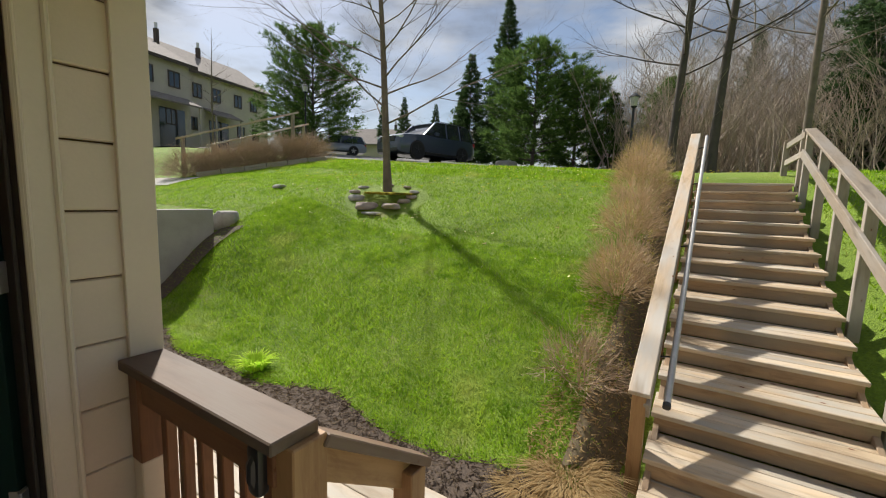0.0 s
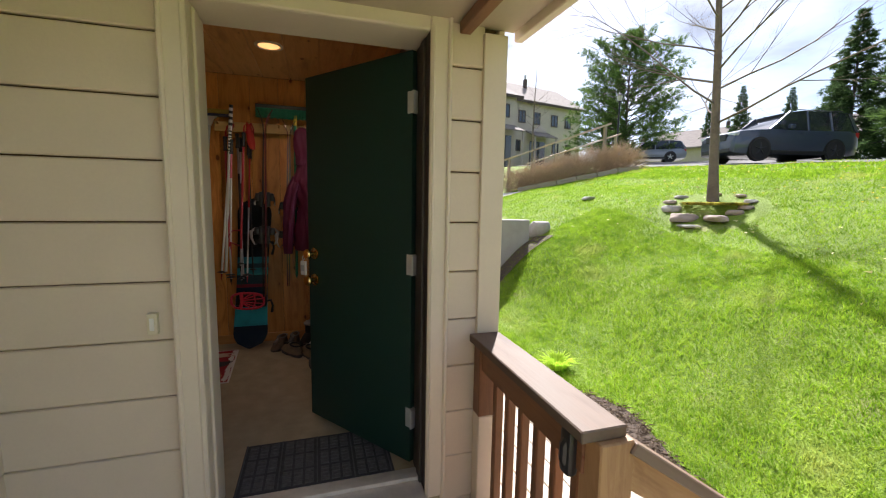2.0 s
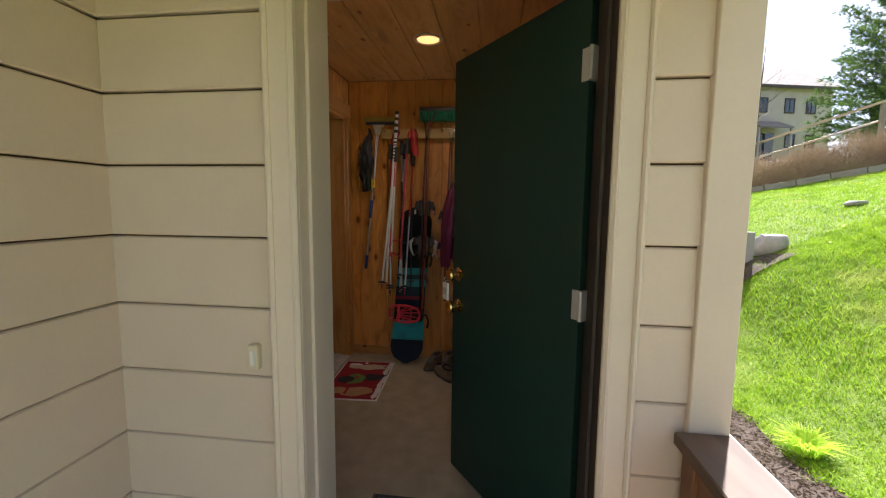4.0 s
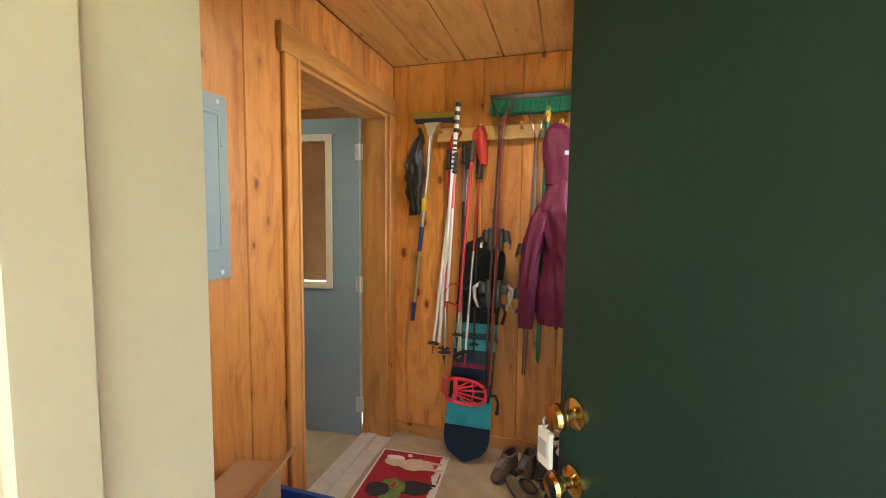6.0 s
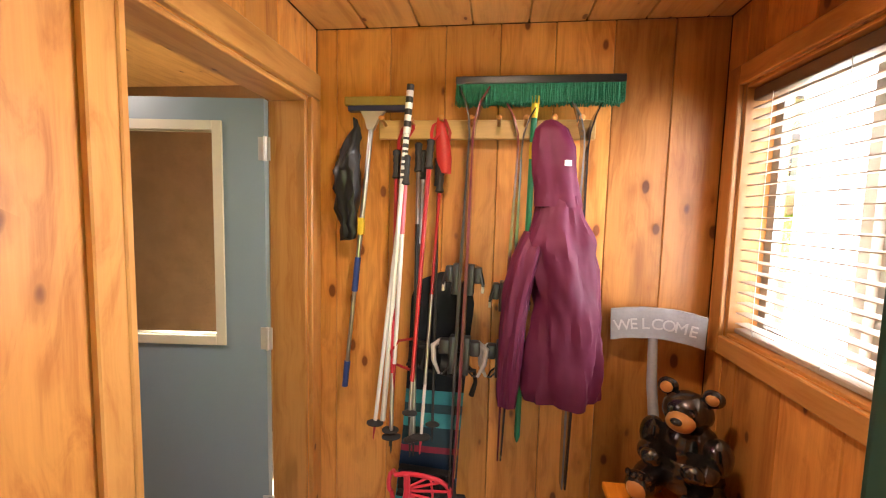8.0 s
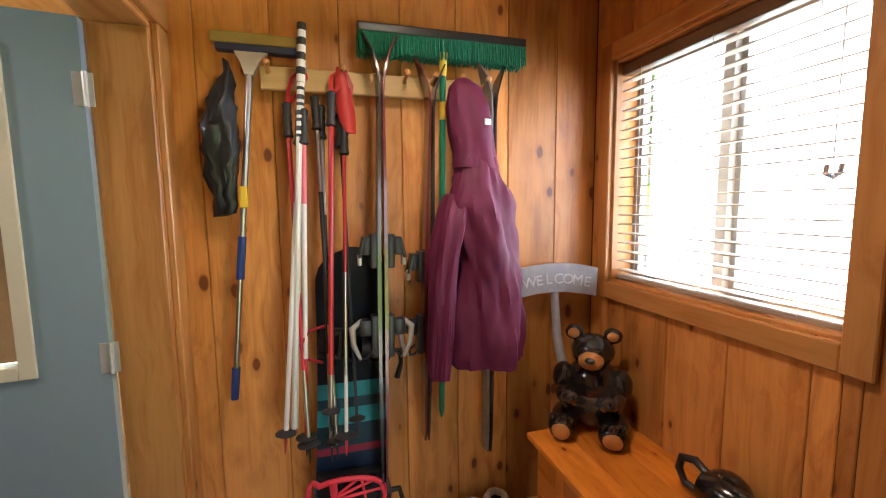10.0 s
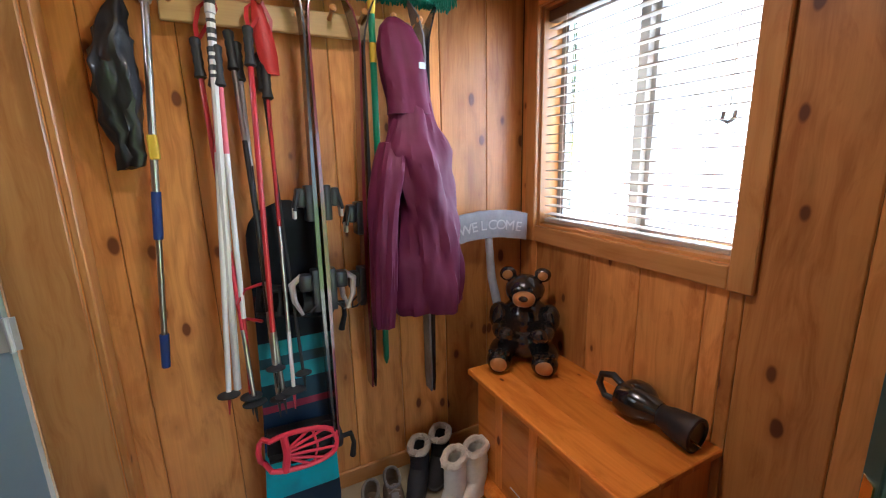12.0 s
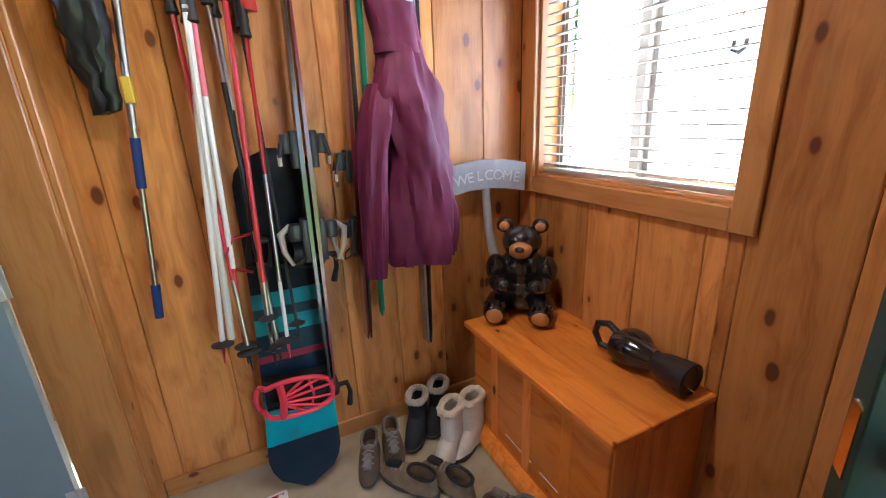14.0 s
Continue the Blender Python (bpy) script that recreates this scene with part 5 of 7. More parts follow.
# ---- bench, carved bear, torch ----
bench = thing("storage_bench", (-3.65, 0.25, 0), "varnished orange pine storage bench under the window", "bench")
BX0, BX1, BY0 = -3.955, -3.118, 0.046
for i in range(3):
    y0 = BY0 + i * 0.150
    stick("seat_board", (BX0, y0 + 0.075, 0.544), (BX1, y0 + 0.075, 0.544), 0.1495, 0.027, M_BENCH, bench, c=0.004)
stick("front_panel", (BX0 + 0.03, BY0 + 0.045, 0.288), (BX1 - 0.03, BY0 + 0.045, 0.288), 0.482, 0.02, M_BENCH, bench, (0, 1, 0))
stick("end_panel", (BX1 - 0.035, 0.290, 0.03), (BX1 - 0.035, 0.290, 0.529), 0.40, 0.02, M_BENCH, bench, (1, 0, 0))
stick("end_panel", (BX0 + 0.035, 0.290, 0.03), (BX0 + 0.035, 0.290, 0.529), 0.40, 0.02, M_BENCH, bench, (1, 0, 0))
for x in (BX0 + 0.20, BX0 + 0.42, BX0 + 0.63):
    stick("panel_strip", (x, BY0 + 0.033, 0.09), (x, BY0 + 0.033, 0.528), 0.05, 0.008, M_BENCH, bench, (0, 1, 0))
bm = bmesh.new()
prof = [(0.0, 0.0), (-0.045, 0.0), (-0.048, 0.03), (-0.04, 0.055), (-0.025, 0.07), (0.0, 0.075)]
loft(bm, [[(x, BY0 + 0.035 + o, z) for o, z in prof] for x in (BX0, BX1 + 0.02)])
loft(bm, [[(BX1 - 0.025 - o, y, z + 0.001) for o, z in prof] for y in (BY0 - 0.01, Y_WIN)])
bmesh.ops.recalc_face_normals(bm, faces=bm.faces[:])
part("base_moulding", bm, M_BENCH, bench)
bm = box(bmesh.new(), -3.67, -3.50, BY0 + 0.031, BY0 + 0.0345, 0.15, 0.152)
box(bm, -3.45, -3.24, BY0 + 0.031, BY0 + 0.0345, 0.15, 0.152)
part("pale_scuff", bm, M_CREAM, bench, "pale scuff line")

M_BEAR = plain("glossy_black_lacquer", (0.012, 0.010, 0.009), 0.16, vary=0.5, scale=14, bump=0.25, bscale=60, coat=0.6)
M_BEARTAN = plain("tan_painted_wood", (0.46, 0.20, 0.055), 0.3, vary=0.15, scale=20)
bear = bmesh.new()
BR = pose(-3.885, 0.300, 0.5575, 0, 0, 139)


def blob(c, r, mat=0, seg=16):
    m = BR @ Matrix.LocRotScale(Vector(c), None, Vector(r))
    vs = bmesh.ops.create_uvsphere(bear, u_segments=seg, v_segments=max(6, seg * 2 // 3), radius=1, matrix=m)["verts"]
    for f in {f for v in vs for f in v.link_faces}:
        f.material_index = mat


blob((0.06, 0, 0.095), (0.105, 0.115, 0.10))
blob((0.055, 0, 0.19), (0.085, 0.098, 0.105))
blob((0.03, 0, 0.335), (0.072, 0.078, 0.072))
blob((-0.03, 0, 0.315), (0.045, 0.045, 0.038), 1)
blob((-0.073, 0, 0.328), (0.014, 0.018, 0.012))
for s in (-1, 1):
    blob((0.04, s * 0.068, 0.402), (0.022, 0.033, 0.033))
    blob((0.025, s * 0.068, 0.402), (0.014, 0.021, 0.021), 1, 12)
    blob((-0.02, s * 0.085, 0.055), (0.10, 0.052, 0.055))
    blob((-0.105, s * 0.085, 0.056), (0.035, 0.050, 0.056))
    blob((-0.128, s * 0.085, 0.052), (0.016, 0.034, 0.036), 1, 12)
    blob((0.02, s * 0.10, 0.205), (0.045, 0.042, 0.07))
    blob((-0.04, s * 0.085, 0.17), (0.062, 0.036, 0.036))
    blob((-0.09, s * 0.062, 0.175), (0.03, 0.034, 0.032))
    blob((-0.033, s * 0.03, 0.352), (0.010, 0.011, 0.012), 0, 8)
    for k in range(4):
        blob((-0.125, s * 0.085 + (k - 1.5) * 0.021, 0.104), (0.013, 0.010, 0.012), 0, 8)
wobble(bear, 0.004, 22)
middle = sum((v.co for v in bear.verts), Vector()) / len(bear.verts)
for v in bear.verts:
    v.co = Vector((middle.x + (v.co.x - middle.x) * 1.12, middle.y + (v.co.y - middle.y) * 1.12, max(0.5575, 0.5575 + (v.co.z - 0.5575) * 1.0)))
tagged(part("bear_statue", bear, [M_BEAR, M_BEARTAN], smooth=True), "glossy black carved bear statue with tan muzzle sitting on the bench", "statue")

M_SIGN = plain("weathered_grey_wood", (0.30, 0.31, 0.34), 0.65, vary=0.15, scale=12, bump=0.5, bscale=50)
sign = thing("welcome_sign", (-4.1, 0.25, 0.56), "grey carved wooden welcome sign on a stake", "sign")
SG = Matrix.LocRotScale((-4.095, 0.262, 1.172), Euler((radians(90), 0, radians(90 - 12))), None)
bm = bmesh.new()
rings = []
for k in range(15):
    u = k / 14 * 2 - 1
    arch = -0.022 * u * u
    rings.append([Vector((u * 0.172, arch - 0.062, 0)), Vector((u * 0.172, arch - 0.062, 0.018)), Vector((u * 0.178, arch + 0.066, 0.018)), Vector((u * 0.178, arch + 0.066, 0))])
loft(bm, rings)
bmesh.ops.recalc_face_normals(bm, faces=bm.faces[:])
wobble(bm, 0.003, 25)
plank = part_at("plank", bm, M_SIGN, sign, SG)
part("stake", tube(bmesh.new(), [(-4.105, 0.255, 1.12), (-4.07, 0.25, 0.92), (-3.96, 0.24, 0.70), (-3.93, 0.24, 0.558)], [0.018, 0.02, 0.021, 0.02], 10), M_SIGN, sign, smooth=True)
M_LETTER = plain("carved_letter_paint", (0.52, 0.53, 0.56), 0.6, vary=0.08)
for k, ch in enumerate("WELCOME"):
    cu = bpy.data.curves.new("letter", "FONT")
    cu.body, cu.size, cu.extrude, cu.align_x = ch, 0.064, 0.002, "CENTER"
    tmp = bpy.data.objects.new("letter_source", cu)
    me = bpy.data.meshes.new_from_object(tmp)
    bpy.data.objects.remove(tmp)
    u = (k - 3) / 3.5
    me.transform(SG @ Matrix.Translation((u * 0.148, -0.022 - 0.022 * u * u, 0.0205)) @ pose(0, 0, 0, 0, 0, -12 * u))
    me.materials.append(M_LETTER)
    ob = new("letter", me)
    ob.parent, ob.matrix_parent_inverse = plank, plank.matrix_basis.inverted()

torch = thing("spotlight_torch", (-3.34, 0.40, 0.5575), "black handheld spotlight torch lying on the bench", "torch")
TM = pose(-3.335, 0.395, 0.5575, 0, 0, 8)
bm = bmesh.new()
lathe(bm, (-0.10, 0, 0.062), [(0.02, 0), (0.05, 0.012), (0.062, 0.05), (0.060, 0.09), (0.048, 0.13), (0.038, 0.16)], 20, (1, 0, 0))
ball(bm, (-0.03, 0.02, 0.07), (0.07, 0.06, 0.062), 16)
bmesh.ops.recalc_face_normals(bm, faces=bm.faces[:])
tb = part_at("body", bm, M_BEAR, torch, TM, "", True)
bm = bmesh.new()
lathe(bm, (0.06, 0, 0.060), [(0.036, 0), (0.040, 0.02), (0.047, 0.04), (0.056, 0.10), (0.058, 0.125), (0.050, 0.128), (0.044, 0.120), (0, 0.118)], 22, (1, -0.12, -0.02))
bmesh.ops.recalc_face_normals(bm, faces=bm.faces[:])
part_at("lamp_head", bm, M_BLACK, torch, TM, "ribbed black lamp head", True)
bm = bmesh.new()
tube(bm, [(-0.075, 0.0, 0.10), (-0.12, 0.0, 0.125), (-0.165, 0.0, 0.11), (-0.175, 0, 0.07), (-0.15, 0, 0.03), (-0.09, 0, 0.03)], [0.012, 0.013, 0.013, 0.013, 0.012, 0.012], 10)
part_at("handle", bm, M_BLACK, torch, TM, "curved loop handle", True)
bm = rod(bmesh.new(), (0.17, -0.04, 0.05), (0.21, -0.045, 0.045), 0.004, 0.002, 6)
part_at("pin", bm, M_BRASS, torch, TM)


# ---- footwear by the bench ----
def shoe(label, place, turn, n, shaft, upper, sole, collar, fur=0.0, wide=0.095, open_top=True):
    """A shoe or boot, toe towards its own +x. shaft is the height of its collar."""
    ob = thing("boot" if shaft > 0.13 else "shoe", place, label, "boots" if shaft > 0.13 else "shoes", "footwear by the bench", turn=turn)
    bm = bmesh.new()
    outline = []
    for k in range(28):
        a = 2 * math.pi * k / 28
        x = math.cos(a) * n / 2
        w = wide / 2 * (1.0 if x > 0 else 0.84) * (1 - 0.12 * math.exp(-((x + 0.02) / 0.05) ** 2))
        outline.append((x, math.copysign(abs(math.sin(a)) ** 0.75, math.sin(a)) * w))
    loft(bm, [[(x * q, y * q, z + (0.012 if x > n * 0.36 else 0) * (z < 0.02)) for x, y in outline] for q, z in ((0.96, 0.0), (1.0, 0.006), (1.0, 0.024), (0.97, 0.028))])
    part("sole", bm, sole, ob, smooth=True, local=True)
    bm = bmesh.new()
    rings = []
    for k in range(9):
        u = k / 8
        z = 0.026 + (shaft - 0.026) * u
        # the toe falls away as the upper rises
        front = n * 0.485 * (1 - min(1, (z - 0.026) / 0.075) ** 1.6) + (-0.01 if shaft < 0.13 else 0.015) * min(1, (z - 0.026) / 0.075) ** 1.6
        back = -n * 0.485 + 0.012 * u
        cx, rx = (front + back) / 2, (front - back) / 2
        ry = wide / 2 * (0.97 - 0.22 * min(1, u * 1.5))
        if shaft > 0.16:
            ry = max(ry, 0.043)
        rings.append(ring_at((cx, 0, z), (1, 0, 0), (0, 1, 0), rx, ry, 24, 0.85))
    inner = [[Vector((p.x * 0.86 + rings[-1][0].x * 0.0 + sum(q.x for q in rings[-1]) / 24 * 0.14, p.y * 0.80, p.z - dz)) for p in rings[-1]] for dz in (0.0, min(0.06, shaft * 0.6))]
    loft(bm, rings + inner)
    bmesh.ops.recalc_face_normals(bm, faces=bm.faces[:])
    wobble(bm, 0.004, 25, place[0])
    up = part("upper", bm, upper, ob, smooth=True, local=True)
    bm = bmesh.new()
    pts = [p.copy() for p in rings[-1]]
    pts.append(pts[0].copy())
    tube(bm, [(p.x * 0.96 + 0.04 * (rings[-1][0].x + rings[-1][12].x) / 2, p.y * 0.93, p.z + (0.006 if fur else 0)) for p in pts], 0.007 + fur, 8)
    if fur:
        bmesh.ops.subdivide_edges(bm, edges=bm.edges[:], cuts=1)
        wobble(bm, 0.006, 70)
    part("collar", bm, collar, ob, "fleecy cuff" if fur else "padded collar", True, local=True)
    if not fur:
        for k in range(4):
            x = n * (0.26 - 0.085 * k)
            z = 0.026 + 0.075 * (1 - max(0, (x + 0.01) / (n * 0.485 + 0.01)) ** 1.0) ** 0.62 + 0.004
            bm = tube(bmesh.new(), [(x, -0.024, z - 0.008), (x - 0.004, 0, z + 0.006), (x - 0.008, 0.024, z - 0.008)], 0.0035, 6)
            part("lace", bm, M_LACE, ob, local=True)
        bm = box(bmesh.new(), n * 0.05, n * 0.30, -0.016, 0.016, 0.066, 0.085, 0.006)
        bm.transform(pose(0, 0, 0.02, 0, 14, 0))
        part("tongue", bm, collar, ob, smooth=True, local=True)
    return ob


M_LACE = plain("shoe_lace", (0.26, 0.22, 0.17), 0.8)
M_SUEDE = plain("brown_suede", (0.115, 0.078, 0.048), 0.85, vary=0.25, scale=25, bump=0.3)
M_SUEDE2 = plain("tan_suede", (0.20, 0.145, 0.085), 0.85, vary=0.25, scale=25, bump=0.3)
M_DKBROWN = plain("dark_brown_leather", (0.05, 0.036, 0.026), 0.55, vary=0.25, scale=20)
M_SOLE = plain("worn_rubber_sole", (0.06, 0.052, 0.045), 0.8, vary=0.2)
M_GREYMESH = plain("grey_mesh_fabric", (0.17, 0.16, 0.15), 0.8, vary=0.3, scale=30, bump=0.4)
M_BLACKSUEDE = plain("black_suede", (0.016, 0.015, 0.016), 0.8, vary=0.2)
M_FLEECE = plain("cream_fleece", (0.60, 0.52, 0.40), 0.95, vary=0.12, scale=40, bump=1.0, bscale=120)
M_GREYFLEECE = plain("grey_fleece", (0.42, 0.37, 0.30), 0.95, vary=0.12, scale=40, bump=1.0, bscale=120)
M_PALEBOOT = plain("pale_grey_boot_fabric", (0.62, 0.58, 0.49), 0.7, vary=0.12, scale=18)
shoe("grey and brown lace-up trail shoe", (-3.935, -0.440, 0), -20, 0.275, 0.095, M_SUEDE, M_SOLE, M_GREYMESH)
shoe("grey and brown lace-up trail shoe", (-3.962, -0.325, 0), -12, 0.275, 0.095, M_SUEDE, M_SOLE, M_GREYMESH)
shoe("black winter boot with a grey fleece cuff", (-4.0, -0.195, 0), -35, 0.25, 0.185, M_BLACKSUEDE, M_SOLE, M_GREYFLEECE, 0.009)
shoe("black winter boot with a grey fleece cuff", (-4.03, -0.075, 0), -38, 0.25, 0.185, M_BLACKSUEDE, M_SOLE, M_GREYFLEECE, 0.009)
shoe("pale winter boot with a cream fleece cuff", (-3.807, -0.125, 0), -50, 0.25, 0.235, M_PALEBOOT, M_SOLE, M_FLEECE, 0.010)
shoe("pale winter boot with a cream fleece cuff", (-3.826, -0.022, 0), -62, 0.25, 0.235, M_PALEBOOT, M_SOLE, M_FLEECE, 0.010)
shoe("tan suede hiking shoe with a dark lining", (-3.76, -0.330, 0), 214, 0.29, 0.10, M_SUEDE2, M_SOLE, M_BLACKSUEDE)
shoe("tan suede hiking shoe with a dark lining", (-3.685, -0.19, 0), 200, 0.29, 0.10, M_SUEDE2, M_SOLE, M_BLACKSUEDE)
shoe("dark brown hiking boot with a grey collar", (-3.40, -0.130, 0), 190, 0.28, 0.125, M_DKBROWN, M_SOLE, M_GREYMESH)
shoe("dark brown hiking boot with a grey collar", (-3.43, -0.045, 0), 200, 0.28, 0.125, M_DKBROWN, M_SOLE, M_GREYMESH)

# ---- mats ----
mat1 = thing("door_mat", (-2.15, -0.1, 0), "dark grey ribbed rubber door mat inside the entry", "door mat")
M_MAT = plain("dark_grey_mat", (0.055, 0.055, 0.058), 0.9, vary=0.25, scale=30, bump=0.6, bscale=200)
part("base", box(bmesh.new(), -2.375, -1.968, -0.485, 0.25, 0.0, 0.007, 0.002), M_MAT, mat1)
bm = bmesh.new()
for i in range(4):
    for j in range(3):
        x0, y0 = -2.36 + j * 0.130, -0.47 + i * 0.178
        for k in range(4):
            for q in range(3):
                box(bm, x0 + 0.008 + k * 0.029, x0 + 0.029 + k * 0.029, y0 + 0.01 + q * 0.052, y0 + 0.05 + q * 0.052, 0.006, 0.0115)
for i in range(5):
    y0 = -0.478 + i * 0.1785
    box(bm, -2.37, -1.972, y0 - 0.003, y0 + 0.003, 0.006, 0.012)
tagged(part("ribs", bm, plain("mat_rib", (0.10, 0.10, 0.10), 0.9, vary=0.3, scale=50), mat1), kind="stuff")

mat2 = thing("holiday_mat", (-3.7, -1.0, 0), "red holiday floor mat with pale, black and tan shapes", "floor mat")
MX0, MX1, MY0, MY1 = -4.045, -3.345, -1.205, -0.785
part("border", box(bmesh.new(), MX0, MX1, MY0, MY1, 0.0, 0.006, 0.002), M_WHITE, mat2, "white mat edge")
part("red_field", box(bmesh.new(), MX0 + 0.012, MX1 - 0.012, MY0 + 0.012, MY1 - 0.012, 0.005, 0.0074), plain("red_mat_pile", (0.30, 0.012, 0.022), 0.9, vary=0.15, bump=0.5, bscale=200), mat2)
M_CREAMPILE = plain("cream_mat_pile", (0.58, 0.47, 0.34), 0.9, vary=0.15, scale=16)
M_TANPILE = plain("tan_mat_pile", (0.44, 0.25, 0.11), 0.9, vary=0.15, scale=16)
M_DARKPILE = plain("black_mat_pile", (0.025, 0.025, 0.028), 0.9, vary=0.3, scale=16)
M_GREENPILE = plain("green_mat_pile", (0.14, 0.22, 0.05), 0.9, vary=0.4, scale=40)


def flat_shape(name, cx, cy, rx, ry, z, mat, turn=0, ragged=0.12, seg=26, label=""):
    rng = random.Random(int(cx * 1000 + cy * 377))
    bm = bmesh.new()
    m = pose(cx, cy, 0, 0, 0, turn)
    ring = [m @ Vector((rx * math.cos(2 * math.pi * i / seg) * (1 + rng.uniform(-ragged, ragged)), ry * math.sin(2 * math.pi * i / seg) * (1 + rng.uniform(-ragged, ragged)), 0)) for i in range(seg)]
    loft(bm, [[p + Vector((0, 0, 0.006)) for p in ring], [p + Vector((0, 0, z)) for p in ring]])
    bmesh.ops.recalc_face_normals(bm, faces=bm.faces[:])
    return part(name, bm, mat, mat2, label)


def flat_bar(name, x0, x1, y0, y1, z, mat):
    return part(name, box(bmesh.new(), x0, x1, y0, y1, 0.006, z), mat, mat2)


flat_shape("body_patch", -3.92, -0.96, 0.055, 0.10, 0.0092, M_CREAMPILE, 8)
flat_shape("head_patch", -3.93, -1.09, 0.048, 0.062, 0.0098, M_CREAMPILE, 0, 0.05)
flat_bar("leg_patch", -3.965, -3.945, -0.90, -0.81, 0.009, M_CREAMPILE)
flat_bar("leg_patch", -3.905, -3.885, -0.89, -0.80, 0.009, M_CREAMPILE)
flat_shape("hat_patch", -3.965, -1.10, 0.020, 0.055, 0.0104, M_WHITE, 0, 0.05)
flat_shape("pompom_patch", -4.0, -1.02, 0.013, 0.015, 0.0104, M_WHITE, 0, 0.05)
flat_shape("body_patch", -3.72, -0.92, 0.058, 0.105, 0.0092, M_DARKPILE, 6)
flat_shape("wreath_patch", -3.68, -1.03, 0.088, 0.072, 0.0099, M_GREENPILE, 0, 0.2, 40)
flat_shape("head_patch", -3.665, -1.10, 0.058, 0.068, 0.0106, M_DARKPILE, 0, 0.05)
flat_bar("bow_patch", -3.735, -3.695, -1.035, -1.015, 0.0113, plain("bow_red", (0.42, 0.02, 0.03), 0.9))
flat_bar("leg_patch", -3.77, -3.75, -0.86, -0.80, 0.009, M_DARKPILE)
flat_shape("body_patch", -3.47, -0.97, 0.07, 0.12, 0.0092, M_TANPILE, 10)
flat_shape("head_patch", -3.48, -1.10, 0.05, 0.06, 0.0098, M_TANPILE, 0, 0.05)
flat_bar("scarf_patch", -3.52, -3.42, -1.05, -1.03, 0.0105, plain("scarf_red", (0.42, 0.02, 0.03), 0.9))
for x, y in ((-3.98, -0.81), (-3.90, -0.815), (-3.83, -0.82), (-3.74, -0.81), (-3.66, -0.81), (-3.58, -0.82), (-3.50, -0.815), (-3.42, -0.82)):
    flat_shape("snow_patch", x, y, 0.052, 0.020, 0.0086, M_WHITE, 0, 0.3)
mat2.matrix_basis = Matrix.Translation((-3.972, -0.780, 0)) @ Matrix.Rotation(radians(3.5), 4, "Z") @ Matrix.Translation((4.045, 0.785, 0)) @ mat2.matrix_basis

# ---- recycling bin and doorbell ----
M_BIN = plain("blue_bin_plastic", (0.012, 0.06, 0.28), 0.4, vary=0.08)
bin_ = thing("recycling_bin", (-2.62, -1.0, 0), "blue plastic recycling bin with a cardboard box in it", "bin")
bm = bmesh.new()
cx, cy = -2.62, -1.01
rect = lambda z, a, b: [(cx - a, cy - b, z), (cx + a, cy - b, z), (cx + a, cy + b, z), (cx - a, cy + b, z)]
loft(bm, [rect(0, 0.185, 0.165), rect(0.34, 0.215, 0.19), rect(0.345, 0.228, 0.203), rect(0.37, 0.23, 0.205), rect(0.37, 0.212, 0.188), rect(0.02, 0.178, 0.158)])
bmesh.ops.recalc_face_normals(bm, faces=bm.faces[:])
part("tub", bm, M_BIN, bin_)
bm = bmesh.new()
for k in range(3):
    a0 = 2 * math.pi * k / 3
    pts = [(cx - 0.06 + 0.045 * math.cos(a0 + q), cy + 0.187 - 0.016, 0.20 + 0.045 * math.sin(a0 + q)) for q in (0.0, 0.5, 1.0, 1.5)]
    for p, q in zip(pts, pts[1:]):
        rod(bm, p, q, 0.008, 0.008, 6)
part("arrow_mark", bm, M_WHITE, bin_, "white arrow loop mark")
carton = thing("carton", (-2.60, -1.05, 0.25), "open brown cardboard carton in the recycling bin", "carton")
M_CARD = plain("brown_cardboard", (0.40, 0.25, 0.13), 0.85, vary=0.1, scale=8)
part("box_body", box(bmesh.new(), -0.13, 0.13, -0.09, 0.09, 0.022, 0.42, 0.004, m=pose(-2.62, -1.06, 0, 0, 0, 12)), M_CARD, carton)
part("flap", box(bmesh.new(), -0.13, 0.13, 0.0, 0.10, -0.002, 0.002, m=pose(-2.64, -0.98, 0.422, 24, 0, 12)), M_CARD, carton)
BIN_FIT = Matrix.Translation((-2.65, -1.065, 0)) @ Matrix.Diagonal((1, 0.82, 1.27, 1)) @ Matrix.Translation((2.62, 1.01, 0))
bin_.matrix_basis = BIN_FIT @ bin_.matrix_basis
carton.matrix_basis = BIN_FIT @ Matrix.Diagonal((1, 1, 1.17, 1)) @ carton.matrix_basis
bell = thing("doorbell", (-1.79, -0.683, 0.88), "small ivory doorbell button beside the entry door", "doorbell")
part("case", box(bmesh.new(), -1.812, -1.768, -0.700, -0.666, 0.845, 0.925, 0.006), M_CREAM, bell)
part("button", box(bmesh.new(), -1.770, -1.764, -0.690, -0.676, 0.862, 0.908, 0.002), M_WHITE, bell)


# ---- outdoors: plants ----
def np_mesh(name, verts, tris, mats):
    me = bpy.data.meshes.new(name)
    verts, tris = np.asarray(verts, dtype=np.float32).reshape(-1, 3), np.asarray(tris, dtype=np.int32).reshape(-1, 3)
    me.vertices.add(len(verts))
    me.vertices.foreach_set("co", verts.ravel())
    me.loops.add(tris.size)
    me.loops.foreach_set("vertex_index", tris.ravel())
    me.polygons.add(len(tris))
    me.polygons.foreach_set("loop_start", np.arange(0, tris.size, 3, dtype=np.int32))
    me.polygons.foreach_set("loop_total", np.full(len(tris), 3, dtype=np.int32))
    me.update()
    for m in mats if isinstance(mats, (list, tuple)) else [mats]:
        me.materials.append(m)
    return me


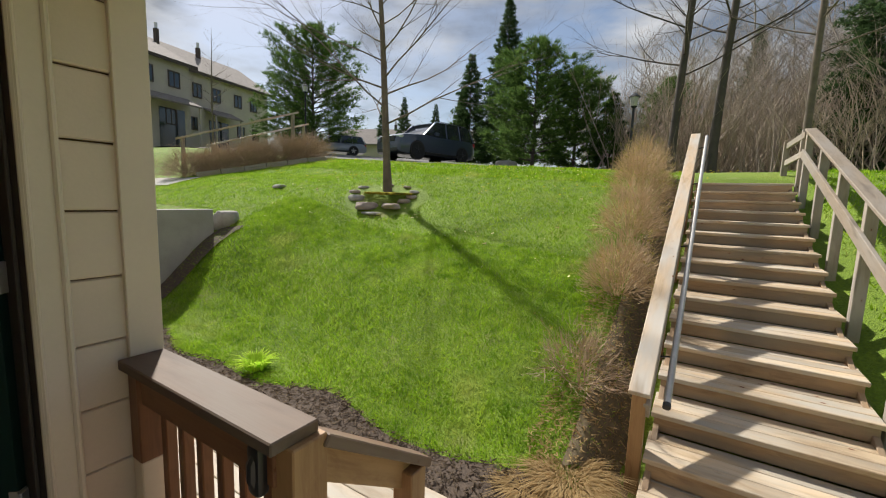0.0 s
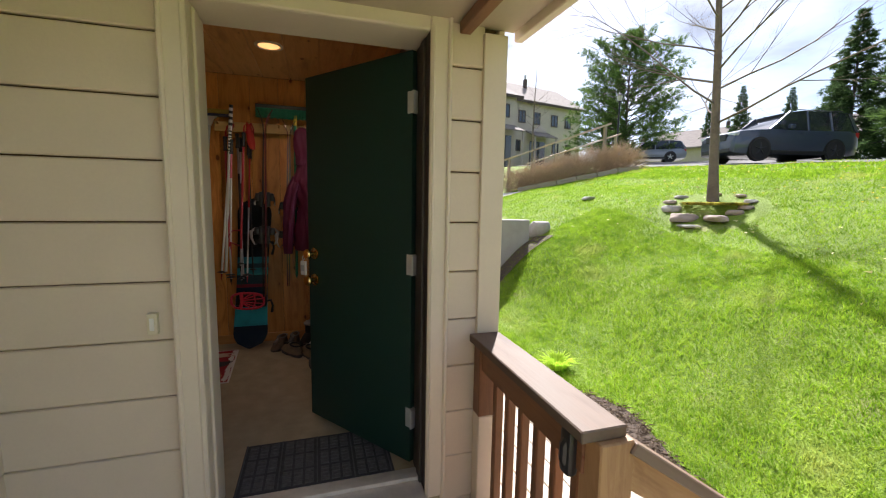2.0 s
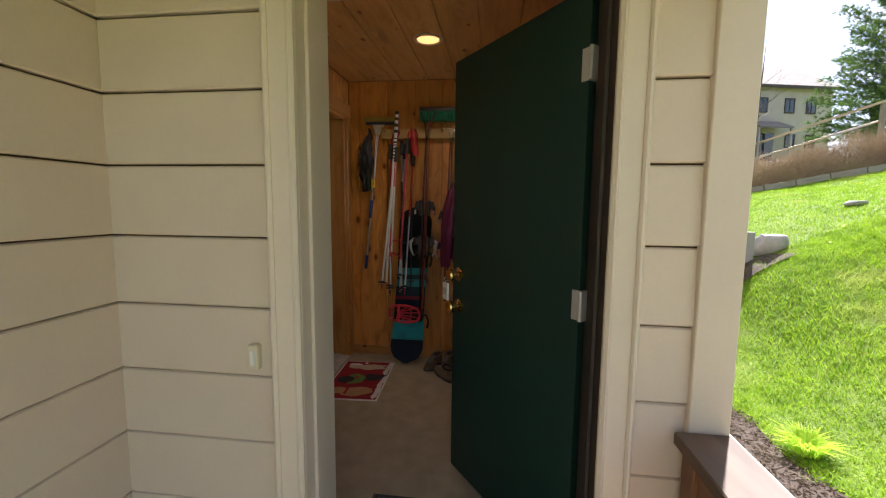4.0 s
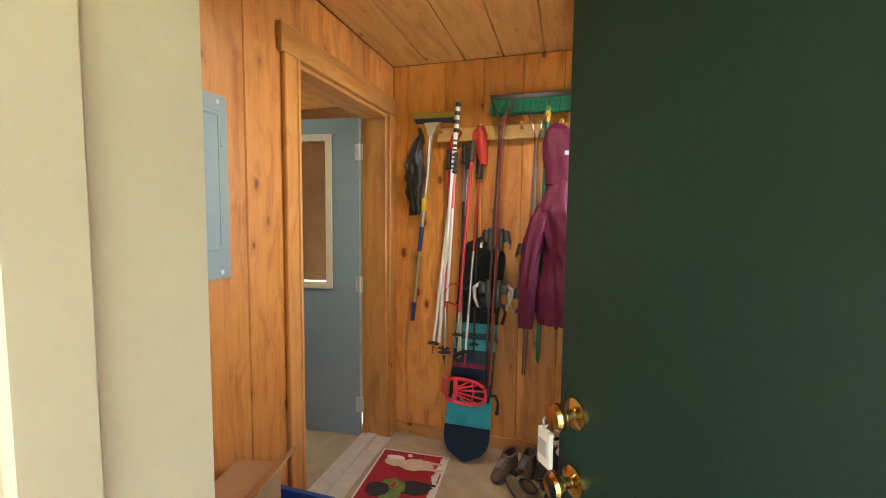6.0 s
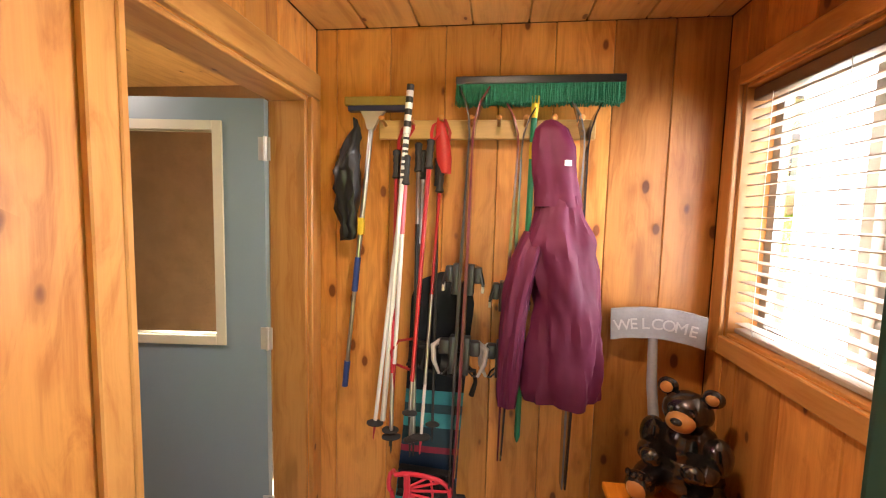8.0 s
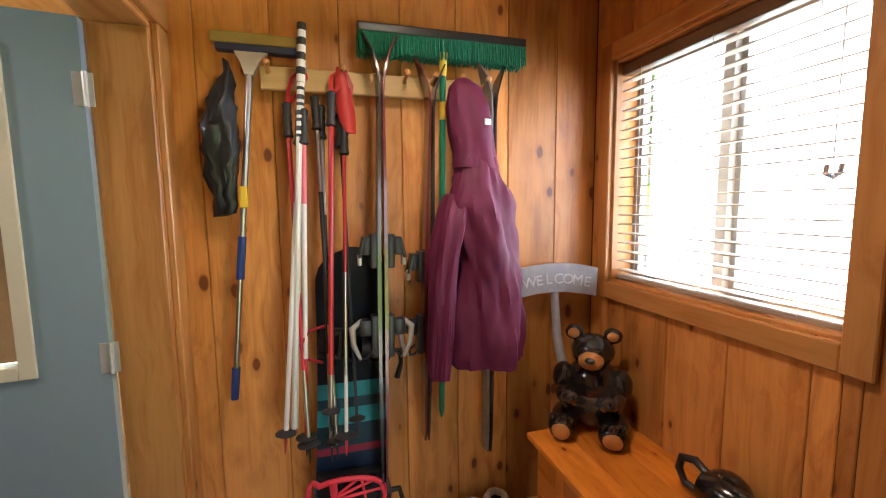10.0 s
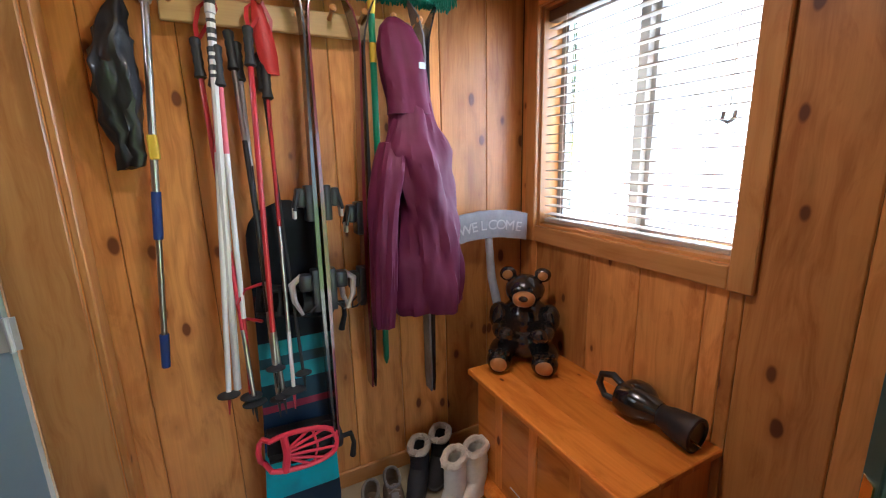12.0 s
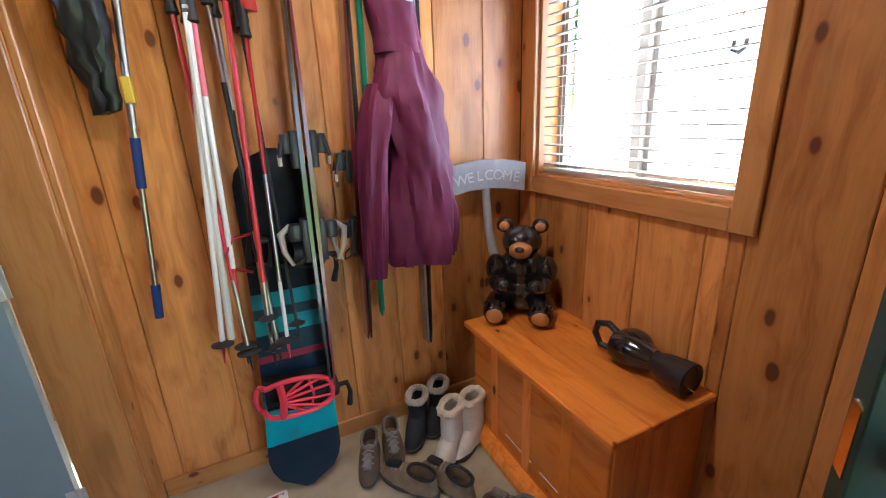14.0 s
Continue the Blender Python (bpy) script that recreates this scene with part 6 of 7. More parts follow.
def prisms(segs):
    """Three-sided tapering twigs from rows of (start, end, radius, end radius)."""
    a = np.array([s[0] for s in segs], dtype=float)
    b = np.array([s[1] for s in segs], dtype=float)
    ra = np.array([s[2] for s in segs])[:, None]
    rb = np.array([s[3] for s in segs])[:, None]
    d = b - a
    d /= np.linalg.norm(d, axis=1, keepdims=True) + 1e-9
    ref = np.where(np.abs(d[:, 2:3]) > 0.9, [[1.0, 0, 0]], [[0, 0, 1.0]])
    u = np.cross(d, ref)
    u /= np.linalg.norm(u, axis=1, keepdims=True) + 1e-9
    v = np.cross(d, u)
    rows = []
    for k in range(3):
        c, s = math.cos(2.0944 * k), math.sin(2.0944 * k)
        rows.append(a + (u * c + v * s) * ra)
    for k in range(3):
        c, s = math.cos(2.0944 * k), math.sin(2.0944 * k)
        rows.append(b + (u * c + v * s) * rb)
    verts = np.stack(rows, 1).reshape(-1, 3)
    base = np.arange(len(segs))[:, None, None] * 6
    tri = np.array([[0, 1, 4], [0, 4, 3], [1, 2, 5], [1, 5, 4], [2, 0, 3], [2, 3, 5]])[None]
    return verts, (base + tri).reshape(-1, 3)


def branch(segs, rng, p, d, n, r, depth, spread_, droop=0.0, kids=(3, 5), steps=4):
    """A limb of a few bent pieces, with smaller limbs along it."""
    p, d = np.array(p, float), np.array(d, float)
    r0 = r
    for k in range(steps):
        d = d + np.array([rng.gauss(0, 0.10), rng.gauss(0, 0.10), rng.gauss(0, 0.06) + droop])
        d /= np.linalg.norm(d)
        q = p + d * (n / steps)
        r1 = r0 * (1 - 0.75 * (k + 1) / steps / 1.02)
        segs.append((p, q, r * (1 - 0.72 * k / steps), r * (1 - 0.72 * (k + 1) / steps)))
        if depth > 0 and k > 0:
            for _ in range(rng.randint(*kids) if k < steps - 1 else kids[1]):
                ax = np.array([rng.gauss(0, 1), rng.gauss(0, 1), rng.gauss(0.25, 0.6)])
                nd = d + ax / (np.linalg.norm(ax) + 1e-6) * spread_
                nd /= np.linalg.norm(nd)
                branch(segs, rng, p + (q - p) * rng.random(), nd, n * rng.uniform(0.38, 0.6), r * (1 - 0.72 * k / steps) * 0.5, depth - 1, spread_, droop, kids, 3)
        p = q


M_BARK = plain("grey_brown_bark", (0.16, 0.125, 0.10), 0.9, vary=0.3, scale=5, bump=0.8, bscale=30)
M_TWIG = plain("tan_bare_twigs", (0.62, 0.46, 0.29), 0.85, vary=0.3, scale=5)
M_TWIG2 = plain("brown_bare_twigs", (0.46, 0.34, 0.235), 0.85, vary=0.3, scale=5)
M_DARKBARK = plain("dark_wet_bark", (0.085, 0.07, 0.06), 0.9, vary=0.3, scale=3, bump=0.8, bscale=20)


def leaf_material(name, lo, hi, tuft_=None):
    n = Nodes(name)
    geo = n.node("NewGeometry")
    tint = n.ramp(geo.outputs["Random Per Island"], [(0.0, lo), (1.0, hi)])
    if tuft_:
        v = n.coords(shift=False)
        tint = n.mix(n.ramp(n.noise(v, 5.5, 5, 0.6), [(0.42, (0, 0, 0)), (0.68, (0.85, 0.85, 0.85))]), tint, tuft_)
        tint = n.mix(n.ramp(n.noise(v, 1.1, 4), [(0.56, (0, 0, 0)), (0.72, (0.6, 0.6, 0.6))]), tint, (0.50, 0.48, 0.16))
    n.colour(tint)
    col = n.b.inputs["Base Color"].links[0].from_socket
    dif, tra, mixer = n.node("BsdfDiffuse"), n.node("BsdfTranslucent"), n.node("MixShader", Fac=0.5)
    n.link(col, dif.inputs["Color"])
    n.link(col, tra.inputs["Color"])
    n.link(dif.outputs["BSDF"], mixer.inputs[1])
    n.link(tra.outputs["BSDF"], mixer.inputs[2])
    n.link(mixer.outputs["Shader"], n.t.nodes["Material Output"].inputs["Surface"])
    return n.m


M_NEEDLE = leaf_material("pine_needles", (0.045, 0.10, 0.028), (0.17, 0.26, 0.065))
M_SPRUCE = leaf_material("spruce_needles", (0.035, 0.07, 0.03), (0.11, 0.17, 0.065))
M_BLADE = leaf_material("grass_blades", (0.20, 0.39, 0.02), (0.42, 0.57, 0.05), (0.10, 0.22, 0.012))
M_STRAW = leaf_material("dry_straw", (0.33, 0.22, 0.10), (0.56, 0.42, 0.22))
M_CHIP = leaf_material("mulch_chips", (0.05, 0.035, 0.025), (0.24, 0.19, 0.14))
M_SPROUT = leaf_material("daylily_leaves", (0.42, 0.64, 0.05), (0.66, 0.85, 0.12))
M_BUD = leaf_material("yellow_spring_leaves", (0.30, 0.26, 0.05), (0.50, 0.46, 0.10))
M_PETAL = leaf_material("dandelions", (0.62, 0.50, 0.03), (0.75, 0.62, 0.10))


def slivers(base, tip, width, rng_):
    """Thin leaf triangles from base points to tip points."""
    base, tip = np.asarray(base), np.asarray(tip)
    d = tip - base
    side = np.cross(d, rng_.normal(size=d.shape))
    side /= np.linalg.norm(side, axis=1, keepdims=True) + 1e-9
    w = np.asarray(width).reshape(-1, 1)
    verts = np.stack([base - side * w, base + side * w, tip], 1).reshape(-1, 3)
    return verts, np.arange(len(base) * 3).reshape(-1, 3)


def shrub(place, height, width, seed, label, mat, dense=1.0, upright=0.5, buds=0):
    rng = random.Random(seed)
    segs = []
    for _ in range(int(24 * dense)):
        a, tilt_ = rng.uniform(0, 6.283), math.acos(rng.uniform(0.22, 1.0))
        k = rng.uniform(0.8, 1.0)
        d = np.array([math.cos(a) * math.sin(tilt_) * width * k, math.sin(a) * math.sin(tilt_) * width * k, height * math.cos(tilt_) * k]) * 0.74
        n = np.linalg.norm(d)
        branch(segs, rng, (math.cos(a) * 0.06, math.sin(a) * 0.06, -0.03), d / n, n, rng.uniform(0.006, 0.010), 2, 0.7, 0.03, (2, 3), 4)
    t = thing("shrub", (*place, ground_z(*place)), label, "shrub", "shrubs along the stairs" if place[0] > -3 else "")
    v, f = prisms(segs)
    stems = new("twig_mass", np_mesh("twig_mass", v, f, mat))
    stems.parent = t
    # fine twig ends over a rounded outline
    q = np.random.RandomState(seed + 7)
    m = int(900 * dense)
    u = q.normal(size=(m, 3))
    u[:, 2] = np.abs(u[:, 2]) * 1.1 - 0.15
    u /= np.linalg.norm(u, axis=1, keepdims=True)
    lump = 1 + 0.16 * np.sin(u[:, 0] * 5 + seed) * np.cos(u[:, 1] * 4 + seed * 2)
    tip = u * np.array([width, width, height]) * (lump * q.uniform(0.72, 1.0, m))[:, None]
    tip[:, 2] = np.maximum(tip[:, 2], 0.04)
    root = tip * q.uniform(0.62, 0.8, m)[:, None] + q.normal(size=(m, 3)) * 0.035
    v, f = slivers(root, tip, np.full(m, 0.0035), q)
    ends = new("twig_fringe", np_mesh("twig_fringe", v, f, mat))
    ends.parent = t
    if buds:
        r = np.random.RandomState(seed)
        knots_ = np.array([s[1] for s in segs])
        pick = knots_[r.randint(0, len(knots_), buds)]
        v, f = slivers(pick, pick + r.normal(size=pick.shape) * 0.018, np.full(len(pick), 0.006), r)
        b = new("bud_scatter", np_mesh("bud_scatter", v, f, M_BUD))
        b.parent = t
        tagged(b, "tiny yellow-green buds", kind="stuff")
    return t


shrub((-0.92, 3.50), 0.62, 0.48, 3, "sparse bare-twigged shrub on the lawn edge", M_TWIG2, 0.55, buds=150)
shrub((-0.88, 4.85), 0.80, 0.52, 5, "rounded bare tan shrub beside the stairs", M_TWIG, 1.3, buds=500)
shrub((-1.0, 6.3), 0.92, 0.58, 7, "rounded bare tan shrub beside the stairs", M_TWIG, 1.5, buds=600)
shrub((-1.10, 7.75), 0.98, 0.64, 8, "dense tan shrub near the head of the stairs", M_TWIG, 1.6, buds=900)
shrub((-1.25, 9.1), 1.0, 0.66, 9, "dense tan shrub near the head of the stairs", M_TWIG, 1.5, buds=900)
for i in range(9):
    u = i / 8
    shrub((-14.2 + 1.6 * u + 0.2 * (i % 2), 6.9 + 3.6 * u), 1.05 + 0.2 * u, 1.0, 20 + i, "low bare brown shrub of the hedge by the path", M_TWIG2, 2.2)
shrub((-15.8, 6.0), 1.9, 1.0, 40, "tall bare twiggy shrub by the path", M_TWIG2, 1.0)


def bare_tree(place, height, seed, label, trunk_r, mat, lean=(0, 0), first=0.3, reach=0.42, depth=2, kids=(1, 2), limbs=22):
    rng = random.Random(seed)
    t = thing("tree", (*place, ground_z(*place) - 0.05), label, "tree")
    pts, rad = [], []
    for k in range(13):
        u = k / 12
        pts.append((lean[0] * u * u + 0.04 * math.sin(u * 5 + seed), lean[1] * u * u + 0.04 * math.cos(u * 4 + seed), height * u))
        rad.append(trunk_r * (1 - 0.92 * u ** 1.15) * (1 + 0.25 * max(0, 1 - u * 25)))
    part("trunk", tube(bmesh.new(), pts, rad, 12), mat, t, smooth=True, local=True)
    segs = []
    for i in range(limbs):
        u = first + (0.97 - first) * (i + rng.random() * 0.6) / limbs
        k = min(11, int(u * 12))
        p = np.array(pts[k]) + (np.array(pts[k + 1]) - np.array(pts[k])) * (u * 12 - k)
        a = i * 2.4 + rng.uniform(-0.4, 0.4)
        up = 0.12 + 0.8 * u
        d = np.array([math.cos(a), math.sin(a), up])
        n = height * reach * (1.1 - u) + 0.25
        branch(segs, rng, p, d / np.linalg.norm(d), n, trunk_r * (0.33 if height < 8 else 0.32) * (1.12 - u), depth, 0.62, 0.03, kids, 5)
    v, f = prisms(segs)
    c = new("crown", np_mesh("crown", v, f, mat))
    c.parent = t
    tagged(c, "bare branching crown")
    return t


tree = bare_tree((-5.88, 6.90), 7.0, 11, "young bare maple in a stone ring on the lawn", 0.085, M_BARK, (0.0, 0.0), 0.20, 0.44, 3, (1, 2), 30)
tree.matrix_basis = tree.matrix_basis @ Matrix.Rotation(radians(4.2), 4, Vector((0.66, -0.75, 0)))
bare_tree((-1.45, 18.4), 15, 12, "tall dark bare tree behind the stairs", 0.165, M_DARKBARK, (0.9, 0.3), 0.25, 0.35, 2, (1, 2), 26)
bare_tree((-0.15, 18.6), 16, 13, "tall dark bare tree leaning behind the stairs", 0.18, M_DARKBARK, (1.4, 0.4), 0.30, 0.33, 2, (1, 2), 26)
bare_tree((1.95, 15.0), 13, 14, "pale-barked bare tree beyond the railing", 0.10, M_BARK, (0.3, 0.2), 0.25, 0.36, 2, (1, 2), 26)
bare_tree((-25.5, 14.0), 7.0, 15, "slim bare tree beside the townhouse", 0.07, M_BARK, (0, 0), 0.3, 0.3, 1, (1, 2), 18)


def conifer_arrays(height, width, seed, style):
    """Trunk twigs and needle slivers of a spruce or a soft pine, foot at the origin."""
    rng, r = random.Random(seed), np.random.RandomState(seed)
    segs, base, tip, wid = [((0, 0, -0.2), (0, 0, height), height * 0.016 + 0.03, 0.01)], [], [], []
    levels = int(height * (3.4 if style == "spruce" else 2.6))
    for lv in range(levels):
        u = (lv + 0.5) / levels
        z = height * (0.05 + 0.94 * u)
        if style == "spruce":
            n = (width / 2 * (1 - u) ** 0.95 + 0.06) * (0.72 + 0.4 * ((lv * 7) % 5) / 4)
        else:
            n = width / 2 * max(0.12, math.sin(min(1, 0.12 + (1 - u) * 1.25) * math.pi / 2) ** 0.8) * (1 if u < 0.75 else (1 - u) / 0.25 * 0.85 + 0.15)
        for k in range(8 if style == "spruce" else 7):
            a = k * 0.8 + lv * 1.3 + rng.uniform(-0.3, 0.3)
            nn = n * rng.uniform(0.72, 1.12)
            up = (-0.22 if style == "spruce" else 0.18) + 0.5 * u
            p = np.array([0, 0, z])
            q = p + np.array([math.cos(a) * nn, math.sin(a) * nn, nn * up])
            segs.append((p, q, 0.012 + 0.01 * nn, 0.003))
            count = int(nn * (26 if style == "spruce" else 20)) + 4
            for _ in range(count):
                s = rng.uniform(0.2, 1.0) ** 0.7
                c = p + (q - p) * s + np.array([rng.gauss(0, 0.05), rng.gauss(0, 0.05), rng.gauss(0, 0.04)]) * (1 + nn * 0.5)
                m = 9 if style == "spruce" else 14
                dirs = r.normal(size=(m, 3))
                dirs /= np.linalg.norm(dirs, axis=1, keepdims=True)
                along = (q - p) / (np.linalg.norm(q - p) + 1e-6)
                dirs = dirs * 0.8 + along * 0.7
                ln = 0.17 if style == "spruce" else 0.24
                base.append(np.repeat(c[None], m, 0))
                tip.append(c + dirs * ln)
                wid.append(np.full(m, 0.018 if style == "spruce" else 0.011))
    sv, sf = prisms(segs)
    nv, nf = slivers(np.concatenate(base), np.concatenate(tip), np.concatenate(wid), r)
    return sv, sf, nv, nf


def conifer(place, height, width, seed, style, label, sink=0.1):
    t = thing("conifer", (*place, ground_z(*place) - sink), label, "conifer tree")
    sv, sf, nv, nf = conifer_arrays(height, width, seed, style)
    a = new("trunk", np_mesh("trunk", sv, sf, M_DARKBARK))
    a.parent = t
    b = new("crown", np_mesh("crown", nv, nf, M_SPRUCE if style == "spruce" else M_NEEDLE))
    b.parent = t
    return t


conifer((-26.6, 22.4), 9.8, 8.0, 51, "pine", "broad green white pine beside the parking lot")
conifer((-7.7, 20.2), 6.4, 5.2, 52, "pine", "bushy bright green pine at the lot edge")
conifer((-6.2, 22.2), 5.6, 4.2, 53, "pine", "bushy dark green pine at the lot edge")
conifer((-4.7, 23.5), 4.6, 3.4, 54, "spruce", "small dark spruce among the pines")
conifer((-12.9, 28.0), 11.6, 5.8, 55, "spruce", "tall dark pointed spruce behind the pines")
conifer((-16.3, 29.0), 8.4, 4.6, 56, "spruce", "slim dark spruce behind the parked car")
conifer((-33.5, 26.5), 7.5, 3.0, 57, "spruce", "small dark spruce beside the townhouse")
conifer((5.6, 24.0), 14, 5.5, 58, "spruce", "tall ragged hemlock at the wood's edge")
conifer((8.2, 25.0), 13, 6.5, 59, "spruce", "tall ragged hemlock at the wood's edge")
conifer((-2.4, 27.0), 6.0, 3.5, 60, "pine", "young green pine in front of the woods")

# far woods: many bare trees and a few dark conifers, one mass
rng = random.Random(77)
variants = []
for s in range(5):
    g = random.Random(200 + s)
    segs = []
    h = g.uniform(11, 15)
    p = np.array([0.0, 0.0, -0.3])
    for k in range(8):
        q = np.array([g.gauss(0, 0.15) * k * 0.4, g.gauss(0, 0.15) * k * 0.4, h * (k + 1) / 8])
        segs.append((p, q, 0.085 * (1 - k / 8.5), 0.085 * (1 - (k + 1) / 8.5)))
        if k > 1:
            for _ in range(7):
                a = g.uniform(0, 6.283)
                d = np.array([math.cos(a), math.sin(a), 0.85])
                branch(segs, g, p + (q - p) * g.random(), d / np.linalg.norm(d), h * 0.26 * (1.15 - k / 8), 0.036 * (1.1 - k / 9), 1, 0.6, 0.02, (2, 4), 4)
        p = q
    variants.append(prisms(segs))
brush = []
for s in range(2):
    g = random.Random(300 + s)
    segs = []
    for _ in range(14):
        a = g.uniform(0, 6.283)
        d = np.array([math.cos(a) * 0.5, math.sin(a) * 0.5, 1.0])
        branch(segs, g, (g.gauss(0, 0.5), g.gauss(0, 0.5), -0.1), d / np.linalg.norm(d), g.uniform(1.5, 3.5), 0.02, 1, 0.6, 0.0, (1, 2), 4)
    brush.append(prisms(segs))


def scatter(name, sources, spots, mat, label, category):
    vs, fs, off = [], [], 0
    for (x, y), scale in spots:
        v, f = sources[rng.randrange(len(sources))]
        a = rng.uniform(0, 6.283)
        c, s = math.cos(a), math.sin(a)
        m = np.array([[c, s, 0], [-s, c, 0], [0, 0, 1]])
        vs.append(v @ m * scale + np.array([x, y, ground_z(x, y)]))
        fs.append(f + off)
        off += len(v)
    ob = new(name, np_mesh(name, np.concatenate(vs), np.concatenate(fs), mat))
    return tagged(ob, label, category, kind="stuff")


spots = []
while len(spots) < 60:
    x, y = rng.uniform(-16, 10), rng.uniform(26, 62)
    if y > 24 + max(0, -x) * 1.4 and not (-8 < x < -3 and y < 30):
        spots.append(((x, y), rng.uniform(0.75, 1.25)))
while len(spots) < 190:
    y = rng.uniform(25, 60)
    x = rng.uniform(-0.08, 0.40) * y
    spots.append(((x, y), rng.uniform(0.5, 0.75) + 0.02 * max(0, x)))
while len(spots) < 220:
    x = rng.uniform(-75, -16)
    spots.append(((x, rng.uniform(48, 75)), rng.uniform(0.5, 0.75)))
scatter("woodland", variants, spots, plain("far_bare_bark", (0.38, 0.325, 0.28), 0.9, vary=0.3, scale=0.6), "bare grey-brown spring woods beyond the lot", "woods")
scatter("undergrowth", brush, [((rng.uniform(-5, 15), rng.uniform(19, 42)), rng.uniform(0.9, 1.9)) for _ in range(210)], plain("grey_brown_brush", (0.38, 0.30, 0.235), 0.9, vary=0.3, scale=2), "brown leafless undergrowth of the woods", "undergrowth")
dark = [conifer_arrays(9, 4.0, 71, "spruce"), conifer_arrays(11, 4.4, 72, "spruce")]
scatter("far_conifers", [(d[2], d[3]) for d in dark], [((rng.uniform(-6, 18), rng.uniform(38, 60)), rng.uniform(0.9, 1.5)) for _ in range(8)] + [((rng.uniform(-70, -20), rng.uniform(42, 62)), rng.uniform(0.6, 0.9)) for _ in range(12)], M_SPRUCE, "dark conifers scattered through the far woods", "woods")

# ---- lawn grass, dandelions, mulch, straw ----
r = np.random.RandomState(5)


def on_ground(xy):
    return np.array([ground_z(x, y) for x, y in xy])


def lawn_edge(x):
    return 2.38 + 0.10 * math.sin(x * 1.7) + 0.06 * math.sin(x * 4.1 + 1) + 0.25 * smooth(-1.6, -0.9, x)


def blades(count, x0, x1, y0, y1, h, w, power=1.0):
    y = y0 + (y1 - y0) * r.rand(count) ** power
    x = x0 + (x1 - x0) * r.rand(count)
    keep = np.array([yy > lawn_edge(xx) + 0.04 * math.sin(xx * 23) and not (-0.98 < xx < 1.3 and r.rand() < 0.72 + 0.28 * (xx > -0.45)) and math.hypot(xx + 5.65, yy - 6.55) > 0.85 for xx, yy in zip(x, y)])
    x, y = x[keep], y[keep]
    xy = np.stack([x, y], 1)
    patch_ = np.array([noise.noise(Vector((a * 1.3, b * 1.3, 3.0))) for a, b in xy])
    b = np.column_stack([xy, on_ground(xy) - 0.004])
    hh = h * (0.6 + 0.7 * r.rand(len(b))) * (1 + 0.5 * patch_)
    t = b + np.column_stack([r.normal(size=(len(b), 2)) * hh[:, None] * 0.5, hh])
    return slivers(b, t, np.full(len(b), w) * (0.7 + 0.6 * r.rand(len(b))), r)


sets = [blades(110000, -7.35, -0.4, 2.3, 5.5, 0.042, 0.0038, 1.2), blades(100000, -14, -0.4, 4.5, 9.5, 0.042, 0.0055), blades(45000, -16, 1.0, 8.5, 14.5, 0.06, 0.013), blades(26000, 1.25, 7.5, 3.0, 13, 0.055, 0.010)]
vs, fs, off = [], [], 0
for v, f in sets:
    vs.append(v)
    fs.append(f + off)
    off += len(v)
tagged(new("grass", np_mesh("grass", np.concatenate(vs), np.concatenate(fs), M_BLADE)), "short bright spring grass of the lawn", "grass", kind="stuff")
n = 420
xy = np.column_stack([r.uniform(-13, 0.5, n), 7.2 + 6.5 * r.rand(n) ** 0.8])
c = np.column_stack([xy, on_ground(xy) + 0.05])
k = 6
ang = np.tile(np.arange(k) * 1.047, n)
cc = np.repeat(c, k, 0)
v, f = slivers(cc, cc + np.column_stack([np.cos(ang), np.sin(ang), np.full(n * k, 0.2)]) * 0.022, np.full(n * k, 0.010), r)
tagged(new("dandelions", np_mesh("dandelions", v, f, M_PETAL)), "small yellow dandelions dotted over the upper lawn", "flowers", kind="stuff")

M_MULCH = plain("dark_bark_mulch", (0.085, 0.062, 0.046), 0.95, vary=0.45, scale=30, bump=1.0, bscale=90)
M_LITTER = plain("dry_leaf_litter", (0.15, 0.115, 0.065), 0.95, vary=0.4, scale=18, bump=1.0, bscale=70)


def bed(name, x0, x1, ylo, yhi, mat, label, lift=0.012, nx=60, ny=8):
    bm = bmesh.new()
    rows = []
    for i in range(nx + 1):
        x = x0 + (x1 - x0) * i / nx
        rows.append([bm.verts.new((x, y, ground_z(x, y) + lift + 0.012 * noise.noise(Vector((x * 6, y * 6, 1))))) for y in (ylo(x) + (yhi(x) - ylo(x)) * j / ny for j in range(ny + 1))])
    for a, b in zip(rows, rows[1:]):
        for j in range(ny):
            bm.faces.new((a[j], b[j], b[j + 1], a[j + 1])).smooth = True
    return tagged(part(name, bm, mat), label, "mulch bed", kind="structure")


bed("mulch_bed", -7.3, -0.36, lambda x: 1.9, lawn_edge, M_MULCH, "dark bark mulch strip along the boardwalk", 0.016, 120, 10)
bed("leaf_litter", -0.80, -0.40, lambda x: 2.75 + 0.1 * math.sin(x * 9), lambda x: 9.2, M_LITTER, "dry leaf litter under the shrubs", 0.02, 14, 70)
bed("mulch_bed", -7.38, -6.95, lambda x: 2.6, lambda x: 4.15 + (x + 7.2) * 0.5, M_MULCH, "dark mulch at the foot of the concrete wall", 0.03, 10, 20)
n = 9000
xy = np.column_stack([r.uniform(-6.5, -0.4, n), r.uniform(1.93, 2.75, n)])
xy = xy[[yy < lawn_edge(xx) + 0.03 for xx, yy in xy]]
b = np.column_stack([xy, on_ground(xy) + 0.03])
v, f = slivers(b, b + r.normal(size=b.shape) * np.array([0.028, 0.028, 0.008]), np.full(len(b), 0.007), r)
tagged(new("mulch_chips", np_mesh("mulch_chips", v, f, M_CHIP)), "loose bark chips in the mulch strip", "mulch", kind="stuff")
n = 7000
xy = np.column_stack([r.uniform(-1.1, -0.42, n), r.uniform(2.7, 8.8, n)])
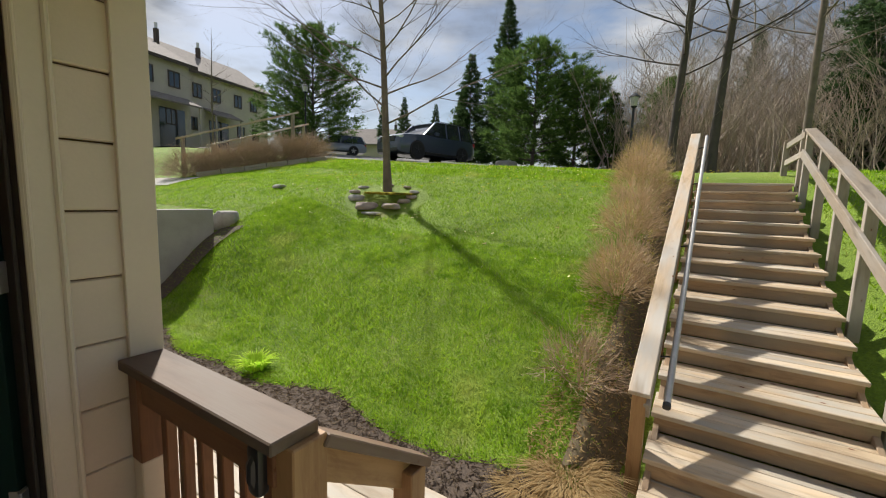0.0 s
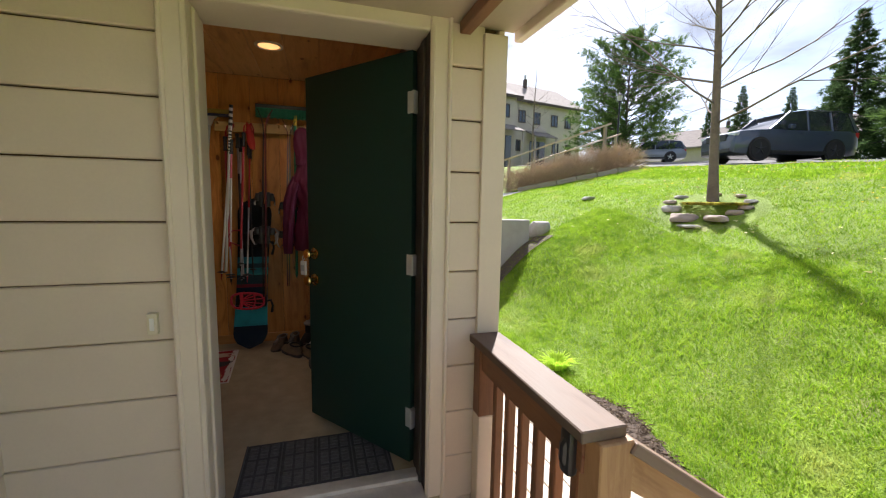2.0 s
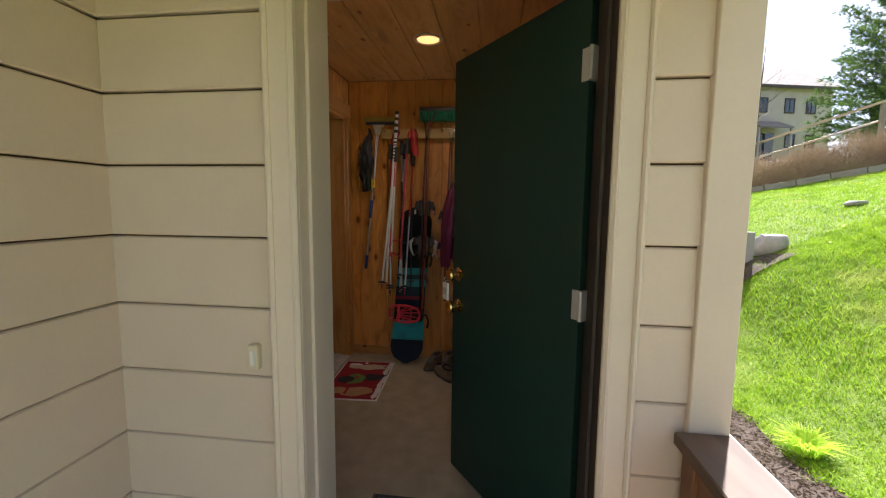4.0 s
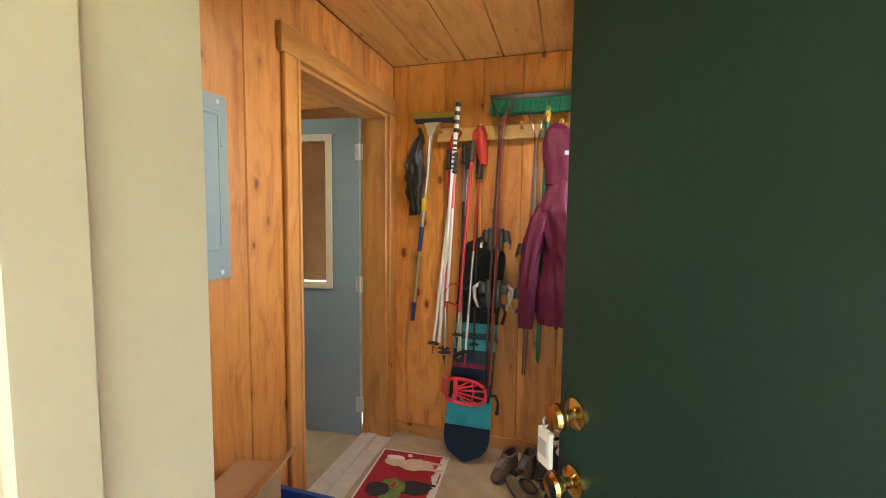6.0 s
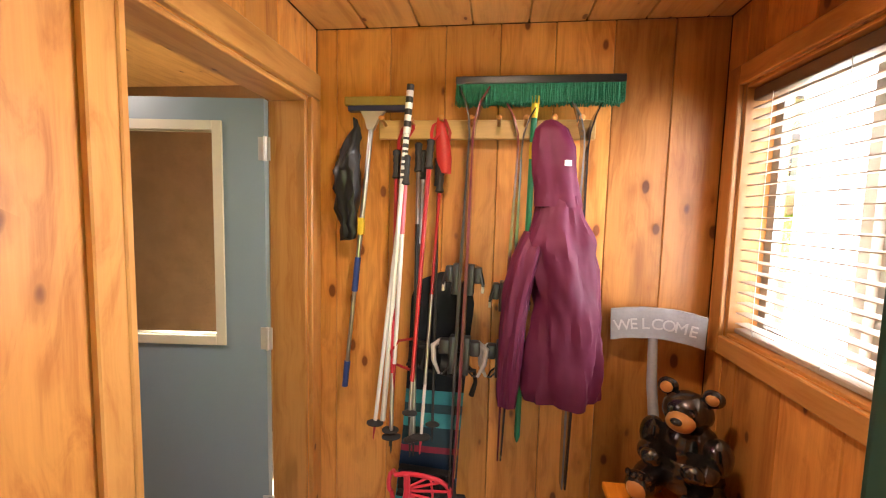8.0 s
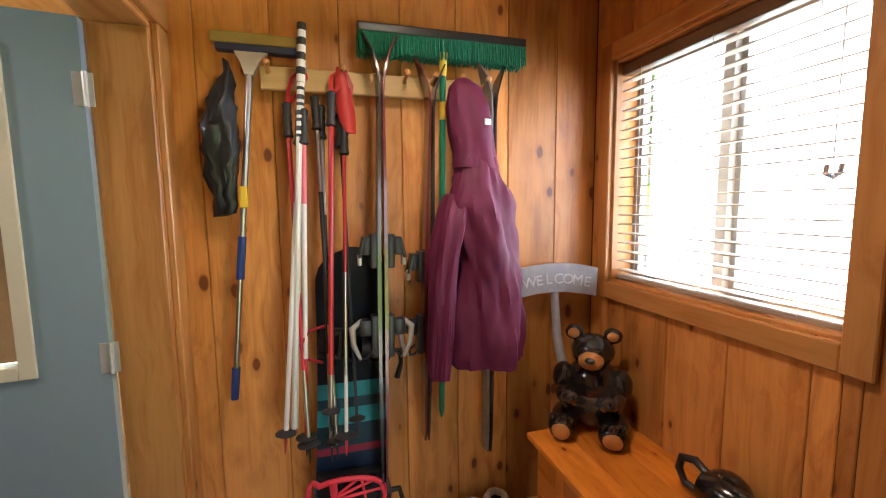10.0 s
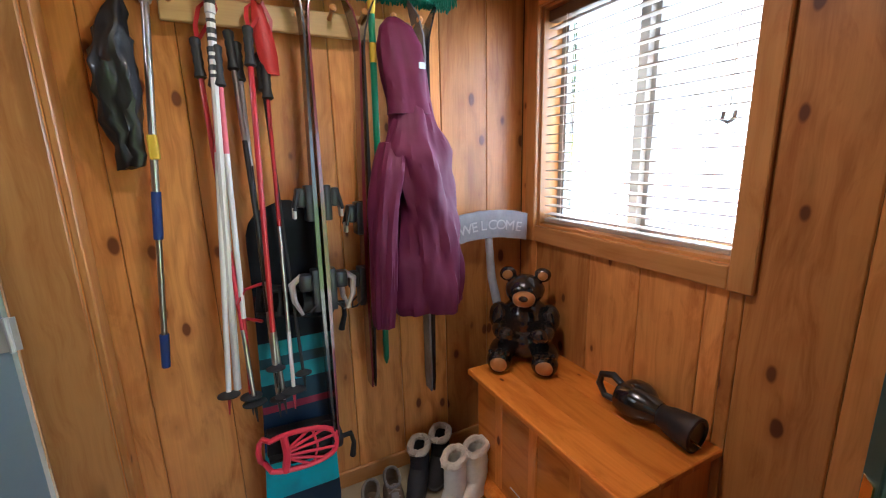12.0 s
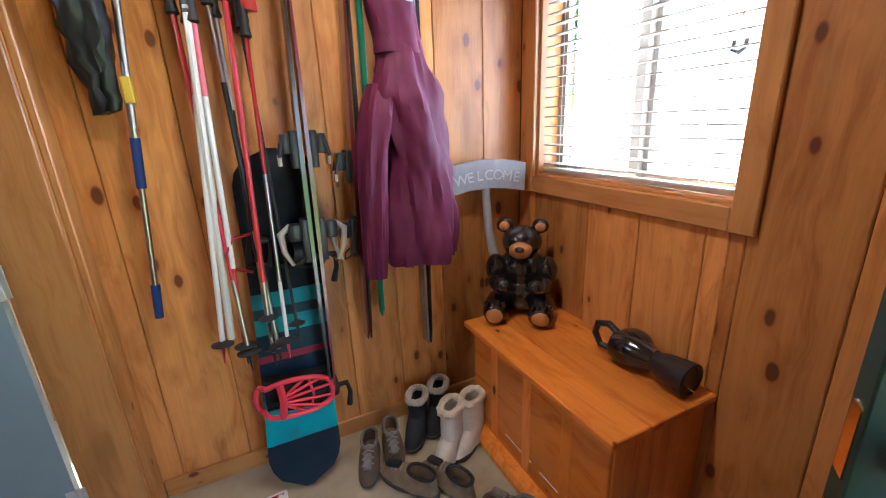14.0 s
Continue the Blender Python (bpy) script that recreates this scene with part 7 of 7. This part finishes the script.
b = np.column_stack([xy, on_ground(xy) + 0.03])
v, f = slivers(b, b + r.normal(size=b.shape) * np.array([0.035, 0.035, 0.012]), np.full(len(b), 0.006), r)
tagged(new("leaf_scraps", np_mesh("leaf_scraps", v, f, M_STRAW)), "pale dry leaf scraps under the shrubs", "leaves", kind="stuff")


def tuft(name, place, count, length, spread_, width, mat, label, category, flat=0.0):
    q = np.random.RandomState(int(abs(place[0]) * 100))
    z = ground_z(*place)
    a, rad = q.uniform(0, 6.283, count), np.sqrt(q.rand(count))
    b = np.column_stack([np.cos(a) * rad * spread_ * 0.6, np.sin(a) * rad * spread_ * 0.6, np.zeros(count)])
    out = np.column_stack([np.cos(a), np.sin(a), np.zeros(count)]) * (0.25 + rad[:, None]) + q.normal(size=(count, 3)) * [0.3, 0.3, 0]
    ln = length * q.uniform(0.6, 1.1, count)[:, None]
    mid = b + (out * 0.35 + [0, 0, 0.8 - flat]) * ln * 0.6
    end = mid + (out * 0.75 + [0, 0, 0.15 - flat * 0.6]) * ln * 0.5
    side = np.cross(out, [0, 0, 1.0])
    side /= np.linalg.norm(side, axis=1, keepdims=True) + 1e-9
    verts = np.stack([b - side * width, b + side * width, mid + side * width, mid - side * width, end], 1).reshape(-1, 3)
    verts[:, 2] = np.maximum(verts[:, 2], 0.003)
    tri = (np.arange(count)[:, None, None] * 5 + np.array([[0, 1, 2], [0, 2, 3], [3, 2, 4]])[None]).reshape(-1, 3)
    ob = new(name, np_mesh(name, verts, tri, mat))
    ob.location = (*place, z + 0.01)
    return tagged(ob, label, category)


n = 260
xy = np.column_stack([r.uniform(-8.5, -1.3, n), r.uniform(4.5, 11.5, n)])
b = np.column_stack([xy, on_ground(xy) + 0.06])
v, f = slivers(b, b + r.normal(size=b.shape) * np.array([0.03, 0.03, 0.01]), np.full(n, 0.016), r)
tagged(new("dandelions", np_mesh("dandelions", v, f, plain("pale_yellow_petals", (0.72, 0.66, 0.30), 0.8))), "pale yellow dandelion heads dotted over the lawn", "flowers", kind="stuff")
tuft("daylily", (-3.95, 2.47), 240, 0.24, 0.16, 0.006, M_SPROUT, "bright lime-green daylily clump in the mulch", "plant")
tuft("straw_clump", (-0.72, 2.62), 1500, 0.36, 0.30, 0.0028, M_STRAW, "flattened dead straw-coloured grass clump by the stairs", "dead grass", 0.62)
tuft("straw_clump", (-0.95, 2.42), 700, 0.26, 0.22, 0.0028, M_STRAW, "flattened dead straw-coloured grass clump in the mulch", "dead grass", 0.66)

# ---- outdoors: stones, wall, lamps, paths ----
M_ROCK = plain("pinkish_fieldstone", (0.34, 0.27, 0.23), 0.9, vary=0.25, scale=5, bump=0.8, bscale=24)
M_ROCKG = plain("grey_fieldstone", (0.36, 0.34, 0.31), 0.9, vary=0.25, scale=5, bump=0.8, bscale=24)
g = random.Random(9)


def stone(place, size, seed, label, mat, sink=0.35):
    bm = bmesh.new()
    bmesh.ops.create_icosphere(bm, subdivisions=3, radius=1)
    for v in bm.verts:
        v.co *= 1 + 0.35 * noise.noise(v.co * 1.1 + Vector((seed, 0, 0))) + 0.08 * noise.noise(v.co * 4 + Vector((0, seed, 0)))
        v.co = Vector((v.co.x * size[0], v.co.y * size[1], max(-0.5, min(0.62, v.co.z)) * size[2]))
    bm.transform(pose(0, 0, 0, 0, 0, seed * 47))
    ob = part("stone", bm, mat, smooth=True)
    ob.location = (*place, ground_z(*place) + size[2] * (0.5 - sink))
    return tagged(ob, label, "stone", "stone ring round the tree" if math.hypot(place[0] + 5.65, place[1] - 6.55) < 1.2 else "")


for i, (u, v, size, pink) in enumerate(((-0.84, 0.55, (0.19, 0.15, 0.17), 0), (-0.58, 0.98, (0.32, 0.2, 0.2), 1), (0.0, 1.0, (0.36, 0.2, 0.15), 1), (-0.46, 1.3, (0.22, 0.13, 0.07), 0), (0.36, 0.78, (0.17, 0.13, 0.13), 1), (0.55, 0.55, (0.15, 0.13, 0.10), 1),
                                        (0.66, 0.2, (0.15, 0.12, 0.09), 0), (-0.9, 0.1, (0.14, 0.12, 0.09), 1), (-0.7, -0.3, (0.14, 0.11, 0.08), 0), (0.5, -0.25, (0.14, 0.11, 0.08), 1), (0.0, -0.5, (0.15, 0.11, 0.08), 1))):
    stone((-5.88 + 0.60 * u + 0.56 * v, 6.90 + 0.53 * u - 0.64 * v), (size[0] * 0.85, size[1] * 0.85, size[2] * 0.62), i + 1, "pinkish flat fieldstone in the ring round the tree" if pink else "grey fieldstone in the ring round the tree", M_ROCK if pink else M_ROCKG)
stone((-8.3, 5.98), (0.24, 0.14, 0.07), 22, "flat grey stone sunk in the lawn", M_ROCKG)
stone((-7.5, 4.25), (0.2, 0.22, 0.3), 23, "pale stone at the end of the concrete wall", M_ROCKG)
stone((-8.6, 19.0), (0.55, 0.4, 0.4), 24, "grey boulder at the edge of the parking lot", M_ROCKG)
tuft("groundcover", (-5.72, 6.70), 1900, 0.17, 0.8, 0.010, M_BUD, "yellow-green groundcover inside the stone ring", "plant", 0.3)
wallc = bmesh.new()
box(wallc, -7.62, -7.40, 1.2, 3.96, -0.7, 1.0, 0.012)
tagged(part("concrete_wall", wallc, M_CONCRETE), "low grey concrete retaining wall", "retaining wall")
conifer((-9.2, 3.4), 1.5, 1.2, 61, "spruce", "small clipped dark evergreen behind the wall")

M_ASPHALT = plain("parking_asphalt", (0.115, 0.11, 0.105), 0.9, vary=0.12, scale=2, bump=0.3, bscale=50)
bm = bmesh.new()
rows = []
for i in range(41):
    x = -34 + 31 * i / 40
    lo = 13.0 + max(0, -x - 8) * 0.12 - max(0, -x - 16) * 0.1
    rows.append([bm.verts.new((x, lo + (9.0 + max(0, -x - 12) * 0.5) * j / 10, ground_z(x, lo + (9.0 + max(0, -x - 12) * 0.5) * j / 10) + 0.05)) for j in range(11)])
for a, b in zip(rows, rows[1:]):
    for j in range(10):
        bm.faces.new((a[j], b[j], b[j + 1], a[j + 1]))
tagged(part("road", bm, M_ASPHALT), "grey asphalt parking lot above the lawn", "parking lot", kind="structure")
M_PATH = plain("pale_concrete_path", (0.42, 0.40, 0.37), 0.9, vary=0.1)
bed("pavement", -15.4, -12.9, lambda x: 5.6 + (x + 14) * 0.1, lambda x: 6.6 + (x + 14) * 0.1, M_PATH, "pale concrete path end by the hedge", 0.03, 12, 6)
for dy in (0.0, 1.5):
    hr = thing("path_railing", (-15, 8.2 + dy, 2.0), "weathered wooden handrail rising beside the hedge", "handrail")
    p0, p1 = Vector((-14.9 - dy * 0.6, 6.9 + dy, 2.95)), Vector((-13.5 - dy * 1.2, 10.6 + dy * 1.3, 4.35))
    stick("top_rail", p0, p1, 0.14, 0.06, M_NEWRAIL, hr)
    for u in (0.05, 0.95):
        p = p0 + (p1 - p0) * u
        stick("post", (p.x, p.y, ground_z(p.x, p.y) - 0.1), (p.x, p.y, p.z - 0.03), 0.1, 0.1, M_GREYRAIL, hr, (0, 1, 0))
tim = thing("timber_edging", (-12.6, 8.2, 1.9), "dark weathered timber edging below the hedge", "edging")
for i in range(6):
    u0, u1 = i / 6, (i + 0.97) / 6
    a = Vector((-13.3 + 1.7 * u0, 6.7 + 3.6 * u0, 0))
    b = Vector((-13.3 + 1.7 * u1, 6.7 + 3.6 * u1, 0))
    a.z, b.z = ground_z(a.x, a.y) + 0.08, ground_z(b.x, b.y) + 0.08
    stick("timber", a, b, 0.16, 0.16, M_GREYRAIL, tim)


def lamp_post(place, height, label):
    t = thing("street_lamp", (*place, ground_z(*place)), label, "street lamp")
    x, y, z = *place, ground_z(*place)
    part("post", rod(bmesh.new(), (x, y, z), (x, y, z + height - 0.55), 0.055, 0.045, 12), M_BLACK, t, smooth=True)
    bm = bmesh.new()
    lathe(bm, (x, y, z + height - 0.55), [(0.05, 0), (0.10, 0.04), (0.12, 0.08)], 6)
    part("collar", bm, M_BLACK, t)
    bm = bmesh.new()
    lathe(bm, (x, y, z + height - 0.16), [(0.22, 0), (0.20, 0.03), (0.08, 0.13), (0.03, 0.16), (0.0, 0.2)], 6)
    part("cap", bm, M_BLACK, t)
    bm = bmesh.new()
    lathe(bm, (x, y, z + height - 0.47), [(0.115, 0), (0.165, 0.31)], 6)
    part("lantern_glass", bm, plain("frosted_lantern", (0.45, 0.44, 0.42), 0.3), t, "frosted lantern panes")
    return t


lamp_post((-2.72, 17.0), 3.05, "black lantern street lamp behind the shrubs")
lamp_post((-21.5, 17.5), 4.2, "black lantern street lamp by the path")


# ---- parked cars ----
def car(label, place, turn, n, w, h, hood, paint, lift=0.05):
    """A car along its own x, its nose at -x."""
    t = thing("car", (*place, ground_z(*place) + lift), label, "car", turn=turn)
    hw = w / 2
    M_P = plain(label.split()[0] + "_car_paint", paint, 0.3, 0.2, vary=0.05, coat=0.8)
    belt = h * 0.60
    st = [(-0.5, 0.32, hood - 0.30, 0.74), (-0.485, 0.24, hood - 0.12, 0.88), (-0.44, 0.20, hood - 0.03, 0.97), (-0.30, 0.20, hood + 0.02, 1.0), (-0.20, 0.20, hood + 0.06, 1.0), (-0.05, 0.20, belt, 1.0), (0.25, 0.20, belt + 0.02, 1.0), (0.42, 0.22, belt + 0.03, 0.98), (0.48, 0.26, belt, 0.93), (0.5, 0.36, belt - 0.15, 0.86)]
    bm = bmesh.new()
    loft(bm, [[(x * n, s * hw * q * k, z) for s, k, z in ((-1, 0.94, z0), (-1, 1.0, z0 + 0.22), (-1, 1.0, (z0 + z1) / 2 + 0.1), (-1, 0.93, z1 - 0.02), (-1, 0.80, z1 + 0.015), (1, 0.80, z1 + 0.015), (1, 0.93, z1 - 0.02), (1, 1.0, (z0 + z1) / 2 + 0.1), (1, 1.0, z0 + 0.22), (1, 0.94, z0))] for x, z0, z1, q in st])
    bmesh.ops.recalc_face_normals(bm, faces=bm.faces[:])
    body = part("body", bm, M_P, t, smooth=True, local=True)
    gst = [(-0.23, belt - 0.05, belt - 0.02, 0.90), (-0.05, belt - 0.03, h - 0.07, 0.80), (0.05, belt - 0.03, h - 0.01, 0.78), (0.30, belt - 0.03, h - 0.01, 0.78), (0.42, belt - 0.03, h - 0.05, 0.78), (0.485, belt - 0.02, belt + 0.12, 0.84)]
    bm = bmesh.new()
    loft(bm, [[(x * n, -hw * 0.92, z0), (x * n, -hw * q * 0.98, z1), (x * n, hw * q * 0.98, z1), (x * n, hw * 0.92, z0)] for x, z0, z1, q in gst])
    bmesh.ops.recalc_face_normals(bm, faces=bm.faces[:])
    part("glasshouse", bm, M_CARGLASS, t, "dark reflective windows", True, local=True)
    bm = bmesh.new()
    loft(bm, [[(x * n, -hw * q * 0.97, z), (x * n, -hw * q * 0.80, z + 0.025), (x * n, hw * q * 0.80, z + 0.025), (x * n, hw * q * 0.97, z)] for x, z, q in ((-0.055, h - 0.075, 0.80), (0.05, h - 0.005, 0.78), (0.30, h - 0.005, 0.78), (0.43, h - 0.05, 0.78))])
    bmesh.ops.recalc_face_normals(bm, faces=bm.faces[:])
    part("roof_panel", bm, M_P, t, smooth=True, local=True)
    for s in (-1, 1):
        for x0, x1 in ((-0.055, -0.225), (0.08, 0.08), (0.26, 0.27), (0.42, 0.475)):
            bm = rod(bmesh.new(), (x0 * n, s * hw * 0.775, h - 0.05), (x1 * n, s * hw * 0.905, belt - 0.01), 0.035, 0.04, 6)
            part("pillar", bm, M_P, t, local=True)
        part("roof_rail", rod(bmesh.new(), (0.0, s * hw * 0.70, h + 0.035), (0.38 * n, s * hw * 0.70, h + 0.03), 0.018, seg=6), M_BLACK, t, local=True)
        bm = box(bmesh.new(), -0.115 * n, -0.075 * n, s * hw * 1.08 - 0.09, s * hw * 1.08 + 0.05, belt + 0.02, belt + 0.16, 0.03)
        part("mirror", bm, M_P, t, local=True)
        bm = box(bmesh.new(), -0.49 * n, -0.445 * n, s * hw * 0.68 - 0.20, s * hw * 0.68 + 0.20, hood - 0.22, hood - 0.11, 0.02)
        part("headlight", bm, M_LENS, t, "clear headlight", local=True)
        part("tail_light", box(bmesh.new(), 0.465 * n, 0.494 * n, s * hw * 0.80 - 0.1, s * hw * 0.80 + 0.1, belt - 0.22, belt - 0.02, 0.02), M_RED, t, "red tail light", local=True)
        for x in (0.0, 0.21):
            part("door_handle", box(bmesh.new(), x * n, x * n + 0.2, s * hw * 1.0 - 0.012, s * hw * 1.0 + 0.022, belt - 0.14, belt - 0.11, 0.008), M_P, t, local=True)
        part("sill_cladding", box(bmesh.new(), -0.22 * n, 0.22 * n, s * hw * 0.99 - 0.05, s * hw * 0.99 + 0.025, 0.22, 0.34, 0.02), M_BLACK, t, local=True)
        for x in (-0.31, 0.285):
            rr = 0.37 if h > 1.6 else 0.34
            arch = bmesh.new()
            lathe(arch, (x * n, s * (hw - 0.13), rr), [(rr + 0.055, 0), (rr + 0.055, 0.14)], 24, (0, s, 0))
            part("wheel_arch", arch, M_BLACK, t, local=True)
            bm = bmesh.new()
            lathe(bm, (x * n, s * (hw - 0.20), rr), [(rr * 0.66, 0), (rr * 0.96, 0.0), (rr, 0.03), (rr, 0.19), (rr * 0.95, 0.225), (rr * 0.66, 0.225)], 26, (0, s, 0))
            bmesh.ops.recalc_face_normals(bm, faces=bm.faces[:])
            wh = part("wheel", bm, M_TYRE, t, "black rubber tyre", True, local=True)
            bm = bmesh.new()
            lathe(bm, (x * n, s * (hw - 0.02), rr), [(rr * 0.66, 0), (rr * 0.66, 0.025), (rr * 0.60, 0.03), (rr * 0.58, 0.0)], 24, (0, s, 0))
            for k in range(5):
                a = 1.2566 * k + 0.3
                rod(bm, (x * n, s * (hw + 0.005), rr), (x * n + math.cos(a) * rr * 0.62, s * (hw + 0.005), rr + math.sin(a) * rr * 0.62), 0.045, 0.03, 6)
            part("rim", bm, M_RIM if h > 1.6 else M_STEEL, wh, "five-spoke rim", local=True)
    part("grille", box(bmesh.new(), -0.505 * n, -0.48 * n, -hw * 0.52, hw * 0.52, hood - 0.36, hood - 0.13, 0.02), M_BLACK, t, "black grille", local=True)
    part("lower_bumper", box(bmesh.new(), -0.503 * n, -0.47 * n, -hw * 0.72, hw * 0.72, 0.26, 0.42, 0.03), M_BLACK, t, local=True)
    part("number_plate", box(bmesh.new(), -0.510 * n, -0.505 * n, -0.16, 0.16, 0.50, 0.62), M_WHITE, t, "pale number plate", local=True)
    return t


M_CARGLASS = plain("dark_car_glass", (0.025, 0.03, 0.036), 0.06, vary=0.05, coat=1.0)
M_LENS = plain("headlight_lens", (0.55, 0.58, 0.60), 0.1, vary=0.05, coat=1.0)
M_TYRE = plain("tyre_rubber", (0.02, 0.02, 0.021), 0.85)
M_RIM = plain("black_alloy", (0.03, 0.03, 0.033), 0.3, 0.6)
car("blue-grey sport utility vehicle parked at the lawn's top edge", (-11.7, 16.7), 78, 4.9, 1.95, 1.80, 1.05, (0.045, 0.062, 0.10))
car("silver-grey estate car parked at the far side of the lot", (-25.6, 23.7), 52, 4.8, 1.88, 1.50, 0.92, (0.26, 0.29, 0.33), 0.06)


# ---- houses ----
M_CLAP = plain("grey_beige_clapboard", (0.52, 0.46, 0.40), 0.8, vary=0.08, scale=1.2, bump=0.3, bscale=12)
M_SHINGLE = plain("grey_brown_shingle", (0.24, 0.21, 0.19), 0.95, vary=0.2, scale=3, bump=0.5, bscale=14)
M_DARKTRIM = plain("dark_brown_fascia", (0.075, 0.055, 0.045), 0.7)
M_PANE = plain("dark_window_pane", (0.03, 0.036, 0.042), 0.08, vary=0.1, coat=1.0)


def house(label, place, turn, blocks, windows, chimneys=(), awnings=()):
    """Blocks: (x0, x1, depth0, depth1, foot, eave, rise). The front looks to -y; windows sit on it."""
    t = thing("house", place, label, "house", turn=turn)
    for x0, x1, d0, d1, z0, z1, rise in blocks:
        part("wall", box(bmesh.new(), x0, x1, d0, d1, z0, z1), M_CLAP, t, local=True)
        bm = bmesh.new()
        mid = (d0 + d1) / 2
        prof = [(d0 - 0.5, z1 - 0.12), (mid, z1 + rise), (d1 + 0.5, z1 - 0.12), (d1 + 0.5, z1 + 0.08), (mid, z1 + rise + 0.22), (d0 - 0.5, z1 + 0.08)]
        loft(bm, [[(x, y, z) for y, z in prof] for x in (x0 - 0.4, x1 + 0.4)])
        bmesh.ops.recalc_face_normals(bm, faces=bm.faces[:])
        part("roof", bm, M_SHINGLE, t, "grey-brown shingle roof", local=True)
        bm = bmesh.new()
        for x in (x0 + 0.001, x1 - 0.001):
            loft(bm, [[(x - 0.05, d0, z1), (x - 0.05, mid, z1 + rise - 0.02), (x - 0.05, d1, z1)], [(x + 0.05, d0, z1), (x + 0.05, mid, z1 + rise - 0.02), (x + 0.05, d1, z1)]])
        bmesh.ops.recalc_face_normals(bm, faces=bm.faces[:])
        part("gable", bm, M_CLAP, t, local=True)
        part("fascia", box(bmesh.new(), x0 - 0.42, x1 + 0.42, d0 - 0.54, d0 - 0.48, z1 - 0.16, z1 + 0.10), M_DARKTRIM, t, local=True)
    for x, d, z, ww, hh in windows:
        bm = bmesh.new()
        for b in ((x - ww / 2 - 0.08, x - ww / 2, z, z + hh), (x + ww / 2, x + ww / 2 + 0.08, z, z + hh), (x - ww / 2 - 0.08, x + ww / 2 + 0.08, z - 0.1, z), (x - ww / 2 - 0.08, x + ww / 2 + 0.08, z + hh, z + hh + 0.1), (x - 0.03, x + 0.03, z, z + hh)):
            box(bm, b[0], b[1], d - 0.07, d - 0.002, b[2], b[3])
        wf = part("window", bm, M_DARKTRIM, t, "dark window frame", local=True)
        part("pane", box(bmesh.new(), x - ww / 2, x + ww / 2, d - 0.04, d - 0.004, z, z + hh), M_PANE, wf, local=True)
    for x, y, z0, z1 in chimneys:
        c = part("chimney", box(bmesh.new(), x - 0.17, x + 0.17, y - 0.17, y + 0.17, z0, z1, 0.02), M_DARKTRIM, t, local=True)
        part("flue", rod(bmesh.new(), (x, y, z1), (x, y, z1 + 0.5), 0.14, seg=10), M_STEEL, c, local=True)
    for x0, x1, d, z in awnings:
        bm = bmesh.new()
        loft(bm, [[(x, d, z + 0.7), (x, d - 1.6, z), (x, d - 1.6, z + 0.14), (x, d, z + 0.86)] for x in (x0, x1)])
        bmesh.ops.recalc_face_normals(bm, faces=bm.faces[:])
        part("porch_roof", bm, M_SHINGLE, t, local=True)
        for x in (x0 + 0.1, x1 - 0.1):
            part("porch_post", box(bmesh.new(), x - 0.07, x + 0.07, d - 1.5, d - 1.36, 0, z + 0.05), M_CLAP, t, local=True)
        part("porch_opening", box(bmesh.new(), x1 - 2.6, x1 - 0.4, d - 0.05, d - 0.003, 0.3, z - 0.2), M_PANE, t, "dark porch doorway", local=True)
    return t


TH = math.degrees(math.atan2(0.975, -0.22))
house("grey-beige two-storey townhouse row with chimneys", (-40.7, 19.6, 4.3), TH, [(-1, 10.5, 0, 9, -3, 7.7, 3.0), (-15, -1.2, -2.5, 6.5, -3, 7.2, 2.4)],
      [(1.6, 0, 5.6, 0.8, 1.1), (3.7, 0, 5.6, 0.8, 1.1), (6.3, 0, 5.6, 0.8, 1.1), (8.4, 0, 5.6, 0.8, 1.1), (1.0, 0, 2.6, 0.8, 1.0), (6.6, 0, 2.6, 0.8, 1.0), (8.6, 0, 2.6, 0.8, 1.0),
       (-2.6, -2.5, 5.3, 0.85, 1.1), (-4.8, -2.5, 5.3, 0.8, 1.1), (-8.0, -2.5, 5.3, 0.8, 1.1), (-10.4, -2.5, 5.3, 0.8, 1.1), (-3.0, -2.5, 2.3, 0.8, 1.1), (-5.2, -2.5, 2.3, 0.8, 1.1), (-8.2, -2.5, 2.3, 0.8, 1.1)],
      [(0.6, 3.6, 9.0, 11.6), (4.9, 3.6, 9.0, 11.3)], [(-13.5, -1.4, -2.5, 3.7), (2.2, 5.4, 0, 3.9)])
house("low grey-brown townhouse beyond the parking lot", (-37, 50, 4.4), 205, [(-9, 9, 0, 8, -1, 3.4, 2.4)], [(-6, 0, 1.2, 1.0, 1.1), (-3, 0, 1.2, 1.0, 1.1), (1, 0, 1.2, 1.0, 1.1), (5, 0, 1.2, 1.0, 1.1)], [(2, 4, 4.5, 6.6)], [(-1.5, 0.5, 0, 2.0)])
